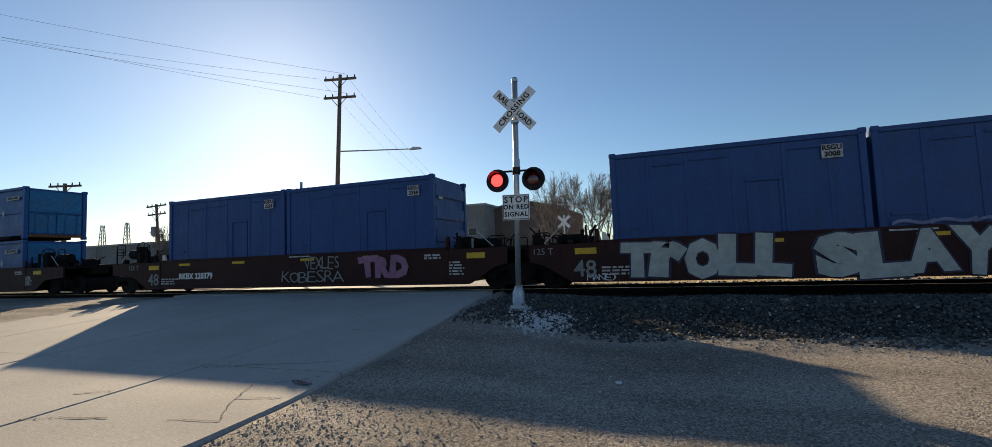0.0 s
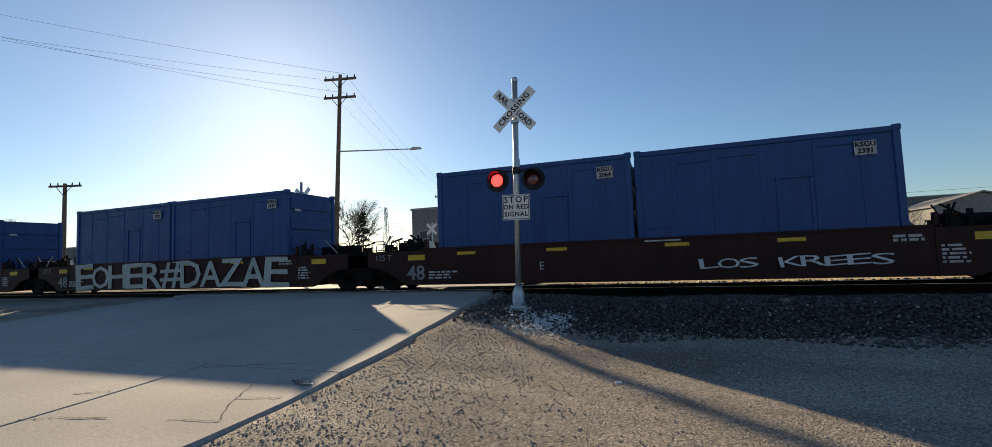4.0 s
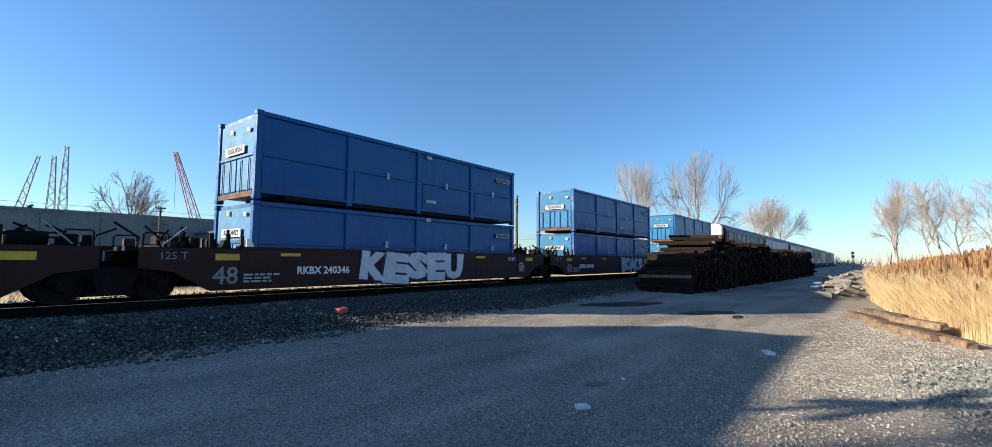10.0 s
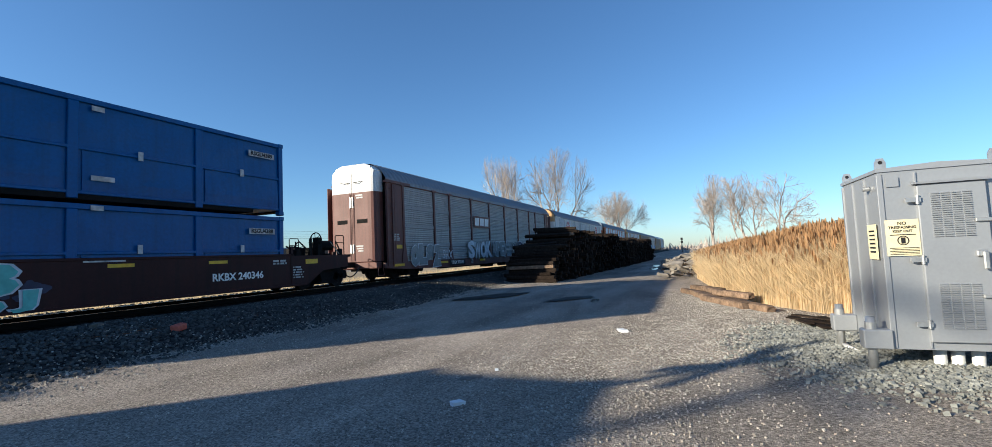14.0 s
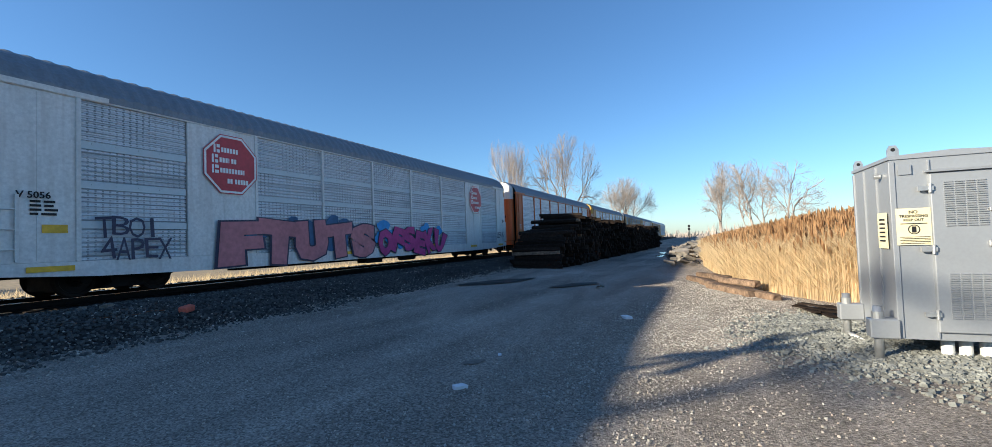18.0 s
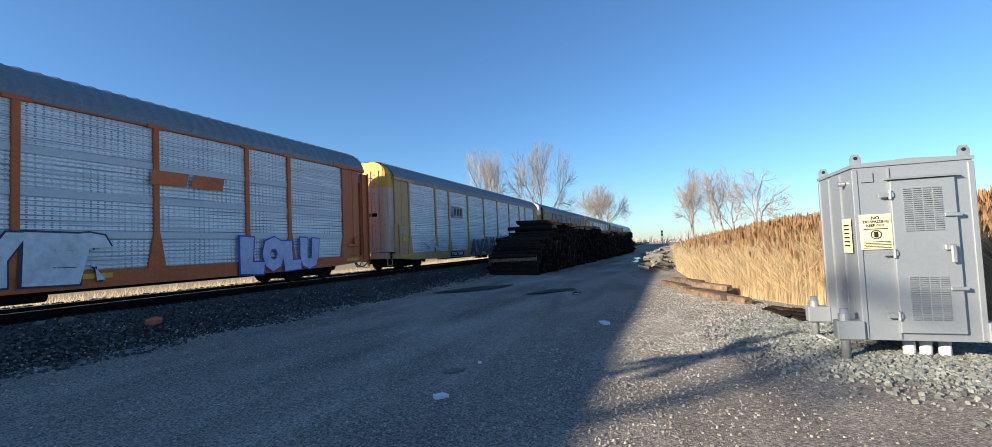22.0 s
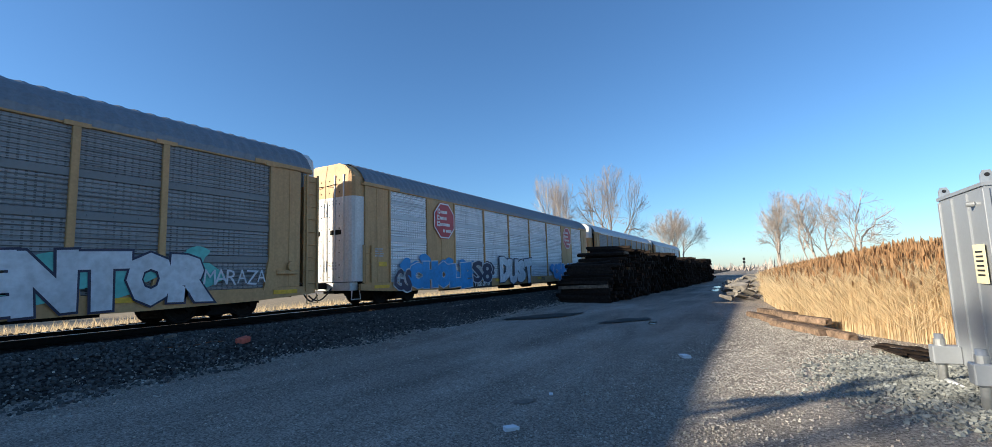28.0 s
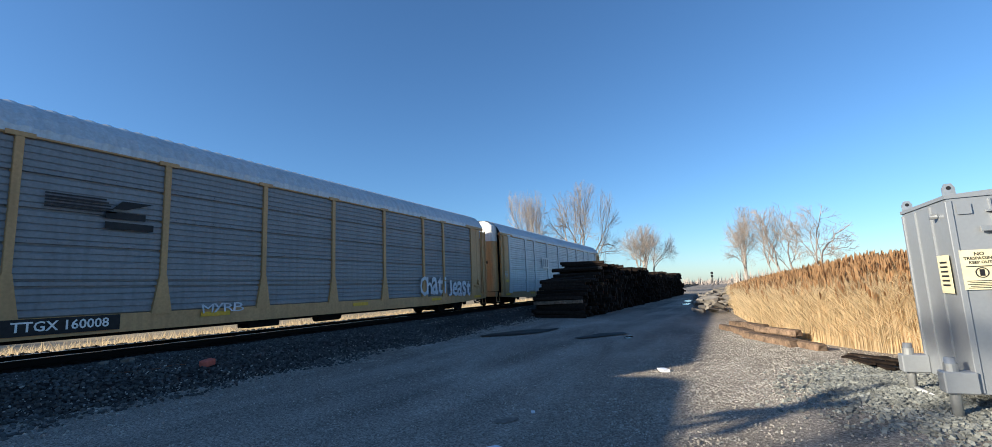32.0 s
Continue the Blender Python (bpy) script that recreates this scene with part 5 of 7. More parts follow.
def ladder(car, x, y, z0, z1, mat):
    b = Build()
    for dx in (-0.21, 0.21):
        b.box(x + dx - 0.03, y - 0.05, z0, x + dx + 0.03, y, z1)
    part("ladder_stile", b, mat, car)
    for k in range(int((z1 - z0) / 0.42)):
        z = z0 + 0.25 + k * 0.42
        part("rung", Build().rod((x - 0.2, y - 0.035, z), (x + 0.2, y - 0.035, z), 0.014, n=5), mat, car)


def car_carrier(s, label, body, panel, top="cream", slats=False, boxed=False, tags=(), far=False, roof="roof", door=None, posts_mat=None, folded=False):
    car = thing("car_carrier", label, "railcar", pose(0, 0, 0), "car carriers of the train")
    w = 1.52
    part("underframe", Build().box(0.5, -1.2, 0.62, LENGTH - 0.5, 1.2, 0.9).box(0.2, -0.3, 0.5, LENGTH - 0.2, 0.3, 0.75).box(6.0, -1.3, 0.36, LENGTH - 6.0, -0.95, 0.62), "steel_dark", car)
    # solid dark box stands in for the unlit hollow of the car
    part("interior", Build().box(0.7, -1.3, 0.9, LENGTH - 0.7, 1.3, 4.6), "steel_dark", car, "added dark box for the shade behind the panels")
    share("roof", roof_mesh(roof), car, pose(0, 0, 0))
    for way in (-1, 1):
        end_doors(car, way, door or body, top, boxed or folded)
    for side in (-1, 1):
        y0, y1 = sorted((side * (w + 0.03), side * (w - 0.09)))
        sill = [(0.3, 0.62), (2.3, 0.50), (5.2, 0.44), (LENGTH - 5.2, 0.44), (LENGTH - 2.3, 0.50), (LENGTH - 0.3, 0.62), (LENGTH - 0.3, 0.86), (0.3, 0.86)]
        part("side_sill", Build().extrude(sill, 1, y0, y1), body, car)
        part("eave_rail", Build().box(0.4, y0, 4.58, LENGTH - 0.4, y1, 4.66, 0.01), body, car)
        for a, b in ((0.55, 1.9), (26.0, LENGTH - (0.55 if boxed or folded else 0.85))):
            part("end_panel", Build().box(a, y0 + 0.02, 0.86, b, y1 - 0.02, 4.58, 0.012), body, car)
            part("panel_seam", Build().box(a + 0.62, y0 + 0.008, 0.9, a + 0.68, y1 - 0.008, 4.55), body, car)
        if boxed:
            solid = ((4.4, 6.6), (21.3, 23.4))
            bays = [(1.9, 4.4), (6.6, 9.5), (9.5, 12.45), (12.45, 15.4), (15.4, 18.35), (18.35, 21.3), (23.4, 26.0)]
            for a, b in solid:
                part("logo_panel", Build().box(a, y0 + 0.01, 0.86, b, y1 - 0.01, 4.58, 0.012), body, car)
                part("panel_seam", Build().box((a + b) / 2 - 0.03, y0, 0.9, (a + b) / 2 + 0.03, y1, 4.55), body, car)
            posts = [a for a, b in bays] + [26.0]
            wide = 0.10
        else:
            bays = list(zip(POSTS, POSTS[1:]))
            posts, wide = POSTS, 0.15
        for a, b in bays:
            me = panel_mesh(b - a - 0.06, panel, slats)
            share("side_panel", me, car, pose(a + 0.03, -(w - 0.03), 0) if side < 0 else pose(b - 0.03, w - 0.03, 0, 0, 0, 180))
        for x in posts:
            b = Build().box(x - wide / 2, y0 - 0.02, 0.86, x + wide / 2, y1 + 0.02, 4.60, 0.01)
            if not boxed:
                b.extrude([(x - 0.24, 0.80), (x + 0.24, 0.80), (x + 0.08, 1.75), (x - 0.08, 1.75)], 1, y0 - 0.025, y1)
                b.box(x - 0.24, y0 - 0.03, 4.56, x + 0.24, y1, 4.66)
            part("side_post", b, posts_mat or body, car)
    y = -w - 0.055
    part("corner_rail", Build().box(0.45, y, 4.6, 2.5, y + 0.06, 4.72), body, car)
    part("corner_rail", Build().box(LENGTH - 2.5, y, 4.6, LENGTH - 0.45, y + 0.06, 4.72), body, car)
    if boxed or folded:
        ladder(car, 0.62, -w - 0.03, 0.9, 2.3, body)
        ladder(car, LENGTH - 0.62, -w - 0.03, 0.9, 2.3, body)
    else:
        ladder(car, 0.75, -w - 0.03, 0.7, 4.55, body)
        part("ladder_plate", Build().box(0.10, w - 0.02, 0.72, 0.66, w + 0.02, 4.5, 0.01), body, car)
        part("ladder_plate", Build().box(LENGTH - 0.72, -w - 0.02, 0.72, LENGTH - 0.12, -w + 0.02, 4.5, 0.01), body, car)
        ladder(car, LENGTH - 0.42, -w - 0.03, 0.7, 4.55, body)
        part("brake_stand", Build().box(LENGTH - 1.75, -w - 0.10, 1.25, LENGTH - 1.0, -w - 0.01, 1.38, 0.02).rod((LENGTH - 1.2, -w - 0.12, 1.5), (LENGTH - 1.2, -w - 0.03, 1.5), 0.16, n=12), body, car)
    for x in (3.1, LENGTH - 3.1):
        bogie(car, x)
    for x, way in ((0.0, -1), (LENGTH, 1)):
        coupler(car, x, way)
    for x in (1.4, 5.8, 11.0, 16.8, 22.2, 26.5):
        part("reflector", Build().box(x - 0.42, y - 0.004, 0.66, x + 0.42, y, 0.78), "yellow", car)
    bars(car, 1.05, 1.6, y + 0.03, 2.2, "white_worn" if body != "cream" else "black", 4)
    part("data_plate", Build().box(1.25, y + 0.02, 1.5, 1.7, y + 0.028, 1.68), "yellow", car)
    part("brake_box", Build().box(12.2, -1.35, 0.22, 13.3, -0.8, 0.5, 0.03), "steel_dark", car)
    part("air_tank", Build().rod((15.0, -1.1, 0.36), (16.1, -1.1, 0.36), 0.17, n=12), "steel_dark", car)
    for tag in tags:
        tag(car, -w - 0.062)
    return on_track(car, s)


def spray(*box):
    return lambda car, y: piece(car, y, *box)


def marks(text, x, z, size, mat="white", board=None):
    def put(car, y):
        if board:
            wide = len(text) * size * 0.68
            part("mark_board", Build().box(x - wide / 2, y - 0.004, z - size * 0.6, x + wide / 2, y, z + size * 0.6), board, car)
        lettering(text, size, mat, car, x, y - 0.008, z, name="reporting_mark", bold=0.004)
    return put


def octagon(x, z, size):
    """A red eight-sided herald with a white rim; its words are plain bars."""
    def put(car, y):
        ring = lambda r: [(x + r * math.cos(radians(22.5 + 45 * k)), z + r * math.sin(radians(22.5 + 45 * k))) for k in range(8)]
        h = part("herald", Build().extrude(ring(size), 1, y - 0.006, y), "red", car, "red octagonal herald with white rim")
        part("herald_rim", Build().extrude(ring(size * 0.97), 1, y - 0.009, y - 0.005), "white", h)
        part("herald_field", Build().extrude(ring(size * 0.90), 1, y - 0.012, y - 0.008), "red", h)
        b = Build()
        for k, (initial, x0, words) in enumerate(((0.20, -0.60, (0.62,)), (0.20, -0.66, (0.34, 0.22)), (0.22, -0.66, (0.86,)), (0.0, -0.20, (0.22, 0.5)))):
            zz, at = z + size * (0.46 - 0.32 * k), x + size * x0
            if initial:
                b.box(at, y - 0.016, zz - size * 0.13, at + size * 0.06, y - 0.011, zz + size * 0.13).box(at + size * 0.10, y - 0.016, zz + size * 0.03, at + size * initial, y - 0.011, zz + size * 0.13).box(at + size * 0.10, y - 0.016, zz - size * 0.13, at + size * initial, y - 0.011, zz - size * 0.03)
            at += size * (initial + 0.05)
            for word in words:
                while word > 0.03:
                    wd = min(word, 0.10)
                    b.box(at, y - 0.016, zz - size * 0.10, at + size * wd * 0.72, y - 0.011, zz + size * 0.05)
                    at, word = at + size * wd, word - wd
                at += size * 0.06
        part("herald_bars", b, "white", h)
    return put


def herald(x, z, wide, high, mat, stripes=3, back=None):
    """A company mark, drawn as plain shapes."""
    def put(car, y):
        if back:
            part("herald_board", Build().box(x - wide / 2 - 0.12, y - 0.004, z - high / 2 - 0.12, x + wide / 2 + 0.12, y, z + high / 2 + 0.12), back, car)
        b = Build()
        if stripes > 3:
            for k in range(5):
                b.box(x - wide * 0.6, y - 0.01, z + high * 0.3 - k * 0.07, x - wide * 0.02 + 0.05 * k, y - 0.005, z + high * 0.3 - k * 0.07 + 0.035)
            b.extrude([(x + wide * 0.05, z - 0.02), (x + wide * 0.2, z - 0.02), (x + wide * 0.5, z + high * 0.36), (x + wide * 0.15, z + high * 0.36)], 1, y - 0.01, y - 0.005)
            for k in range(2):
                b.box(x - wide * 0.02, y - 0.01, z - 0.25 - 0.24 * k, x + wide * (0.42 + 0.1 * k), y - 0.005, z - 0.09 - 0.24 * k)
        else:
            n = stripes
            for k in range(n):
                a = x - wide / 2 + wide * k / n
                b.extrude([(a + 0.05, z - high / 2), (a + wide / n - 0.1, z - high / 2), (a + wide / n - 0.02, z + high / 2), (a + 0.12, z + high / 2)], 1, y - 0.01, y - 0.005)
        part("herald", b, mat, car, "plain painted company mark")
    return put


rack_s = [163.5 + k * PITCH for k in range(8)]
car_carrier(rack_s[0], "brown car carrier with grey perforated panels and white-topped end doors", "brown", "perf_brown", "cream", tags=(
    spray("OLSZ", 2.4, 5.3, 0.6, 1.7, "spray_grey", "spray_white", None, 0.10, 1.6), spray("sRx", 5.5, 6.7, 0.9, 1.4, "spray_pale", None, None, -0.01), spray("SWOK", 8.87, 12.5, 0.8, 1.9, "spray_pale", "spray_grey", None, 0.05), spray("APEX", 12.7, 15.7, 0.9, 1.95, "spray_grey", "spray_pale", None, 0.05), spray("NEMO", 17.0, 20.5, 1.0, 1.9, "spray_ink", "spray_pale", None, 0.02),
    marks("TTGX 971140", 7.4, 0.66, 0.27, "white", "black"), marks("R1", 9.4, 0.68, 0.2, "black", "white_worn"), herald(11.1, 3.2, 2.3, 0.5, "white", 3, "brown")))
car_carrier(rack_s[1], "white car carrier with red octagonal heralds and bright spray-painted letters", "cream", "perf_pale", "tan", boxed=True, tags=(
    octagon(5.7, 3.55, 0.95), octagon(22.6, 3.6, 0.92), marks("V 5056", 1.1, 2.3, 0.2, "black"), marks("BI", 27.0, 2.35, 0.3, "black"),
    spray("TBOI", 2.2, 3.6, 1.4, 1.9, "spray_ink", None, None, 0.0), spray("4APEX", 2.3, 3.9, 0.85, 1.4, "spray_ink", None, None, 0.0),
    spray("FTUTS", 5.3, 12.4, 0.48, 1.9, "spray_rose", "spray_ink", "spray_navy", 0.11, 1.2), spray("OFSEKU", 12.7, 18.4, 0.5, 1.7, "spray_magenta", "spray_ink", "spray_sky", 0.07, 3.2),
    marks("TTX", 17.2, 0.75, 0.3, "black", "yellow"), spray("LERIK", 25.8, 27.0, 1.2, 1.6, "spray_ink", None, None, 0.0)))
car_carrier(rack_s[2], "orange car carrier with galvanised panels and rumpled roof", "orange", "perf", "cream", tags=(
    marks("TTGX 952993", 9.3, 0.66, 0.28, "white", "black"), spray("HAVO", 10.3, 13.5, 0.72, 1.8, "spray_pale", "spray_ink", None, 0.09), spray("SYER", 13.7, 17.4, 0.6, 1.75, "spray_white", "spray_ink", None, 0.10),
    spray("LOLU", 20.9, 24.3, 0.45, 1.6, "spray_lilac", "spray_blue", None, 0.10), herald(19.2, 3.25, 2.3, 0.38, "spray_orange", 2)))
car_carrier(rack_s[3], "yellow-tan car carrier with galvanised panels and tagged lower side", "tan", "perf", "tan_bright", folded=True, door="faded", tags=(
    herald(7.85, 3.3, 1.3, 0.45, "black", 3, "galv_dark"), marks("TTGX 715804", 7.6, 0.66, 0.27, "white", "black"), spray("AVAM", 9.6, 14.4, 0.5, 1.7, "spray_ink", "spray_white", None, 0.09, 2.0),
    spray("MEUSEK", 15.0, 20.9, 0.5, 1.85, "spray_mauve", "spray_ink", None, 0.08, 1.5), spray("REDHOT", 21.3, 26.4, 0.5, 1.95, "spray_white", "spray_ink", None, 0.085), spray("SRS", 3.4, 5.6, 0.9, 1.7, "spray_pale", None, None, 0.0)))
car_carrier(rack_s[4], "dirty tan car carrier with dark panels and teal graffiti", "tan", "perf_dark", "cream", tags=(
    herald(8.05, 3.25, 1.5, 0.5, "tan", 3, "black"), marks("TTGX 881985", 6.0, 0.66, 0.27, "white", "black"), spray("USCE", 8.6, 12.5, 0.7, 1.7, "spray_pale", "spray_ink", None, 0.03), spray("DJNS", 12.6, 17.6, 0.45, 1.95, "spray_teal", "spray_ink", None, 0.12),
    spray("CENTOR", 18.4, 24.2, 0.5, 1.8, "spray_pale", "spray_ink", "spray_teal", 0.085, 0.7), spray("MARAZA", 24.0, 25.8, 1.0, 1.4, "spray_pale", None, None, 0.0)))
car_carrier(rack_s[5], "tan car carrier with red octagonal heralds and blue bubble graffiti", "tan", "perf", "tan", boxed=True, door="cream", tags=(
    octagon(5.7, 3.65, 0.92), octagon(22.4, 3.7, 0.9), spray("CHOLE", 3.0, 8.0, 0.5, 1.7, "spray_sky", "spray_pale", "spray_sky", 0.13, 0.8, None, 0.032), spray("Gs", 2.1, 3.2, 0.55, 1.5, "spray_ink", "spray_pale", None, 0.03, 2.5), spray("S8", 8.1, 10.1, 0.65, 1.75, "spray_ink", "spray_pale", "spray_ink", 0.03),
    spray("DUST", 11.1, 15.5, 0.5, 2.0, "spray_white", "spray_ink", None, 0.09, 1.6), spray("CHON", 19.2, 23.2, 0.5, 1.7, "spray_sky", "spray_pale", "spray_sky", 0.12, 0.8, None, 0.032), spray("NEK", 23.5, 26.0, 0.5, 1.6, "spray_ink", "spray_pale", None, 0.04),
    marks("TTGX 691104", 9.1, 0.55, 0.27, "white", "black"), marks("BI", 27.0, 2.35, 0.3, "white"), marks("TTX", 17.3, 0.68, 0.28, "black", "tan")))
car_carrier(rack_s[6], "tan car carrier with dull dark slatted panels and a pale roof", "tan", "galv_dark", "cream", slats=True, roof="galv", tags=(
    herald(8.3, 3.3, 1.9, 0.5, "black", 5), marks("TTGX 160008", 7.65, 0.68, 0.28, "white", "black"), spray("Chati", 20.8, 23.2, 0.9, 1.8, "spray_pale", None, None, 0.02), spray("Jeast", 23.2, 25.6, 0.8, 1.6, "spray_pale", None, None, 0.02), spray("MyRB", 10.6, 11.8, 0.75, 1.0, "spray_pale", None, None, 0.0)))
car_carrier(rack_s[7], "last car carrier of the train, pale slatted panels and tan ends", "tan", "galv", "cream", slats=True, roof="galv", posts_mat="galv", tags=(
    herald(9.0, 3.0, 1.3, 0.6, "galv_dark", 3, "cream"), marks("TTGX 603372", 7.6, 0.66, 0.27, "white", "black")))


# ---- crossing signals ----
GLOWS = []


def flasher(parent, x, z, way, phase, y=0.0):
    """A round lamp with its black backing, visor, dark lens and the lit element behind it."""
    f = part("flasher", Build().lathe((x, y - way * 0.10, z), (0, -way, 0), [(-0.02, 0.0), (-0.02, 0.262), (0.02, 0.265), (0.025, 0.0)], 28), "black", parent, "black flasher unit")
    part("housing", Build().lathe((x, y - way * 0.08, z), (0, way, 0), [(0.0, 0.17), (0.14, 0.14), (0.16, 0.0)], 20), "black", f)
    v = Build()
    n = 22
    for k in range(n + 1):
        g = radians(-35 + 250 * k / n)
        for d, r in ((0.12, 0.172), (0.12 + 0.26 * max(0.15, math.sin(max(0.0, min(math.pi, (g + 0.5) * 0.78)))), 0.178)):
            v.v.append((x + r * math.cos(g), y - way * d, z + r * math.sin(g)))
    v.f = [(2 * k, 2 * k + 1, 2 * k + 3, 2 * k + 2) for k in range(n)]
    part("visor", v, "black", f)
    part("lens", Build().lathe((x, y - way * 0.128, z), (0, -way, 0), [(0.0, 0.155), (0.02, 0.14), (0.035, 0.08), (0.038, 0.0)], 24), "lens", f, "dark red lens", True)
    g = part("lamp_element", Build().lathe((0, 0, 0), (0, -way, 0), [(0.0, 0.150), (0.02, 0.136), (0.035, 0.078), (0.038, 0.0)], 24), "glow", f, "lit red lamp", True)
    GLOWS.append((g, x, y - way * 0.133, y - way * 0.085, z, phase))
    return f


def crossing_signal(at, lean, label, way=1, sides=(1,), texts=True, sign=True):
    top = thing("crossing_signal", label, "railroad signal", at)
    H = 5.3
    part("foundation", Build().box(-0.33, -0.30, -0.3, 0.33, 0.30, 0.06, 0.05), "concrete", top)
    base = Build().lathe((0, 0, 0.05), (0, 0, 1), [(0.0, 0.20), (0.05, 0.19), (0.08, 0.145), (0.35, 0.135), (0.42, 0.10), (0.48, 0.085), (0.48, 0.0)], 20)
    part("pole_base", base, "galv_pole", top, "bolted cast pole base", True)
    for k in range(4):
        g = radians(45 + 90 * k)
        part("bolt", Build().rod((0.17 * math.cos(g), 0.17 * math.sin(g), 0.05), (0.17 * math.cos(g), 0.17 * math.sin(g), 0.16), 0.018, n=6), "rust", top)
    part("pole", Build().rod((0, 0, 0.3), (0, 0, H), 0.066, n=18), "galv_pole", top, "galvanised steel pole", True)
    part("pole_cap", Build().lathe((0, 0, H), (0, 0, 1), [(-0.06, 0.072), (0.0, 0.072), (0.04, 0.05), (0.05, 0.0)], 18), "galv_pole", top)
    y = -way * 0.085
    zc = 4.56
    for k, (ang, text) in enumerate(((45, "CROSSING"), (-45, "RAIL     ROAD"))):
        yy = y - way * 0.012 * (1 - k if way > 0 else k)
        r = Matrix.Translation((0, yy, zc)) @ Matrix.Rotation(radians(-ang if way > 0 else ang), 4, "Y")
        bl = part("blade", Build().box(-0.62, -0.005, -0.112, 0.62, 0.005, 0.112), "white", top, "white crossbuck blade with black words", at=r)
        if texts:
            me = letters(text, 0.185 if k == 0 else 0.175, "black", bold=0.004, depth=0.002, space=1.12 if k == 0 else 1.0)
            share("words", me, bl, pose(0, -0.008, 0) if way > 0 else pose(0, 0.008, 0, 0, 0, 180))
    for dz in (-0.30, 0.20):
        part("bracket", Build().box(-0.09, min(y, 0), zc + dz, 0.09, max(y, 0), zc + dz + 0.06), "galv_pole", top)
    zl = 2.93
    arm = Build().rod((-0.42, 0, zl + 0.22), (0.42, 0, zl + 0.22), 0.024, n=8).rod((-0.42, 0, zl + 0.22), (-0.42, 0, zl), 0.024, n=8).rod((0.42, 0, zl + 0.22), (0.42, 0, zl), 0.024, n=8)
    part("cross_arm", arm, "black", top)
    for s in sides:
        for x, ph in ((-0.42, 0), (0.42, 1)):
            flasher(top, x, zl, s, ph)
    part("clamp", Build().lathe((0, 0, zl + 0.14), (0, 0, 1), [(0, 0.066), (0, 0.095), (0.16, 0.095), (0.16, 0.066)], 16), "black", top)
    if sign:
        zs = 2.31
        pl = part("sign_plate", Build().box(-0.315, y - 0.004, zs - 0.29, 0.315, y + 0.004, zs + 0.29, 0.004), "white", top, "white sign with black words and border")
        rim = Build()
        for a, b, c, d in ((-0.30, 0.262, 0.30, 0.274), (-0.30, -0.274, 0.30, -0.262), (-0.30, -0.262, -0.288, 0.262), (0.288, -0.262, 0.30, 0.262)):
            rim.box(a, y - 0.007, zs + b, c, y - 0.004, zs + d)
        part("sign_border", rim, "black", pl)
        for k, (t, sz, sp) in enumerate((("STOP", 0.20, 1.25), ("ON RED", 0.145, 1.15), ("SIGNAL", 0.145, 1.15))):
            share("words", letters(t, sz, "black", bold=0.004, depth=0.002, space=sp), pl, pose(0, y - 0.007, zs + 0.165 - 0.165 * k))
    part("junction_box", Build().box(-0.06, 0.05, 3.25, 0.06, 0.14, 3.45, 0.01), "galv_pole", top)
    top.matrix_basis = at @ lean
    return top


crossing_signal(pose(-3.43, 10.07, 0.36), pose(0, 0, 0, -0.4, 1.2, 3), "galvanised crossing signal with crossbuck and red flashers beside the road")
crossing_signal(pose(-17.6, 18.9, 0.40), pose(0, 0, 0, 0, 0, 0), "crossing signal seen from behind across the tracks", way=-1, sides=(1, -1), sign=False)
for x, y in ((-18.6, 34.9), (-7.7, 36.0)):
    t = thing("crossbuck", "small white crossbuck on a post across the far track", "railroad sign", pose(x, y, 0))
    part("post", Build().rod((0, 0, 0), (0, 0, 4.6), 0.06, n=8), "galv_pole", t)
    for a in (45, -45):
        part("blade", Build().box(-0.62, -0.005, -0.112, 0.62, 0.005, 0.112), "white", t, at=Matrix.Translation((0, -0.08 - (a > 0) * 0.012, 4.05)) @ Matrix.Rotation(radians(a), 4, "Y"))
    for sx in (-0.4, 0.4):
        part("flasher", Build().lathe((sx, -0.1, 2.7), (0, -1, 0), [(0, 0), (0, 0.26), (0.04, 0.26), (0.05, 0)], 16), "black", t)
    part("cross_arm", Build().rod((-0.4, 0, 2.7), (0.4, 0, 2.7), 0.03, n=6), "black", t)


# ---- utility poles and wires ----
def polar(az, dist, z=0.0):
    return Vector((dist * math.sin(radians(az)), dist * math.cos(radians(az)), z))


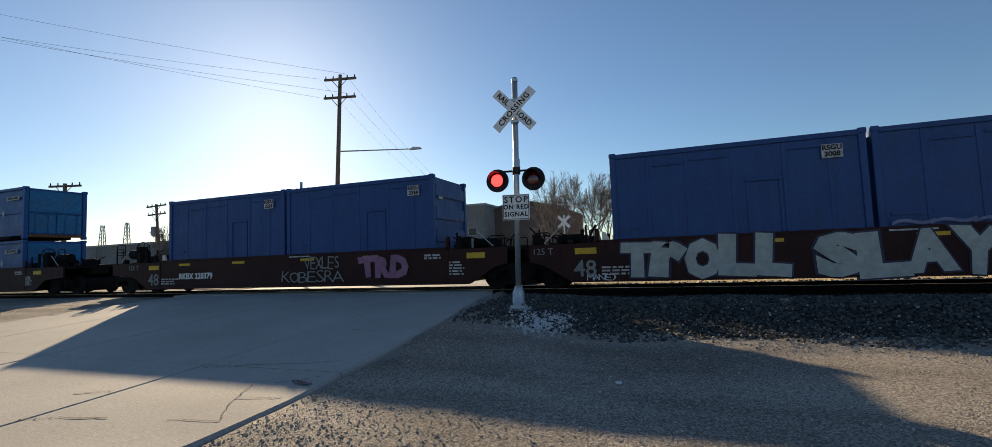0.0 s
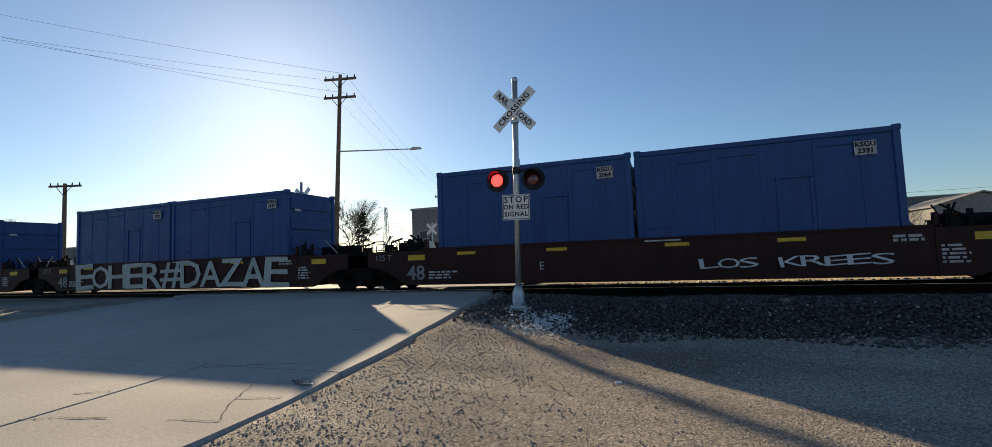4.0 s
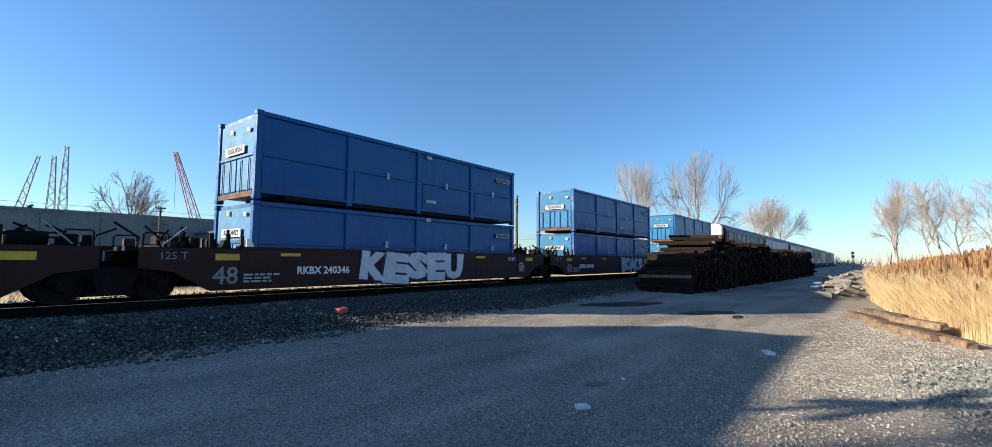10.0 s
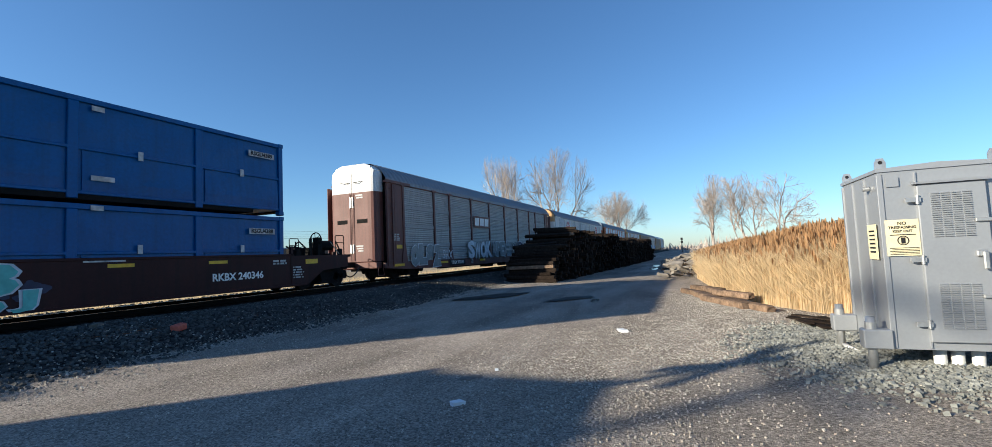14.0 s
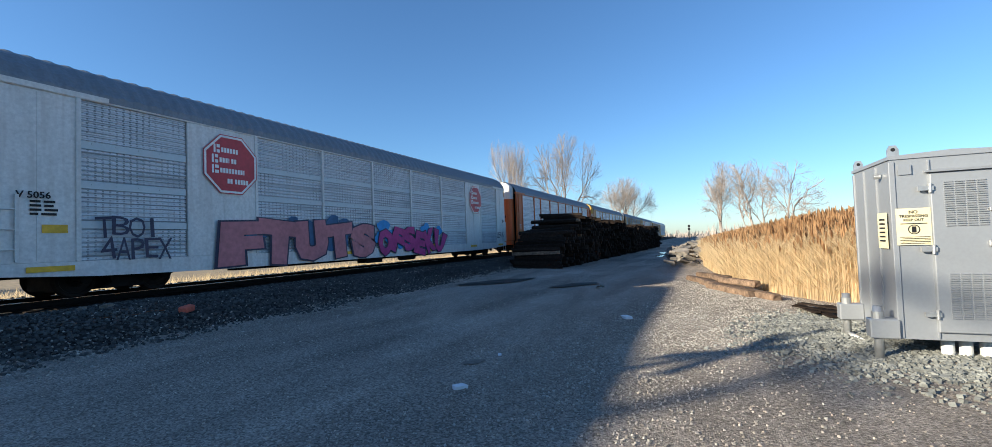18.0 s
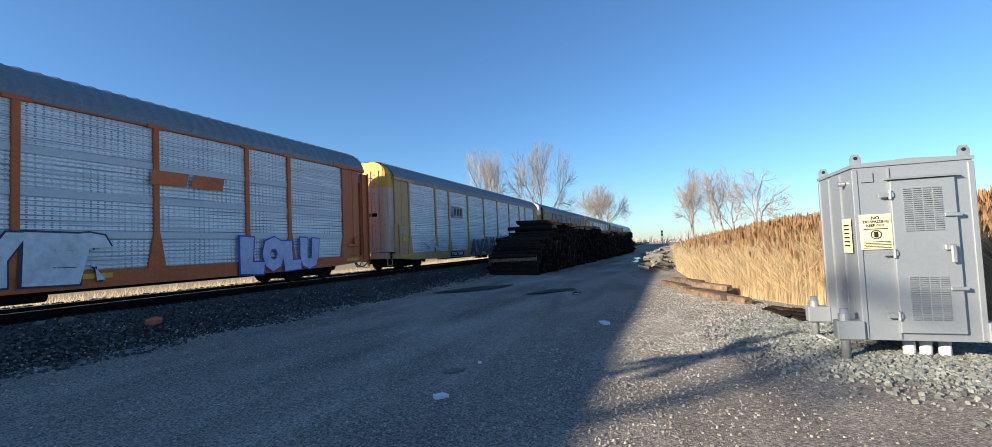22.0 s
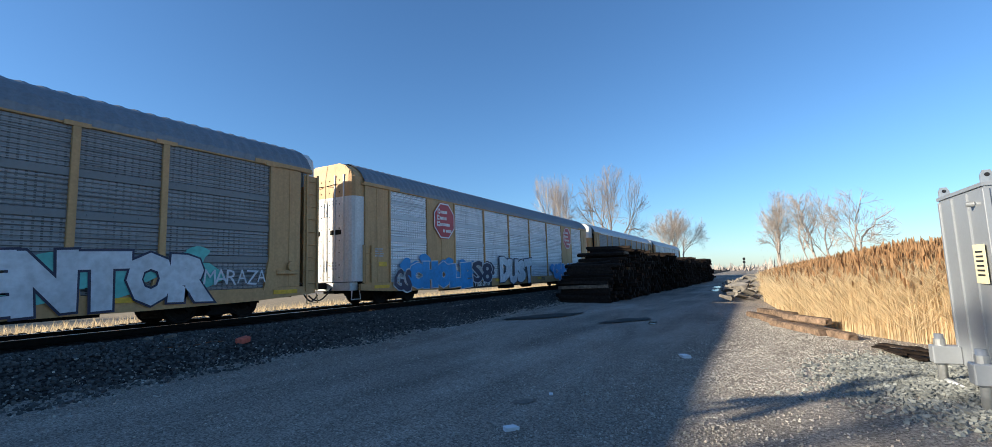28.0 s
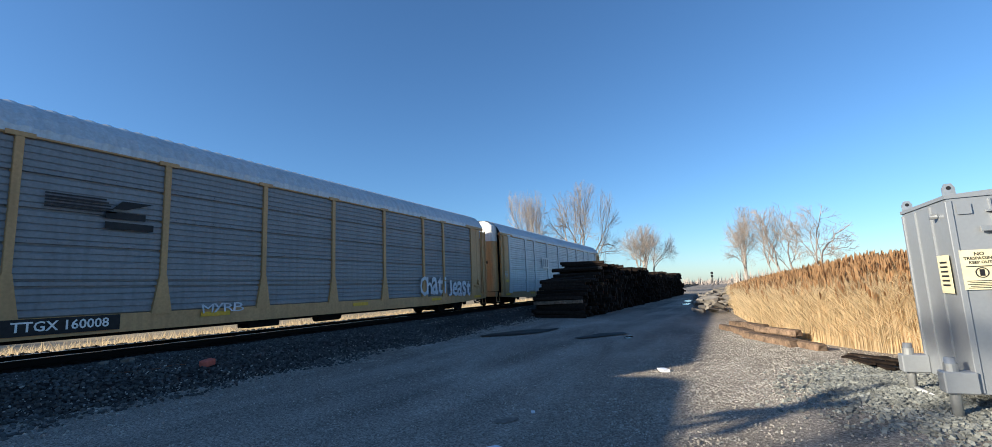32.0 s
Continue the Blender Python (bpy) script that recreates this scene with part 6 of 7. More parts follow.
def utility_pole(az, dist, height, arms, label, lean=0.0, lamp=None, turn=0.0, kit=False, r=0.15):
    p = polar(az, dist)
    top = thing("utility_pole", label, "utility pole", pose(p.x, p.y, 0, 0, lean, turn))
    part("pole", Build().rod((0, 0, 0), (0, 0, height), r * 1.25, r * 0.8, 10), "wood_pole", top)
    for z, half in arms:
        a = part("cross_arm", Build().box(-half, -0.07, z - 0.07, half, 0.07, z + 0.07), "wood_pole", top)
        ins = Build()
        for x in (-half + 0.1, -half * 0.45, half * 0.45, half - 0.1):
            ins.rod((x, 0, z + 0.07), (x, 0, z + 0.27), 0.05, 0.03, 6)
        part("insulator", ins, "steel_dark", a)
        part("brace", Build().rod((-half * 0.5, -0.08, z - 0.06), (0, -0.16, z - 0.7), 0.025, n=5).rod((half * 0.5, -0.08, z - 0.06), (0, -0.16, z - 0.7), 0.025, n=5), "steel_dark", top)
    if lamp:
        z, reach = lamp
        part("lamp_arm", Build().rod((0, 0, z + 0.06), (reach, 0, z), 0.05, 0.035, 8), "galv_pole", top)
        part("lamp_head", Build().extrude([(reach - 0.25, z - 0.05), (reach + 0.55, z - 0.02), (reach + 0.5, z + 0.08), (reach, z + 0.12)], 1, -0.14, 0.14), "galv_pole", top)
    if kit:
        part("transformer", Build().rod((-0.45, 0, height - 3.4), (-0.45, 0, height - 2.4), 0.27, n=12).box(-0.2, -0.05, height - 3.0, 0.0, 0.05, height - 2.8), "lattice", top)
    return top, p


def wire(a, b, sag, name="wire", r=0.008):
    a, b = Vector(a), Vector(b)
    bld = Build().tube([a.lerp(b, k / 16) - Vector((0, 0, sag * k / 4 * (1 - k / 16))) for k in range(17)], r, 4)
    return tagged(part(name, bld, "wire"), "thin black overhead wire", "wire")


main_pole, mp = utility_pole(-39.35, 34, 14.6, ((14.3, 1.2), (13.0, 1.2)), "tall wooden utility pole with two cross arms and a street lamp", 2.4, (9.15, 5.5), 8)
utility_pole(-62.85, 48, 8.3, ((8.1, 1.2),), "wooden utility pole beyond the crossing", 0, None, 20)
utility_pole(-55.7, 62, 8.6, ((8.4, 1.2), (7.5, 1.1)), "leaning utility pole with a transformer", -4, None, 10, True)
utility_pole(-26.4, 55, 9.0, ((8.8, 1.2), (8.1, 0.5)), "wooden utility pole with one cross arm", 0, None, 5)
utility_pole(-22.6, 80, 9.3, ((9.1, 1.2),), "far wooden utility pole", 0, None, 5)
utility_pole(16.2, 75, 8.2, ((8.0, 0.6),), "far utility pole by the long building", 0, None, 5)
utility_pole(54.4, 50, 8.3, ((8.1, 1.5), (7.4, 1.5)), "wooden utility pole with two cross arms beyond the track", 3, None, 40)
utility_pole(103.5, 120, 5.6, ((5.4, 1.2),), "small far utility pole behind the reeds", 0, None, 0)
for dx, z, end in ((-1.1, 14.55, (-120, 22, 40)), (1.1, 14.55, (-116, 18, 44)), (-1.1, 13.2, (-110, 10, 42)), (1.1, 13.2, (-105, 25, 38))):
    wire((mp.x + dx, mp.y, z), (mp.x + end[0] * 0.45, mp.y - 28, end[2] * 0.62), 1.0)
for dx, z in ((-1.1, 14.5), (1.1, 14.5), (1.1, 13.2)):
    wire((mp.x + dx, mp.y, z), polar(-22.6, 80, 9.3) + Vector((dx, 0, 0)), 1.5)
for k, z in enumerate((7.9, 8.4, 9.2, 10.0)):
    wire((-60, 90 + k, z), (160, 96 + k, z + 1.5), 1.2, r=0.02)


# ---- equipment cabinet ----
def cabinet():
    x0, x1, y0, y1, z0, z1 = 6.79, 8.17, -3.21, -2.07, 0.31, 2.37
    c = thing("equipment_cabinet", "brushed aluminium railway equipment cabinet on steel legs with notices", "equipment cabinet", pose(0, 0, 0))
    part("body", Build().box(x0 + 0.01, y0 + 0.01, z0, x1 - 0.01, y1 - 0.01, z1 - 0.02), "alu", c)
    part("roof_cap", Build().extrude([(y0 - 0.008, z1 - 0.02), (y1 + 0.008, z1 - 0.02), (y1 + 0.008, z1 + 0.02), ((y0 + y1) / 2, z1 + 0.05), (y0 - 0.008, z1 + 0.02)], 0, x0 - 0.008, x1 + 0.008), "alu", c)
    for y in (y0, y1 - 0.05):
        for x in (x0, x1 - 0.05):
            part("corner_angle", Build().box(x - 0.004, y - 0.004, z0 + 0.01, x + 0.054, y + 0.054, z1 - 0.045, 0.006), "alu", c)
    for k in range(1, 3):
        x = x0 + (x1 - x0) * k / 3
        part("side_seam", Build().box(x - 0.007, y1 - 0.01, z0 + 0.02, x + 0.007, y1 + 0.006, z1 - 0.05), "alu", c)
    part("front_seam", Build().box(x0 - 0.008, y1 - 0.362, z0 + 0.02, x0 + 0.01, y1 - 0.348, z1 - 0.05), "alu", c)
    # door on the face towards the lot
    dy0, dy1 = -3.02, -2.42
    d = part("door", Build().box(x0 - 0.035, dy0, 0.40, x0 + 0.0, dy1, 2.17, 0.008), "alu", c, "louvred aluminium door")
    part("rain_lip", Build().extrude([(x0 - 0.07, z1 - 0.195), (x0 + 0.005, z1 - 0.165), (x0 + 0.005, z1 - 0.19)], 1, dy0 - 0.04, dy1 + 0.04), "alu", c)
    slit = Build().extrude([(0, 0), (-0.016, 0.002), (0, 0.014)], 1, 0, 0.078).mesh("louvre", M["alu"])
    for zz in (0.555, 1.57):
        for col in range(4):
            for row in range(21):
                share("louvre", slit, d, pose(x0 - 0.035, dy1 - 0.19 - col * 0.092, zz + row * 0.0242))
    for z in (0.60, 1.32, 2.0):
        part("hinge", Build().box(x0 - 0.06, dy1 - 0.02, z - 0.025, x0 - 0.03, dy1 + 0.12, z + 0.025).rod((x0 - 0.05, dy1 + 0.01, z - 0.05), (x0 - 0.05, dy1 + 0.01, z + 0.05), 0.018, n=8), "galv_pole", d)
    for z in (0.91, 1.74):
        part("latch", Build().box(x0 - 0.07, dy0 - 0.03, z - 0.02, x0 - 0.03, dy0 + 0.13, z + 0.02, 0.006), "galv_pole", d)
    part("handle", Build().box(x0 - 0.07, dy0 + 0.06, 1.34, x0 - 0.03, dy0 + 0.15, 1.41, 0.01).box(x0 - 0.10, dy0 + 0.06, 1.20, x0 - 0.07, dy0 + 0.11, 1.40, 0.012), "galv_pole", d, "pale door handle")
    n = part("notice", Build().box(x0 - 0.012, y1 - 0.345, z0 + 1.06, x0 - 0.006, y1 - 0.035, z0 + 1.475), "notice", c, "cream no trespassing notice")
    turn = lambda y, z: pose(x0 - 0.014, y, z, 0, 0, -90)
    ym = y1 - 0.19
    for t, sz, z in (("NO", 0.052, 1.43), ("TRESPASSING", 0.043, 1.385), ("KEEP OUT", 0.040, 1.342)):
        share("words", letters(t, sz, "black", bold=0.001, depth=0.001), n, turn(ym, z0 + z))
    sy = Build().lathe((x0 - 0.013, ym, z0 + 1.235), (-1, 0, 0), [(0, 0.045), (0.002, 0.045), (0.002, 0.055), (0, 0.055)], 20).box(x0 - 0.015, ym - 0.02, z0 + 1.2, x0 - 0.012, ym + 0.02, z0 + 1.27)
    part("symbol", sy, "black", n)
    pb = Build()
    for k in range(5):
        pb.box(x0 - 0.0145, ym - 0.14, z0 + 1.075 + k * 0.018, x0 - 0.012, ym + 0.13 - 0.02 * (k % 2), z0 + 1.082 + k * 0.018)
    pb.box(x0 - 0.0145, ym - 0.12, z0 + 1.296, x0 - 0.012, ym + 0.12, z0 + 1.306)
    part("small_print", pb, "black", n)
    n2 = part("notice", Build().box(x0 + 0.12, y1 + 0.010, z0 + 1.02, x0 + 0.42, y1 + 0.016, z0 + 1.44), "notice", c, "cream warning notice on the side")
    q = Build()
    for k in range(6):
        q.box(x0 + 0.18, y1 + 0.016, z0 + 1.10 + 0.05 * k, x0 + 0.36, y1 + 0.019, z0 + 1.12 + 0.05 * k)
    part("small_print", q, "black", n2)
    for y in (y1 - 0.06, y0 + 0.06):
        for x in (x0 + 0.05, x1 - 0.05):
            b = Build().extrude([(-0.055, 0), (0.055, 0), (0.055, 0.10), (0.03, 0.15), (-0.03, 0.15), (-0.055, 0.10)], 0, -0.012, 0.012)
            l = part("lifting_lug", b, "galv_pole", c, "pale lifting lug", at=pose(x, y, z1))
            part("lug_hole", Build().rod((x - 0.014, y, z1 + 0.10), (x + 0.014, y, z1 + 0.10), 0.022, n=12), "black", c)
            s = 1 if y > (y0 + y1) / 2 else -1
            part("leg_bracket", Build().box(x - 0.09, min(y + s * 0.05, y + s * 0.33), z0 + 0.0, x + 0.09, max(y + s * 0.05, y + s * 0.33), z0 + 0.22, 0.012), "alu", c)
            part("leg", Build().rod((x, y + s * 0.235, 0.0), (x, y + s * 0.235, z0 + 0.36), 0.048, n=14), "galv_pole", c, "galvanised pipe leg", True)
            part("leg_collar", Build().rod((x, y + s * 0.235, z0 + 0.22), (x, y + s * 0.235, z0 + 0.30), 0.06, n=14), "galv_pole", c)
            part("foot_plate", Build().box(x - 0.16, y + s * 0.235 - 0.13, -0.02, x + 0.16, y + s * 0.235 + 0.13, 0.03, 0.01), "steel_dark", c)
    for k, y in enumerate((-2.58, -2.74, -2.92)):
        part("conduit", Build().rod((x0 + 0.25, y, -0.05), (x0 + 0.25, y, z0 + 0.02), 0.06, n=16), "pvc", c, "white plastic conduit", True)
    part("conduit", Build().rod((x0 + 0.9, y1 + 0.10, 0.06), (x1 - 0.1, y1 + 0.15, 0.09), 0.05, n=12), "pvc", c, "white plastic conduit", True)
    part("mount_plate", Build().box(x0 - 0.01, y1 - 0.20, z1 - 0.20, x0 - 0.002, y1 - 0.08, z1 - 0.09), "alu", c)
    part("side_lamp", Build().rod((x0 + 0.28, y1, z1 - 0.18), (x0 + 0.28, y1 + 0.07, z1 - 0.18), 0.03, n=10), "galv_pole", c)
    return c


cabinet()


# ---- piles of old ties ----
def tie_pile(x0, x1, height, label, single, seed):
    rnd = random.Random(seed)
    ln = 2.6
    side = lambda x: 6.62 - 0.041 * (x - 23.4)
    top = thing("tie_pile", label, "timber pile", pose(0, 0, 0), "piles of old ties along the lane")
    kinds = []
    for k in range(5):
        b = Build().box(-0.115, rnd.uniform(-0.12, 0.12), 0, 0.115, ln + rnd.uniform(-0.15, 0.1), 0.175, 0.022)
        b.v = [(px * rnd.uniform(0.88, 1.0), py, pz * rnd.uniform(0.9, 1.0)) for px, py, pz in b.v]
        kinds.append(b.mesh("tie", M["tie"]))
    mesh2 = Build().box(-0.115, 0, 0, 0.115, ln, 0.175, 0.014).mesh("tie", M["tie_grey"])
    rest = Build()
    layers = int(height / 0.18)
    for k in range(layers):
        z = 0.02 + k * 0.178
        cut = 0.13 * min(k, 7) + 0.5 * max(0, k - 7) + rnd.uniform(-0.12, 0.12)
        x = x0 + (cut if single else 0.02 * k) + rnd.uniform(0, 0.15)
        end = x1 - 0.03 * k
        while x < end:
            if rnd.random() < (0.97 if k < layers - 3 else 0.72) or k < 3:
                loose = single and x < x0 + cut + 1.0
                m = pose(x, side(x) + rnd.gauss(0.05, 0.10 if loose else 0.2), z + rnd.uniform(-0.008, 0.008) + (0.02 if loose else 0), rnd.gauss(0, 0.8) if loose else 0, rnd.uniform(-9, 9), rnd.gauss(0, 2.0 if loose else 1.6))
                if single and x < x0 + cut + 3.2:
                    # paler ties are commoner at the near end, to suggest its sunlit face
                    share("tie", mesh2 if rnd.random() < (0.10 if loose and k > 2 else 0.03) else rnd.choice(kinds), top, m)
                else:
                    a = [m @ Vector(p) for p in ((-0.115, 0, 0), (0.115, 0, 0), (0.115, ln, 0), (-0.115, ln, 0), (-0.115, 0, 0.175), (0.115, 0, 0.175), (0.115, ln, 0.175), (-0.115, ln, 0.175))]
                    rest.add([tuple(p) for p in a], [(3, 2, 1, 0), (4, 5, 6, 7), (0, 1, 5, 4), (1, 2, 6, 5), (2, 3, 7, 6), (3, 0, 4, 7)])
            x += rnd.uniform(0.235, 0.285)
    for k in range(9 if single else 0):
        u = rnd.random()
        share("tie", rnd.choice(kinds), top, pose(x0 + 1.6 + 4.0 * u + rnd.gauss(0, 0.2), side(x0) + rnd.gauss(0.1, 0.2), 1.65 + 1.3 * u, rnd.gauss(0, 2), rnd.uniform(-28, 0), rnd.gauss(0, 4)))
    if rest.v:
        tagged(part("stacked_timber", rest, "tie", top), kind="stuff")
    return top


tie_pile(23.3, 33.0, 3.05, "tall pile of dark creosoted railway ties beside the lane", True, 1)
for k, (a, b, h) in enumerate(((32.9, 36.2, 2.75), (36.3, 41.5, 2.95), (41.6, 46.5, 2.6), (46.6, 53, 2.8), (53.1, 59.0, 2.55), (59.1, 65.5, 2.7))):
    tie_pile(a, b, h, "long dark pile of old railway ties beside the lane", False, 10 + k)


def loose_ties():
    for k, (x, y, r, z, g) in enumerate(((12.95, -1.30, -64, 0.0, 1.3), (13.6, -0.95, -76, 0.0, 1.5), (14.1, -0.62, -66, 0.0, 1.9), (15.2, -0.35, -74, 0.02, 2.2), (14.5, -0.95, -60, 0.15, 1.6), (15.9, -0.55, -80, 0.14, 2.0), (16.5, -0.05, -70, 0.0, 2.3), (16.9, -0.4, -62, 0.1, 1.8))):
        worn = Build().box(-0.115, -g / 2, 0, 0.115, g / 2, 0.17, 0.03)
        worn.v = [(px + 0.02 * noise.noise((px * 9, py * 4, k)), py + 0.08 * noise.noise((px * 12, pz * 12, k)), pz + 0.02 * noise.noise((px * 8, py * 5, k + 9))) for px, py, pz in worn.v]
        t = tagged(part("timber", worn, "tie_grey"), "weathered brown timber lying at the reed edge", "timber", "loose timbers at the reeds")
        t.matrix_basis = pose(x, y, ground_z(x, y) + z - 0.02, 0, 0, r)
    rnd = random.Random(7)
    for k in range(7):
        t = tagged(part("board", Build().box(-0.07, -0.5, 0, 0.07, 0.5, 0.03), "tie"), "broken dark board on the gravel", "board", "boards by the cabinet")
        t.matrix_basis = pose(10.7 + rnd.uniform(-0.35, 0.45), -2.05 + rnd.uniform(-0.35, 0.3), ground_z(10.7, -2) + 0.02 + 0.012 * k, 0, 0, -70 + rnd.uniform(-18, 18))


loose_ties()


# ---- rubble, spill, puddles, litter ----
def rubble():
    rnd = random.Random(21)
    for k in range(170):
        x = rnd.uniform(24, 42)
        y = 0.7 + 0.03 * (x - 24) + rnd.uniform(-1.7, 0.9)
        vs, fs = cube_stone(rnd)
        s = rnd.uniform(0.07, 0.30)
        t = tagged(part("rubble_block", Build().add([(v[0] * s * 1.5, v[1] * s, v[2] * s * 0.45) for v in vs], fs), "rubble"), "grey broken concrete slab in a heap", "rubble", "rubble heap")
        t.matrix_basis = pose(x, y, 0.10 + rnd.uniform(0, 0.9) * (1 - abs(y - 0.3) / 2.6), rnd.uniform(-25, 25), rnd.uniform(-25, 25), rnd.uniform(0, 360))


rubble()


def blob(name, x, y, rx, ry, mat, label, category, lift=0.006, seed=0, turn=0.0):
    b, n = Build(), 30
    ca, sa = math.cos(radians(turn)), math.sin(radians(turn))
    def at(k, f):
        g = 2 * math.pi * k / n
        r = f * (1 + 0.35 * noise.noise((math.cos(g) * 1.6 + seed, math.sin(g) * 1.6, seed)))
        px, py = rx * r * math.cos(g), ry * r * math.sin(g)
        px, py = x + px * ca - py * sa, y + px * sa + py * ca
        return px, py, (road_z(py) if px < edge_x(py) else ground_z(px, py)) + lift
    for f in (0.15, 0.45, 0.75, 1.0):
        b.v += [at(k, f) for k in range(n)]
    for r in range(3):
        b.f += [(r * n + k, r * n + (k + 1) % n, r * n + n + (k + 1) % n, r * n + n + k) for k in range(n)]
    b.f.append(tuple(range(n)))
    return tagged(part(name, b, mat), label, category)


blob("puddle", -4.52, 4.58, 0.2, 0.045, "water", "small shiny puddle at the road edge", "puddle", 0.012, 3, -15)
# the first, small patch is only a darker tone of the lane dirt
blob("mud_patch", 5.62, 2.73, 0.16, 0.10, "darker_dirt", "small darker hollow in the lane", "mud", 0.010, 9, -30)
blob("mud_patch", 16.1, 6.9, 1.8, 0.5, "wet", "dark wet mud patch on the lane", "mud", 0.03, 5, -28)
blob("mud_patch", 15.5, 3.75, 1.0, 0.36, "wet", "dark wet mud patch on the lane", "mud", 0.03, 6, -36)
for x, y, a, b in ((14.95, 2.9, 0.45, 0.12), (37, 2.7, 1.7, 0.3), (43, 2.9, 2.2, 0.28), (48, 2.4, 2.6, 0.3)):
    blob("puddle", x, y, a, b, "water", "shallow puddle reflecting the sky on the lane", "puddle", 0.02, x, 3)
scatter("white_spill", "white powdery spill on the dark gravel", "salt", 1500, lambda r: (-2.65 + r.gauss(0, 0.22) + 0.2 * r.choice((-1, 1, 1)), 9.1 + r.gauss(0, 0.25) + 0.4 * r.choice((-1, 0, 1)), r.choice((0.5, 0.8, 1.5))), 0.015, 18)
for x, y, s, lab in ((9.31, 1.3, 0.13, "crumpled pale-blue plastic litter"), (4.58, 2.41, 0.10, "small white scrap of paper"), (6.06, 2.56, 0.05, "flat white scrap of litter"), (-0.85, 5.75, 0.05, "small white scrap of paper"), (7.3, 9.0, 0.07, "white scrap of litter")):
    rnd = random.Random(int(x * 10))
    vs, fs = cube_stone(rnd)
    t = tagged(part("litter", Build().add([(v[0] * s * 0.95, v[1] * s * 0.6, v[2] * s * 0.3) for v in vs], fs), "litter"), lab, "litter")
    t.matrix_basis = pose(x, y, ground_z(x, y) + s * 0.15, 0, 0, rnd.uniform(0, 180))
t = tagged(part("brick", Build().box(-0.15, -0.08, 0, 0.15, 0.08, 0.13, 0.02), "brick_red"), "single red brick lying on the ballast", "brick")
t.matrix_basis = pose(6.65, 10.0, ground_z(6.65, 10.0) + 0.04, 8, -6, 14)
for x, y, s in ((6.0, 11.6, 0.12), (5.7, 11.9, 0.08), (2.0, 11.2, 0.08)):
    vs, fs = cube_stone(random.Random(int(x * 7)))
    t = tagged(part("stone", Build().add([tuple(v * s) for v in vs], fs), "rubble"), "pale lump of stone on the ballast", "stone")
    t.matrix_basis = pose(x, y, 0.42, 0, 0, 30)


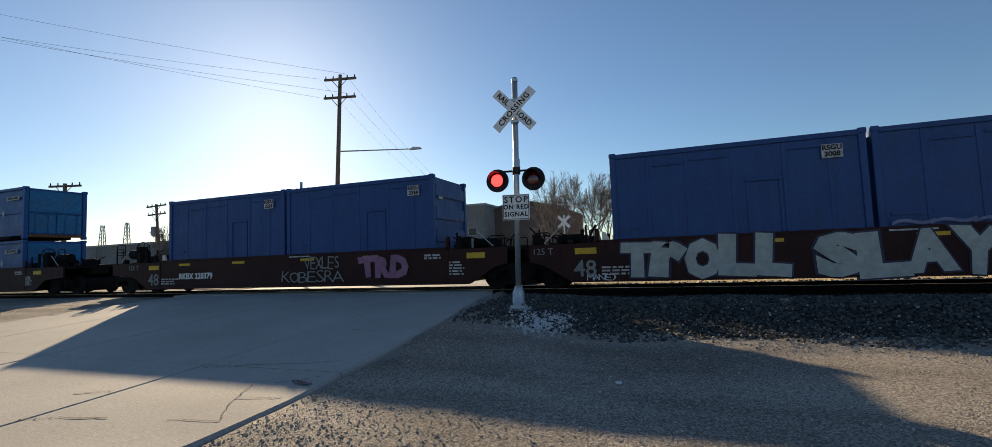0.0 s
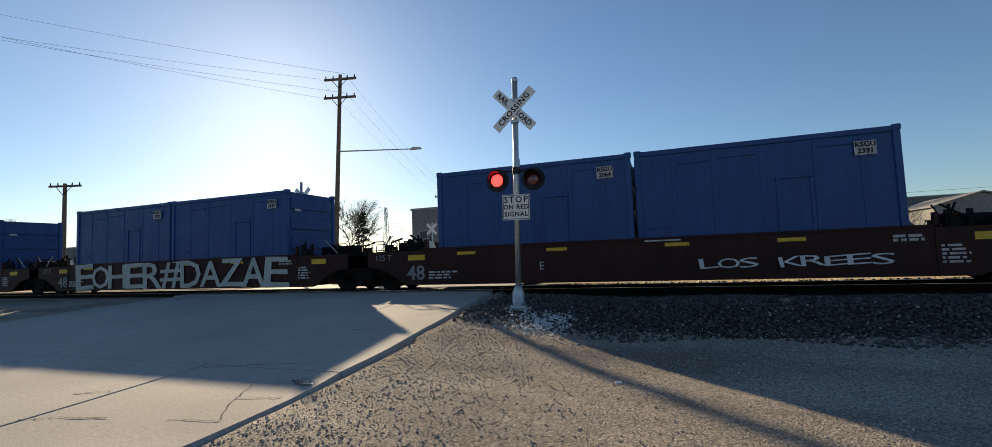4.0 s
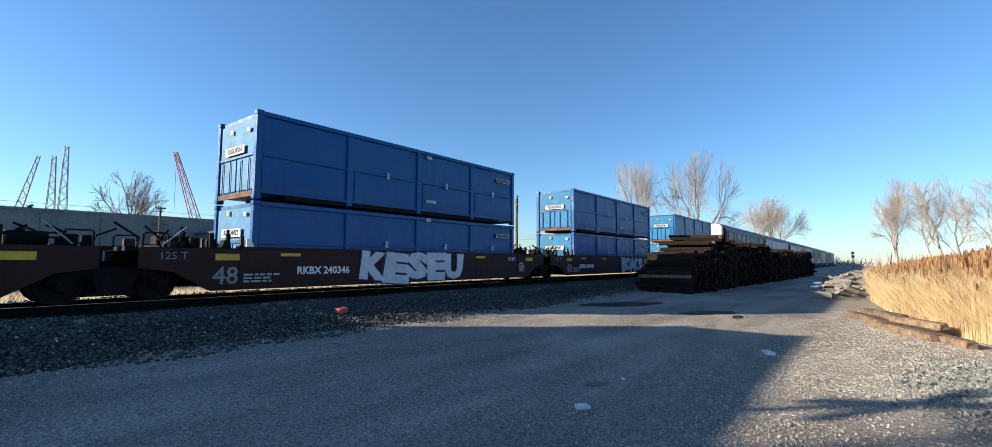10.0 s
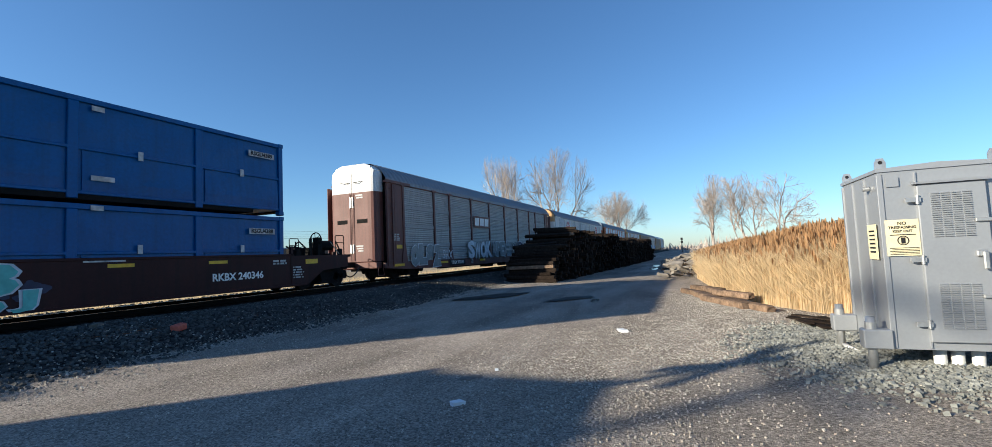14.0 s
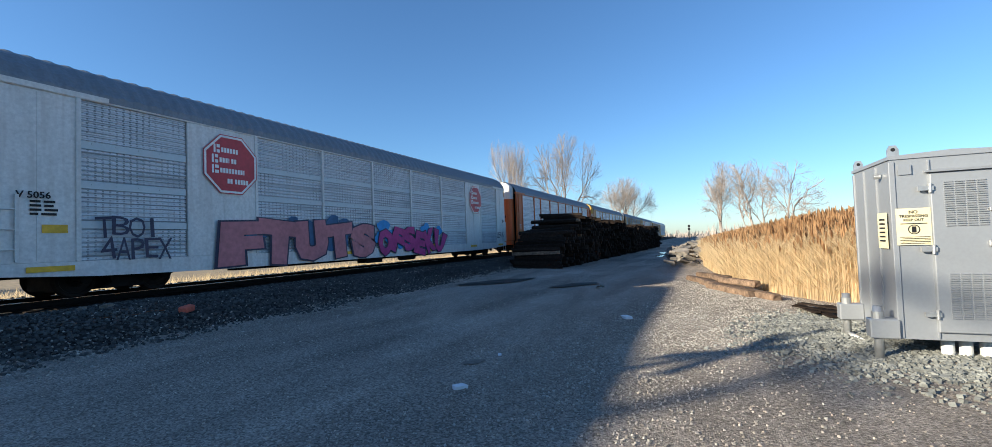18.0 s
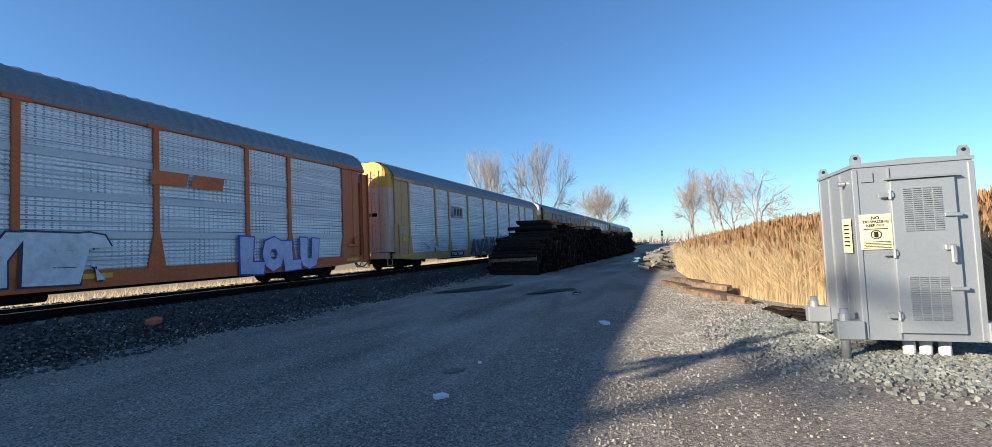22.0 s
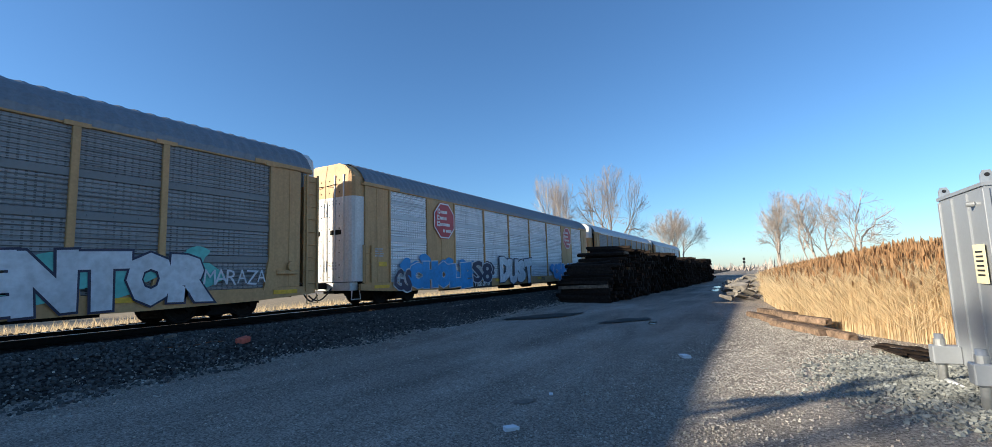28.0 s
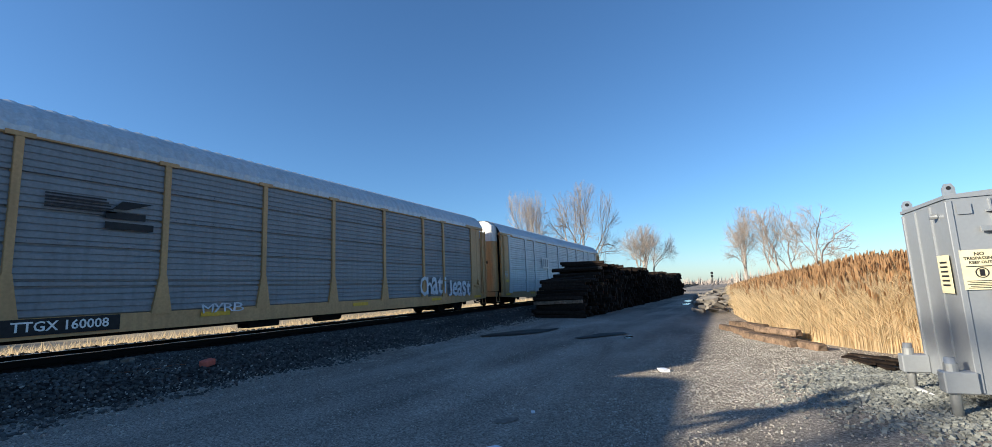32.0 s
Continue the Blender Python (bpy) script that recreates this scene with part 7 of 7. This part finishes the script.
# ---- reeds ----
def reeds():
    rnd = random.Random(31)
    v, f, pv, pf = [], [], [], []
    def front(x):
        return float(np.interp(x, (9, 11.6, 12.2, 14.0, 17.5, 25, 60), (-5.4, -3.4, -2.55, -1.6, -0.75, -0.15, -0.6)))
    def crest(x, y):
        return float(np.interp(x - 0.3 * min(0.0, y + 3), (10.5, 12, 13, 16, 25, 42), (2.3, 2.26, 2.2, 2.02, 1.78, 1.7))) * (1 + 0.07 * noise.noise((x * 0.5, y * 0.5, 4)))
    for k in range(60000):
        u = rnd.random()
        x = 9.6 + 32 * u ** 1.7
        y = front(x) - 12 * rnd.random() ** 1.8 - 0.02
        base = ground_z(x, y)
        deep = front(x) - y
        h = rnd.uniform(0.7, 1.04) * min(1.0, 0.66 + 0.13 * deep) * crest(x, y)
        a = rnd.uniform(0, 6.28)
        lean = rnd.gauss(0.03, 0.07)
        dx, dy = math.cos(a) * lean * h, math.sin(a) * lean * h
        w = rnd.uniform(0.0025, 0.006) * (1 + 0.02 * x)
        c, s = math.cos(a + 1.57) * w, math.sin(a + 1.57) * w
        n = len(v)
        v += [(x - c, y - s, base - 0.05), (x + c, y + s, base - 0.05), (x + dx * 0.4 + c, y + dy * 0.4 + s, base + h * 0.55), (x + dx * 0.4 - c, y + dy * 0.4 - s, base + h * 0.55), (x + dx, y + dy, base + h)]
        f += [(n, n + 1, n + 2, n + 3), (n + 3, n + 2, n + 4)]
        for j in range(3):
            q = rnd.uniform(0.15, 0.85)
            g = rnd.uniform(0, 6.28)
            ll = rnd.uniform(0.15, 0.38)
            bx, by, bz = x + dx * q, y + dy * q, base + h * q
            n = len(v)
            v += [(bx, by, bz - 0.010), (bx, by, bz + 0.010), (bx + math.cos(g) * ll, by + math.sin(g) * ll, bz + ll * rnd.uniform(0.6, 1.6))]
            f += [(n, n + 1, n + 2)]
        if rnd.random() < min(0.95, 0.06 + 0.3 * max(0.0, deep - 0.4)):
            tx, ty, tz = x + dx, y + dy, base + h
            for j in range(4):
                g = rnd.uniform(0, 6.28)
                pw, ph = rnd.uniform(0.02, 0.045), rnd.uniform(0.14, 0.30)
                n = len(pv)
                ox, oy = math.cos(g) * pw, math.sin(g) * pw
                pv += [(tx, ty, tz - ph * 0.5), (tx + ox + dx * 0.1, ty + oy, tz), (tx + ox * 0.6 + dx * 0.2, ty + oy * 0.6, tz + ph * 0.55), (tx - ox * 0.5, ty - oy * 0.5, tz + ph * 0.1)]
                pf.append((n, n + 1, n + 2, n + 3))
    for nm, vv, ff, mt, lab in (("reed_stalks", v, f, "reed", "dense dry golden reed stalks along the lane"), ("reed_plumes", pv, pf, "plume", "brown feathery reed plumes on top of the stalks")):
        me = bpy.data.meshes.new(nm)
        me.from_pydata(vv, [], ff)
        me.materials.append(M[mt])
        tagged(new(nm, me), lab, "reeds", kind="stuff")
    # the packed heart of the reed bed, in which single stalks cannot be told apart
    xs, ds = np.arange(9.4, 45, 0.22), [0.05, 0.16, 0.6, 1.2, 1.8, 2.6, 3.6, 5, 7, 10, 14, 20]
    v, f = [], []
    for x in xs:
        for j, d in enumerate(ds):
            y = front(x) - d
            top = crest(x, y) * 0.70
            v.append((float(x), y, ground_z(x, y) + (0.0 if j == 0 else top * min(1.0, 0.62 + 0.2 * d) * (0.6 if j == 1 else 0.92) * (1 + 0.16 * noise.noise((x * 3, y * 3, 0)) + 0.1 * rnd.uniform(-1, 1)))))
    m = len(ds)
    f = [(i * m + j, i * m + j + 1, i * m + m + j + 1, i * m + m + j) for i in range(len(xs) - 1) for j in range(m - 1)]
    me = bpy.data.meshes.new("reed_bed")
    me.from_pydata(v, [], f)
    me.materials.append(M["reed"])
    tagged(new("reed_bed", me), "packed heart of the dry reed bed", "reeds", kind="stuff")
    # low brush behind, up to the trees
    v, f = [], []
    for k in range(9000):
        x, y = rnd.uniform(25, 110), rnd.uniform(-45, -4)
        h = rnd.uniform(1.0, 2.4)
        g, w = rnd.uniform(0, 6.28), rnd.uniform(0.05, 0.18)
        n = len(v)
        z = ground_z(x, y)
        v += [(x - w * math.cos(g), y - w * math.sin(g), z), (x + w * math.cos(g), y + w * math.sin(g), z), (x + rnd.gauss(0, 0.3), y + rnd.gauss(0, 0.3), z + h)]
        f.append((n, n + 1, n + 2))
    me = bpy.data.meshes.new("brush")
    me.from_pydata(v, [], f)
    me.materials.append(M["plume"])
    tagged(new("brush", me), "brown winter brush behind the reeds", "brush", kind="stuff")


reeds()


def verge_grass():
    rnd = random.Random(33)
    v, f = [], []
    for k in range(9000):
        x, y = rnd.uniform(-4, 60), rnd.uniform(17.6, 24)
        h, g, w = rnd.uniform(0.1, 0.45), rnd.uniform(0, 6.28), rnd.uniform(0.01, 0.03)
        z, n = ground_z(x, y), len(v)
        v += [(x - w * math.cos(g), y - w * math.sin(g), z), (x + w * math.cos(g), y + w * math.sin(g), z), (x + rnd.gauss(0, 0.12), y + rnd.gauss(0, 0.12), z + h)]
        f.append((n, n + 1, n + 2))
    me = bpy.data.meshes.new("verge_grass")
    me.from_pydata(v, [], f)
    me.materials.append(M["reed"])
    tagged(new("verge_grass", me), "dry straw grass tufts beyond the rails", "grass", kind="stuff")


verge_grass()
tagged(part("cable", Build().tube([(5.2, 10.6, 0.36), (5.5, 10.45, 0.36), (5.9, 10.35, 0.35), (6.2, 10.42, 0.37), (6.4, 10.3, 0.36)], 0.008), "rust"), "thin rusty cable lying on the ballast", "cable")


# ---- trees ----
def bare_tree(at, height, spread, seed, label, mat="bark", trunks=1, density=3, twig=0.02, wide=0.40, fine=False):
    rnd = random.Random(seed)
    top = thing("tree", label, "tree", at)
    limbs, twigs = Build(), Build()

    def grow(p, d, length, r, level):
        q = p + d * length
        bld = limbs if level < 2 else twigs
        bend = (p + q) / 2 + Vector((rnd.gauss(0, 1), rnd.gauss(0, 1), rnd.gauss(0, 0.5))) * length * 0.08
        n = 7 if level == 0 else 5 if level == 1 else 3
        bld.tube([p, bend, q], r * 0.85, n)
        if level >= 6:
            return
        for k in range(density + (1 if fine and level == 3 else 0) if level < 5 else 2):
            a = rnd.uniform(0, 6.28)
            tilt = rnd.uniform(0.45 if level < 2 else 0.3, 1.0 if level < 2 else 0.8) * spread if k else rnd.uniform(0.10, 0.42)
            side = d.orthogonal().normalized()
            nd = d * math.cos(tilt) + (Matrix.Rotation(a, 3, d) @ side) * math.sin(tilt)
            nd.z += 0.04
            start = p.lerp(q, rnd.uniform(0.75 if level == 0 else 0.3, 1.0)) if k else q
            grow(start, nd.normalized(), length * (0.72 if level == 0 else 1.0) * (rnd.uniform(0.70, 0.88) if k == 0 else rnd.uniform(0.6, 0.85)), max(twig * 0.45, r * (0.72 if k == 0 else 0.48)), level + 1)

    for k in range(trunks):
        d = Vector((rnd.gauss(0, 0.34), rnd.gauss(0, 0.34), 1)).normalized() if trunks > 1 else Vector((rnd.gauss(0, 0.04), rnd.gauss(0, 0.04), 1)).normalized()
        grow(Vector((rnd.gauss(0, 0.3), rnd.gauss(0, 0.3), 0)) if trunks > 1 else Vector((0, 0, 0)), d, height * 0.25, height * (0.010 if trunks > 1 else 0.016), 0)
    # even out the lean, and bring the crown to its height and width
    a = np.array(twigs.v)
    high = np.percentile(a[:, 2], 98)
    up = a[a[:, 2] > high * 0.5]
    mx, my = up[:, 0].mean() / up[:, 2].mean(), up[:, 1].mean() / up[:, 2].mean()
    reach = np.percentile(np.hypot(up[:, 0] - mx * up[:, 2], up[:, 1] - my * up[:, 2]), 96)
    k, q = height / high, height * wide / reach

    def round_off(x, y, z):
        e = math.sqrt((x * x + y * y) / (height * wide * 1.15) ** 2 + ((z - 0.56 * height) / (0.46 * height)) ** 2)
        if e <= 1 or z < 0.35 * height:
            return x, y, z
        f = (1 + 0.3 * (e - 1)) / e
        return x * f, y * f, 0.56 * height + (z - 0.56 * height) * f

    for b in (limbs, twigs):
        b.v = [round_off((p[0] - mx * p[2]) * q, (p[1] - my * p[2]) * q, p[2] * k) for p in b.v]
    part("trunk", limbs, mat, top)
    part("crown", twigs, mat, top)
    return top


P = lambda az, d: pose(polar(az, d).x, polar(az, d).y, 0)
bare_tree(P(68.9, 78), 17.6, 0.8, 1, "tall pale bare tree beyond the train", "bark", 5, 3, 0.017, 0.27, True)
bare_tree(P(75.0, 76), 17.4, 0.95, 2, "tall pale bare tree with spreading branches", "bark", 4, 3, 0.017, 0.34, True)
bare_tree(P(82.3, 118), 15.2, 0.9, 3, "round bare tree far beyond the track", "bark", 5, 3, 0.022, 0.42, True)
bare_tree(P(92.3, 66), 10.3, 0.9, 4, "wide bare tree behind the reeds", "bark", 4, 3, 0.013, 0.36, True)
bare_tree(P(95.0, 64), 9.8, 0.95, 5, "bare tree with a domed crown behind the reeds", "bark", 3, 3, 0.013, 0.34, True)
bare_tree(P(98.3, 58), 8.6, 1.25, 6, "crooked sparse bare tree behind the reeds", "bark", 2, 3, 0.020, 0.40)
bare_tree(P(-12.6, 47), 9.4, 0.95, 7, "bare multi-stemmed tree across the tracks", "bark_dark", 4, 3, 0.025)
bare_tree(P(-8.0, 45), 8.8, 0.95, 8, "bare multi-stemmed tree across the tracks", "bark_dark", 4, 3, 0.025)
bare_tree(P(14.2, 88), 13.8, 0.95, 9, "bare tree behind the long building", "bark_dark", 2, 3, 0.04)
bare_tree(P(-36.5, 75), 11.0, 0.95, 10, "bare tree across the tracks", "bark_dark", 3, 3, 0.035)
bare_tree(P(-41.5, 70), 7.0, 0.95, 14, "small bare tree across the tracks", "bark_dark", 3, 3, 0.035)
bare_tree(P(-55.0, 90), 8.0, 0.95, 11, "far bare tree beyond the road", "bark_dark", 3, 3, 0.04)
bare_tree(P(-66.5, 80), 8.0, 0.95, 12, "far bare tree beyond the road", "bark_dark", 3, 3, 0.04)


def conifer(at, height, seed):
    rnd = random.Random(seed)
    top = thing("conifer", "small dark conifer near the buildings", "tree", at)
    part("trunk", Build().rod((0, 0, 0), (0, 0, height * 0.95), 0.12, 0.03, 6), "bark_dark", top)
    b = Build()
    for k in range(420):
        z = height * (0.12 + 0.88 * rnd.random() ** 1.2)
        r = (height - z) * 0.26 + 0.1
        a, d = rnd.uniform(0, 6.28), rnd.uniform(0.3, 1.0) * r
        p = Vector((math.cos(a) * d, math.sin(a) * d, z))
        w = rnd.uniform(0.15, 0.3)
        b.add([tuple(p + Vector((rnd.gauss(0, w), rnd.gauss(0, w), rnd.gauss(0, w * 0.5)))) for _ in range(3)], [(0, 1, 2)])
    part("needles", b, "conifer", top)
    return top


for k, (az, d, h) in enumerate(((6.9, 95, 9.0), (8.9, 93, 8.4), (1.9, 95, 7.5), (-36.0, 60, 7.5), (-42.3, 80, 6.0))):
    conifer(P(az, d), h, 40 + k)


# ---- buildings ----
def building(az0, az1, dist, height, mat, label, deep=14.0, gable=0.0, wins=0, name="building", roofmat="metal_wall"):
    a, b = polar(az0, dist / math.cos(radians(az0))), polar(az1, dist / math.cos(radians(az1)))
    top = thing(name, label, "building", pose(a.x, a.y, 0))
    wdt = b.x - a.x
    outer = [(0, 0), (wdt, 0), (wdt, deep), (0, deep)]
    if gable:
        w = Build().extrude([(0, 0), (wdt, 0), (wdt, height), (wdt / 2, height + gable), (0, height)], 1, 0, deep)
        part("wall", w, mat, top)
        r = Build()
        for x0, z0, x1, z1 in ((-0.3, height - 0.1, wdt / 2, height + gable + 0.05), (wdt + 0.3, height - 0.1, wdt / 2, height + gable + 0.05)):
            r.add([(x0, -0.3, z0), (x1, -0.3, z1), (x1, deep + 0.3, z1), (x0, deep + 0.3, z0), (x0, -0.3, z0 + 0.15), (x1, -0.3, z1 + 0.15), (x1, deep + 0.3, z1 + 0.15), (x0, deep + 0.3, z0 + 0.15)],
                  [(0, 1, 2, 3), (4, 5, 6, 7), (0, 1, 5, 4), (1, 2, 6, 5), (2, 3, 7, 6), (3, 0, 4, 7)])
        part("roof", r, roofmat, top)
    else:
        part("wall", Build().extrude(outer, 2, 0, height - 0.3), mat, top)
        part("roof", Build().box(-0.15, -0.15, height - 0.3, wdt + 0.15, deep + 0.15, height), roofmat, top)
    n = int(wdt / 6)
    for k in range(1, n):
        x = wdt * k / n
        part("pilaster", Build().box(x - 0.15, -0.12, 0, x + 0.15, 0.05, height - 0.35), mat, top)
    for k in range(wins):
        x = wdt * (k + 0.5) / wins
        w = part("window", Build().box(x - 0.7, -0.06, height * 0.5, x + 0.7, 0.02, height * 0.5 + 1.2), "white_worn", top)
        part("pane", Build().box(x - 0.6, -0.075, height * 0.5 + 0.1, x + 0.6, -0.05, height * 0.5 + 1.1), "glass", w)
    return top


building(-30.3, -21.5, 62, 9.2, "block_wall", "flat-roofed grey block building across the tracks", 18, 0, 3)
building(-21.4, -12.5, 66, 8.4, "brick_wall", "brown brick building with low gable across the tracks", 20, 1.2, 0)
building(-4.7, -0.7, 76, 12.4, "brick_wall", "tall narrow brown brick building across the tracks", 9, 0, 0)
building(-0.6, 33.0, 82, 7.7, "block_wall", "long low grey industrial building across the tracks", 30, 0, 0, roofmat="block_wall")
building(22.9, 28.9, 68, 5.4, "block_wall", "grey gabled metal shed across the tracks", 24, 1.3, 0, roofmat="block_wall")
building(29.5, 38.0, 90, 6.9, "block_wall", "long pale low building across the tracks", 20, 0, 6)
building(39.0, 52.0, 95, 5.6, "brick_wall", "low brick building across the tracks", 20, 0, 5)
building(1.8, 7.6, 60, 3.2, "cream", "low white tent-roofed shed across the tracks", 8, 0.9, 0)
building(-66.0, -52.0, 52, 6.0, "block_wall", "long low grey building beyond the road", 15, 0, 0)


# ---- cranes, towers, signal ----
def lattice(name, label, category, a, b, half, mat, steps=14, r=0.06):
    a, b = Vector(a), Vector(b)
    d = (b - a).normalized()
    u = d.cross(Vector((0, 1, 0))).normalized()
    w = d.cross(u)
    top = thing(name, label, category, pose(0, 0, 0))
    for sx, sy in ((-1, -1), (1, -1), (1, 1), (-1, 1)):
        part("chord", Build().rod(a + u * half * sx + w * half * sy, b + (u * sx + w * sy) * half * 0.3, r, n=4), mat, top)
    br = Build()
    for k in range(steps):
        t0, t1 = k / steps, (k + 1) / steps
        h0, h1 = half * (1 - 0.7 * t0), half * (1 - 0.7 * t1)
        p, q = a.lerp(b, t0), a.lerp(b, t1)
        s = 1 if k % 2 else -1
        br.rod(p + u * h0 * s - w * h0, q - u * h1 * s - w * h1, r * 0.6, n=4).rod(p + u * h0 * s + w * h0, q - u * h1 * s + w * h1, r * 0.6, n=4)
    part("bracing", br, mat, top)
    return top


c1 = lattice("crane", "red lattice crane boom behind the buildings", "crane", polar(20.1, 150, 4), polar(17.2, 150, 29.5), 1.2, "crane_red", 18, 0.12)
part("hook_line", Build().rod(polar(17.3, 150, 29), polar(17.35, 150, 14), 0.05, n=4), "wire", c1)
lattice("crane", "grey lattice crane boom far behind the buildings", "crane", polar(5.8, 220, 8), polar(7.3, 220, 35.5), 1.2, "lattice", 16, 0.15)
for az, h in ((9.06, 40), (8.28, 36)):
    lattice("transmission_tower", "slim grey lattice tower in the distance", "tower", polar(az, 220, 0), polar(az, 220, h), 1.6, "lattice", 18, 0.15)
for az, h in ((-60.0, 19.5), (-58.2, 20.8), (-33.2, 28)):
    lattice("transmission_tower", "slim grey lattice tower in the distance", "tower", polar(az, 240, 0), polar(az, 240, h), 1.4, "lattice", 14, 0.15)
sg = thing("signal_mast", "far black railway signal mast beside the track", "railroad signal", pose(150, 2.6, 0))
part("pole", Build().rod((0, 0, 0), (0, 0, 3.4), 0.08, n=8), "black", sg)
part("signal_head", Build().box(-0.2, -0.32, 2.6, 0.2, 0.32, 3.3, 0.08).box(-0.2, -0.32, 3.5, 0.2, 0.32, 4.2, 0.08).box(-0.05, -0.05, 3.2, 0.05, 0.05, 3.6), "black", sg)


def far_woods():
    rnd = random.Random(71)
    v, f = [], []
    def twigs(x, y, h):
        n = len(v)
        g = rnd.uniform(0, 6.28)
        w = rnd.uniform(0.1, 0.5)
        v.extend([(x - w * math.cos(g), y - w * math.sin(g), 0), (x + w * math.cos(g), y + w * math.sin(g), 0), (x + rnd.gauss(0, 1.2), y + rnd.gauss(0, 1.2), h)])
        f.append((n, n + 1, n + 2))
    for k in range(9000):
        a = rnd.uniform(-75, 135)
        d = rnd.uniform(210, 330)
        p = polar(a, d)
        twigs(p.x, p.y, (rnd.uniform(2, 7) + 3 * noise.noise((a * 0.15, 0, 0))) * (0.6 if 84.5 < a < 91 else 1.0))
    me = bpy.data.meshes.new("far_woods")
    me.from_pydata(v, [], f)
    me.materials.append(M["bark"])
    tagged(new("far_woods", me), "distant brown winter woods on the horizon", "woods", kind="stuff")


far_woods()


# ---- what moves ----
def motions():
    for ob, s, y, z in MOVING:
        walk(ob, [(k * 1.0, pose(s - run(k * 1.0), y, z)) for k in range(33)])
    radius, step = 0.415, 0.055
    times = [k * step for k in range(582)] + [32.0]
    for ob, dx in WHEELSETS:
        walk(ob, [(t, pose(dx, 0, 0.43) @ Matrix.Rotation(-run(t) / radius, 4, "Y")) for t in times])
    # the two lamps of each pair light by turns
    half, first = 0.658, 0.35
    for ob, x, lit, dark, z, phase in GLOWS:
        rows, t, k = [(0.0, pose(x, lit if phase == 0 else dark, z))], first, 0
        while t < 31.9:
            on_before = (k % 2 == 0) == (phase == 0)
            rows.append((t - 0.02, pose(x, lit if on_before else dark, z)))
            rows.append((t + 0.02, pose(x, dark if on_before else lit, z)))
            t += half
            k += 1
        rows.append((32.0, pose(x, rows[-1][1].translation.y, z)))
        walk(ob, rows)


motions()
